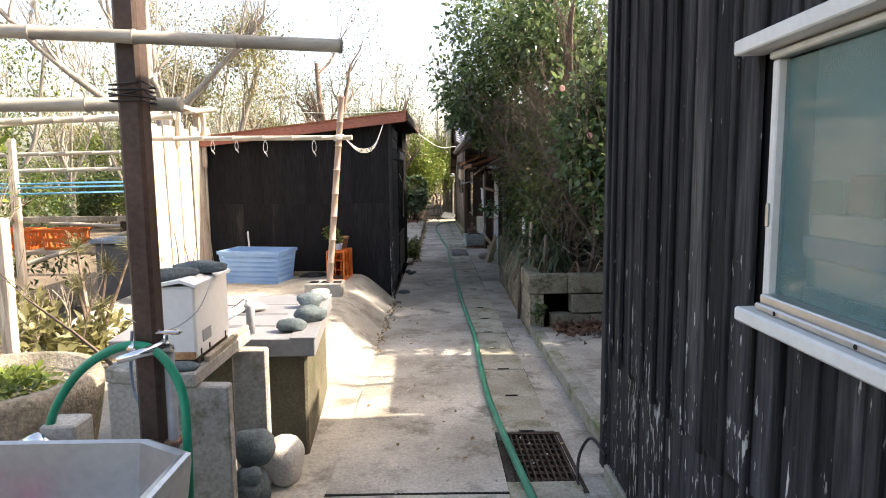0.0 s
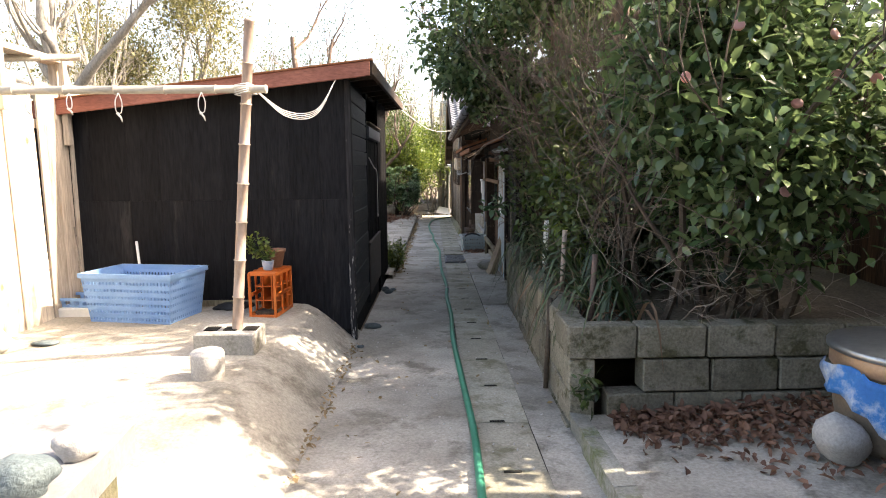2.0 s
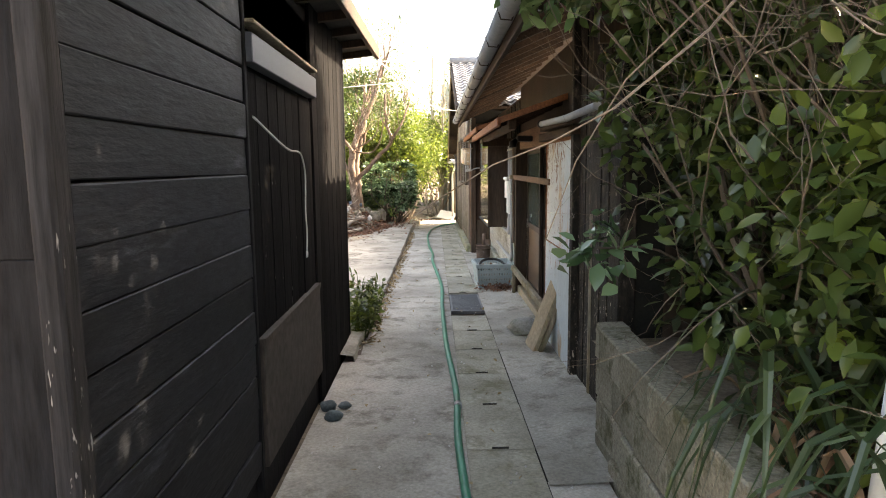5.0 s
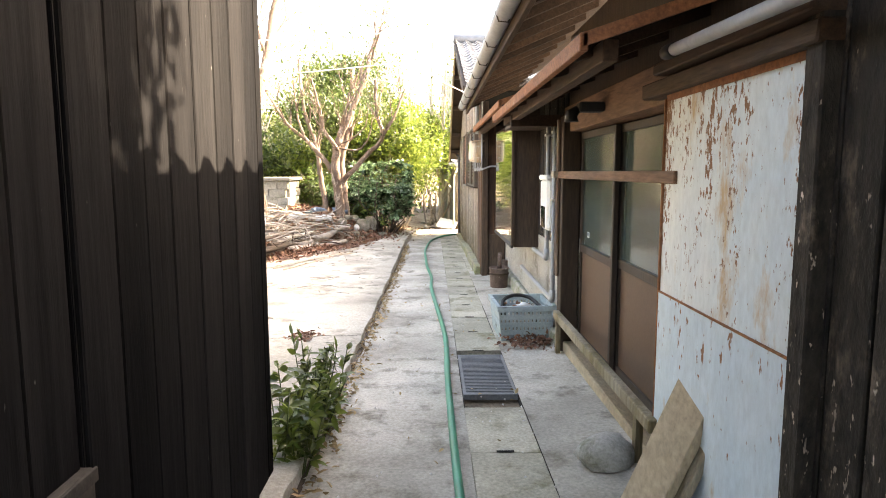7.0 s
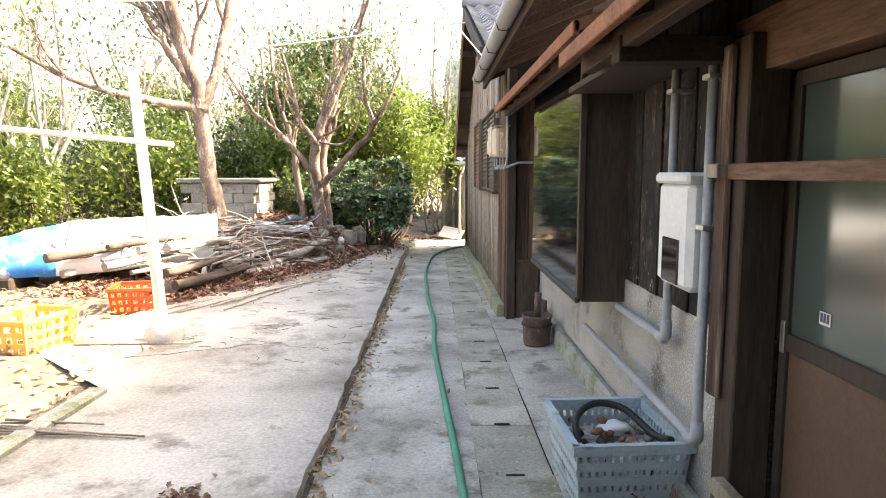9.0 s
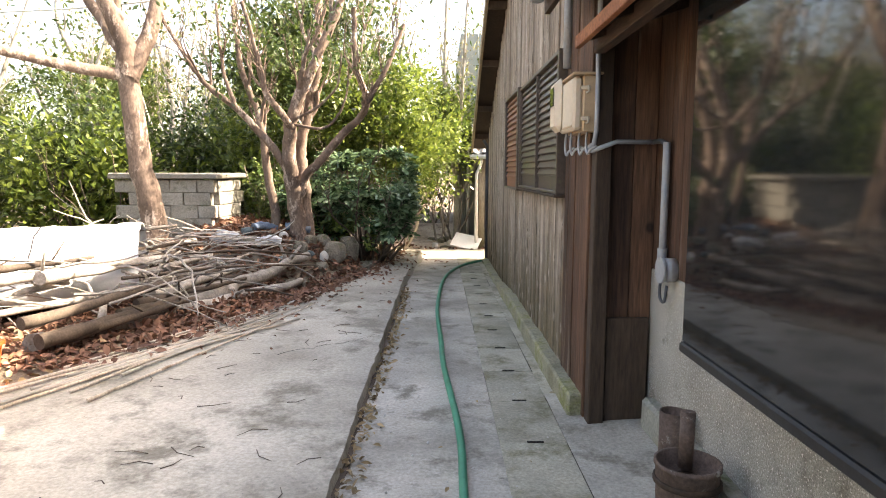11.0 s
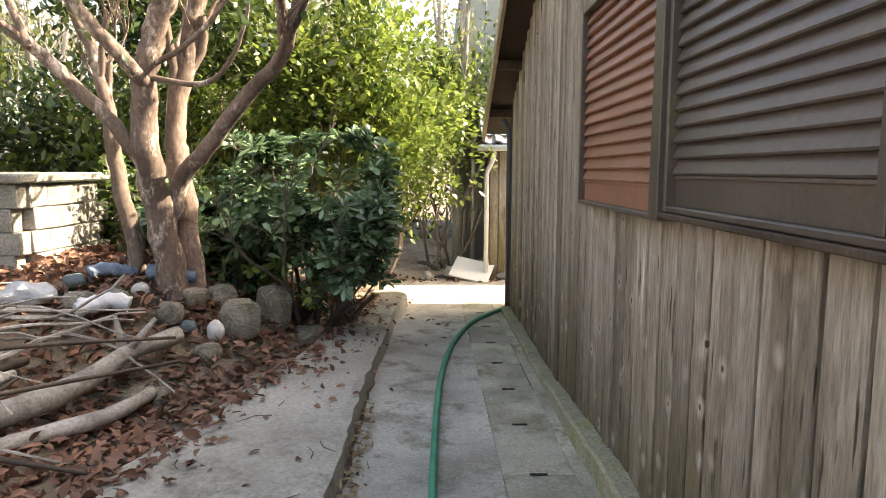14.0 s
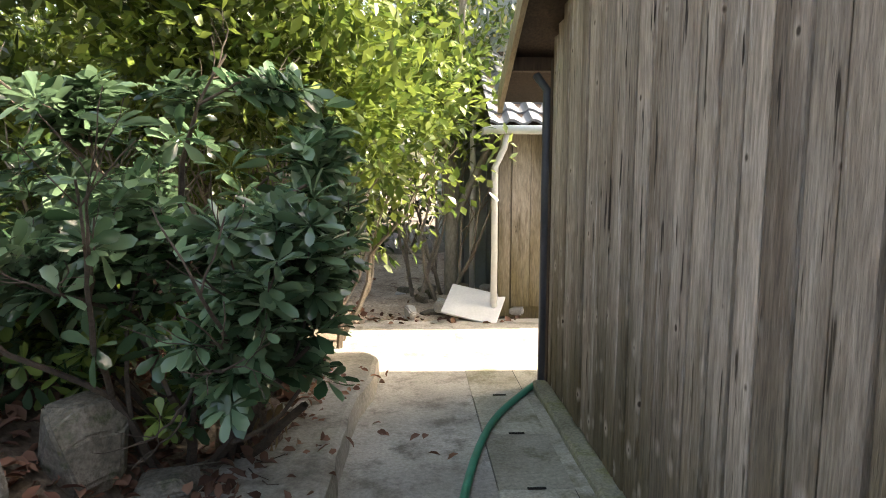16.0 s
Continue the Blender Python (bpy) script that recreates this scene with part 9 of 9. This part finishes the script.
for i in range(12):
    y0 = 16.2 + rg.uniform(-0.12, 0.12)
    c = thing("bamboo_cane", "thin dry cane lying on the sunlit slab", "cane", "bamboo canes")
    x0 = -2.2 + rg.uniform(-0.5, 0.1)
    part("cane", T([(x0, y0, G(y0) + 0.11), (x0 + rg.uniform(0.5, 0.9), y0 + rg.uniform(-0.08, 0.1), G(y0) + 0.075)], [0.009, 0.005], 5), M_TWIG, c)
for i in range(8):
    y0 = 18.15 + rg.uniform(-0.06, 0.06)
    c = thing("bamboo_cane", "pale split cane lying in the sun", "cane", "bamboo canes")
    part("cane", T([(-2.9, y0, G(y0) + 0.09), (-1.95 + rg.uniform(-0.1, 0.1), y0 + 0.05, G(y0) + 0.075)], [0.01, 0.007], 5), M_PALEWOOD, c)

def angular(rx, ry, rz, seed):
    """A broken rock: the hull of scattered points, its edges a little worn."""
    rr = random.Random(seed)
    bm = bmesh.new()
    for k in range(22):
        d = Vector((rr.gauss(0, 1), rr.gauss(0, 1), rr.gauss(0, 1))).normalized()
        d = Vector([math.copysign(abs(c) ** 0.7, c) for c in d])
        bm.verts.new((d.x * rx, d.y * ry, max(0.0, (d.z + 0.8) * rz / 1.8)))
    r = bmesh.ops.convex_hull(bm, input=bm.verts[:])
    bmesh.ops.delete(bm, geom=list({e for e in r["geom_interior"] + r["geom_unused"] if isinstance(e, bmesh.types.BMVert)}), context="VERTS")
    bmesh.ops.dissolve_limit(bm, angle_limit=0.25, verts=bm.verts[:], edges=bm.edges[:])
    bmesh.ops.bevel(bm, geom=bm.edges[:], offset=min(rx, rz) * 0.07, segments=2, affect="EDGES")
    return bm


def rock(x, y, z, rx, ry, rz, seed, material, label, turn=0, group="rocks"):
    ob = part("rock", angular(rx, ry, rz, seed), material)
    tagged(ob, label, "rock", group)
    ob.matrix_basis = pose(x, y, z, 0, 0, turn)
    return ob


# rocks, stump, jeans and rubble under the forked tree
for x, y, rx, ry, rz, sd, turn in ((-1.5, 24.97, 0.175, 0.15, 0.33, 61, 20), (-1.37, 25.45, 0.19, 0.12, 0.42, 62, 60), (-0.98, 25.85, 0.14, 0.12, 0.16, 63, 0), (-1.95, 24.72, 0.12, 0.1, 0.2, 64, 0), (-1.72, 25.2, 0.13, 0.11, 0.22, 65, 30),
                                   (-1.62, 24.55, 0.12, 0.1, 0.16, 66, 10), (-1.85, 24.98, 0.12, 0.1, 0.18, 67, 50), (-2.35, 24.8, 0.12, 0.1, 0.16, 68, 0), (-2.62, 24.75, 0.14, 0.11, 0.18, 69, 0), (-1.1, 25.6, 0.16, 0.13, 0.22, 70, 15), (-1.28, 24.5, 0.12, 0.1, 0.13, 76, 40)):
    rock(x, y, ground_z(x, y) - 0.06, rx, ry, rz, sd, M_ROCK, "rough mossy rock at the foot of the shrub", turn)
for x, y, rx, rz, sd, ma in ((-1.62, 24.72, 0.065, 0.15, 71, M_PALESTONE), (-1.95, 24.5, 0.06, 0.1, 72, M_STONE), (-2.15, 24.45, 0.05, 0.07, 73, M_STONE), (-2.2, 24.85, 0.07, 0.1, 74, M_PALESTONE), (-2.75, 24.95, 0.09, 0.12, 75, M_STONE), (-1.8, 24.68, 0.06, 0.09, 77, M_STONE)):
    stone(x, y, ground_z(x, y) - 0.01, rx, rx, rz, sd, ma, "small stone among the fallen leaves", 0, "rocks")
flat = thing("flat_stone", "flat broken slab of concrete on the leaf litter", "stone")
part("slab", B(-2.42, -1.72, 24.0, 24.3, ground_z(-2.0, 24.1) - 0.05, ground_z(-2.0, 24.1) + 0.05, bevel=0.015, jit=0.02), M_ROCK, flat)
stump = thing("tree_stump", "cut tree stump with dried leaves beside the slab", "stump")
part("wood", revolve([(0.14, 0), (0.12, 0.12), (0.115, 0.27), (0.1, 0.28), (0.02, 0.285)], 18), M_BARK, stump).matrix_basis = pose(-0.84, 26.1, -0.43)
rn2 = np.random.default_rng(105)
leaf_mesh("dried_leaves", np.array([-0.84, 25.97, -0.17]) + rn2.normal(size=(60, 3)) * [0.07, 0.04, 0.08], 0.11, 0.03, M_LITTERY, stump, 106, 2, np.tile([0, -0.3, -1.2], (60, 1)), -0.6)


def trousers(x, y, z, turn, seed, ma):
    t = thing("denim_cloth", "crumpled faded denim cloth lying on the stones", "cloth", "cloths")
    rj = random.Random(seed)
    for k in range(2):
        pts = curve_pts([(0, 0.06 * k, 0.05), (0.12, 0.07 * k - 0.02, 0.075), (0.22, 0.1 * k - 0.03, 0.05), (0.33, 0.12 * k, 0.03)], 5)
        part("fold", T(pts, [0.05 + 0.008 * math.sin(i * 1.7 + seed) for i in range(len(pts))], 10), ma, t)
    t.matrix_basis = pose(x, y, z, rj.uniform(-8, 8), rj.uniform(-15, 5), turn)
    return t


for x, y, turn, sd, ma in ((-2.65, 24.98, 40, 1, M_CLOTHBLUE), (-2.2, 24.98, 15, 2, M_CLOTHBLUE), (-2.2, 24.65, 200, 3, M_BAG)):
    trousers(x, y, ground_z(x, y) + 0.05, turn, sd, ma)
bg = part("plastic_bag", lump(0.2, 0.13, 0.16, 77, 0.3, 3), M_BAG)
tagged(bg, "grey plastic bag lying on the woodpile edge", "bag")
bg.matrix_basis = pose(-3.0, 24.75, ground_z(-3.0, 24.75))

# fallen board and rubble at the far house
fb = thing("fallen_board", "white fallen board propped on rubble by the far house", "board")
part("board", B(-0.30, 0.30, -0.02, 0.42, 0, 0.025, bevel=0.003), M_OFFWHITE, fb)
fb.matrix_basis = pose(0.52, 29.5, G(29.5) + 0.03, 34, 10, -18)
for i in range(26):
    rr = random.Random(300 + i)
    rock(rr.uniform(-0.2, 1.6), rr.uniform(29.75, 31.0), G(30) + rr.uniform(-0.03, 0.05), rr.uniform(0.06, 0.2), rr.uniform(0.05, 0.15), rr.uniform(0.06, 0.18), 90 + i, M_ROCK if i % 3 else M_PALESTONE, "piece of rubble below the far house", rr.uniform(0, 360), "rubble")
# small stones by the shed
for x, y, rx, rz, sd in ((-0.47, 8.95, 0.085, 0.055, 81), (-0.44, 10.9, 0.06, 0.06, 82), (-0.50, 11.05, 0.05, 0.07, 83), (-0.40, 11.1, 0.04, 0.04, 84), (-0.5, 8.2, 0.03, 0.03, 85)):
    stone(x, y, G(y) - 0.005, rx, rx * 0.75, rz, sd, M_STONE, "dark stone on the path beside the shed")
wl = thing("overhead_wire", "thin white cable from the shed eave to the house", "cable")
part("wire", T(curve_pts([(-0.40, 13.5, 2.38), (0.1, 16.5, 2.2), (0.66, 19.7, 2.35)], 8), 0.006, 5), M_ROPE, wl)
for i, (a, b) in enumerate((((-9, 24, 4.2), (1.0, 21.0, 3.6)), ((-10, 27, 3.7), (1.0, 22.5, 3.4)))):
    w = thing("overhead_wire", "pale overhead wire running through the trees to the house", "cable", "wires")
    part("wire", T(curve_pts([a, ((a[0] + b[0]) / 2, (a[1] + b[1]) / 2, (a[2] + b[2]) / 2 - 0.25), b], 8), 0.012, 5), M_ROPE, w)

# small extras on the shed
cord = thing("hanging_cord", "frayed white cord hanging down the shed door", "cord")
part("line", T(curve_pts([(SX + 0.02, 10.74, 1.40), (SX + 0.03, 10.80, 1.375), (SX + 0.03, 10.88, 1.27), (SX + 0.03, 10.853, 1.07), (SX + 0.03, 10.872, 0.94), (SX + 0.03, 10.85, 0.83)], 6), 0.0045, 6), M_ROPE, cord)
part("knot", T(curve_pts([(SX + 0.03, 10.85, 0.83), (SX + 0.034, 10.83, 0.815), (SX + 0.03, 10.84, 0.80), (SX + 0.03, 10.86, 0.818)], 5), 0.006, 6), M_ROPE, cord)
sb = thing("base_board", "pale loose board along the shed foot", "board")
part("board", B(-2.0, -1.42, 8.40, 8.435, 0.17, 0.235, bevel=0.004), M_GREYWOOD, sb)
cw = thing("shed_cable", "thin white cable sagging along the shed side", "cable")
part("wire", T(curve_pts([(SX + 0.03, 9.86, 1.52), (SX + 0.035, 10.4, 1.41), (SX + 0.02, 10.74, 1.40)], 6), 0.005, 5), M_ROPE, cw)


# ---- fallen leaves and fine litter ----
def litter(name, label, n, seed, place, length, width, material, detail=2):
    rn_ = np.random.default_rng(seed)
    c = np.array([place(rn_) for _ in range(n)])
    out = rn_.normal(size=(n, 3)) * [1.6, 1.6, 0.25]
    ob = leaf_mesh(name, c, length, width, material, None, seed, detail, out, 0.2, 0.5)
    tagged(ob, label, "leaves", kind="stuff")
    return ob


def yard_litter(r):
    while True:
        x, y = r.uniform(-4.6, -0.65), r.uniform(20.2, 27.6)
        edge = slab_left(y)
        if x < edge + r.normal() * 0.10 + 0.12:
            return (x, y, max(ground_z(x, y), G(y) + slab_h(y) - 0.002 if x > edge else -9) + r.uniform(0.005, 0.045))


litter("leaf_litter", "thick layer of brown fallen leaves under the trees", 15000, 401, yard_litter, 0.085, 0.045, M_LITTER)
litter("loose_leaves", "scattered brown leaves on the slab edge", 260, 402, lambda r: (lambda y: (slab_left(y) + abs(r.normal()) * 0.4, y, G(y) + slab_h(y) + 0.01))(r.uniform(20.5, 27.3)), 0.06, 0.03, M_LITTER)
litter("edge_leaves", "yellowed leaves caught along the slab edge", 900, 403, lambda r: (lambda y: (-0.445 + abs(r.normal()) * 0.05, y, G(y) + r.uniform(0.006, 0.03)))(r.uniform(12.6, 24.2)), 0.05, 0.02, M_LITTERY)
litter("recess_leaves", "brown fallen leaves against the block wall", 1500, 404, lambda r: (lambda x, y: (x, y, G(y) + 0.10 + 0.085 * smooth((x - 1.0) / 1.6) + r.uniform(0, 0.03)))(*(lambda u, v: (1.15 + 1.5 * u, 6.25 - abs(v) * (0.16 + 0.5 * u)))(r.uniform(0, 1), r.normal())), 0.055, 0.03, M_LITTER)
litter("path_leaves", "a few dry leaves on the concrete path", 150, 405, lambda r: (lambda y: (r.uniform(-0.5, 0.9), y, G(y) + 0.016))(r.uniform(2.5, 20)), 0.035, 0.018, M_LITTERY)
litter("terrace_leaves", "dry leaves along the terrace edge", 160, 406, lambda r: (lambda y: (-0.56 + r.normal() * 0.04, y, terrace_z(-0.58, y) + 0.012))(r.uniform(5.6, 8.3)), 0.04, 0.02, M_LITTERY)
litter("crate_leaves", "brown leaves gathered beside the shell crate", 220, 407, lambda r: (1.0 + r.normal() * 0.12, 15.28 + r.normal() * 0.1, G(15.3) + 0.04 + r.uniform(0, 0.03)), 0.05, 0.03, M_LITTER)
litter("far_leaves", "sunlit brown leaf litter beyond the path", 2500, 408, lambda r: (lambda x, y: (x, y, ground_z(x, y) + r.uniform(0.01, 0.05)))(r.uniform(-3.5, 1.2), r.uniform(29.4, 32.5)), 0.09, 0.05, M_LITTER)
litter("wood_floor_leaves", "brown leaves on the woodland floor", 4500, 409, lambda r: (lambda x, y: (x, y, ground_z(x, y) + r.uniform(0.01, 0.05)))(r.uniform(-9, -2.2), r.uniform(24.5, 31)), 0.11, 0.06, M_LITTER)
litter("garden_leaves", "dry pale leaves and scraps in the sunny garden", 2200, 410, lambda r: (lambda x, y: (x, y, ground_z(x, y) + r.uniform(0.01, 0.05)))(r.uniform(-7.0, -2.2), r.uniform(12.8, 21)), 0.08, 0.04, M_LITTERY)
litter("pocket_leaves", "dead leaves caught in a broken pocket of the slab", 90, 411, lambda r: (-0.95 + r.normal() * 0.06, 15.4 + r.normal() * 0.09, G(15.4) + slab_h(15.4) + 0.008 + r.uniform(0, 0.01)), 0.05, 0.025, M_LITTER)
# twigs on the slab
tw = []
rg = random.Random(411)
for i in range(80):
    x, y = rg.uniform(-2.0, -0.55), rg.uniform(17.5, 26.8)
    a, l = rg.uniform(0, 6.28), rg.uniform(0.05, 0.2)
    tw.append(([(x, y, G(y) + slab_h(y) + 0.006), (x + l * 0.5 * math.cos(a), y + l * 0.5 * math.sin(a) + rg.uniform(-0.02, 0.02), G(y) + slab_h(y) + 0.009), (x + l * math.cos(a + 0.3), y + l * math.sin(a + 0.3), G(y) + slab_h(y) + 0.005)], [0.003, 0.0025, 0.0015]))
t = part("fallen_twigs", tubes(tw, 4), M_DARKTWIG)
tagged(t, "fine dark twigs scattered over the slab", "twigs", kind="stuff")
gr_ = []
for i in range(420):
    x, y = rg.uniform(-0.5, 0.9), rg.uniform(2.5, 20)
    gr_.append(([(x, y, G(y) + 0.002), (x + 0.006, y + 0.003, G(y) + rg.uniform(0.006, 0.012))], [rg.uniform(0.004, 0.009), 0.003]))
t = part("grit", tubes(gr_, 5), M_PALESTONE)
tagged(t, "small pale grit and pebbles on the concrete", "grit", kind="stuff")
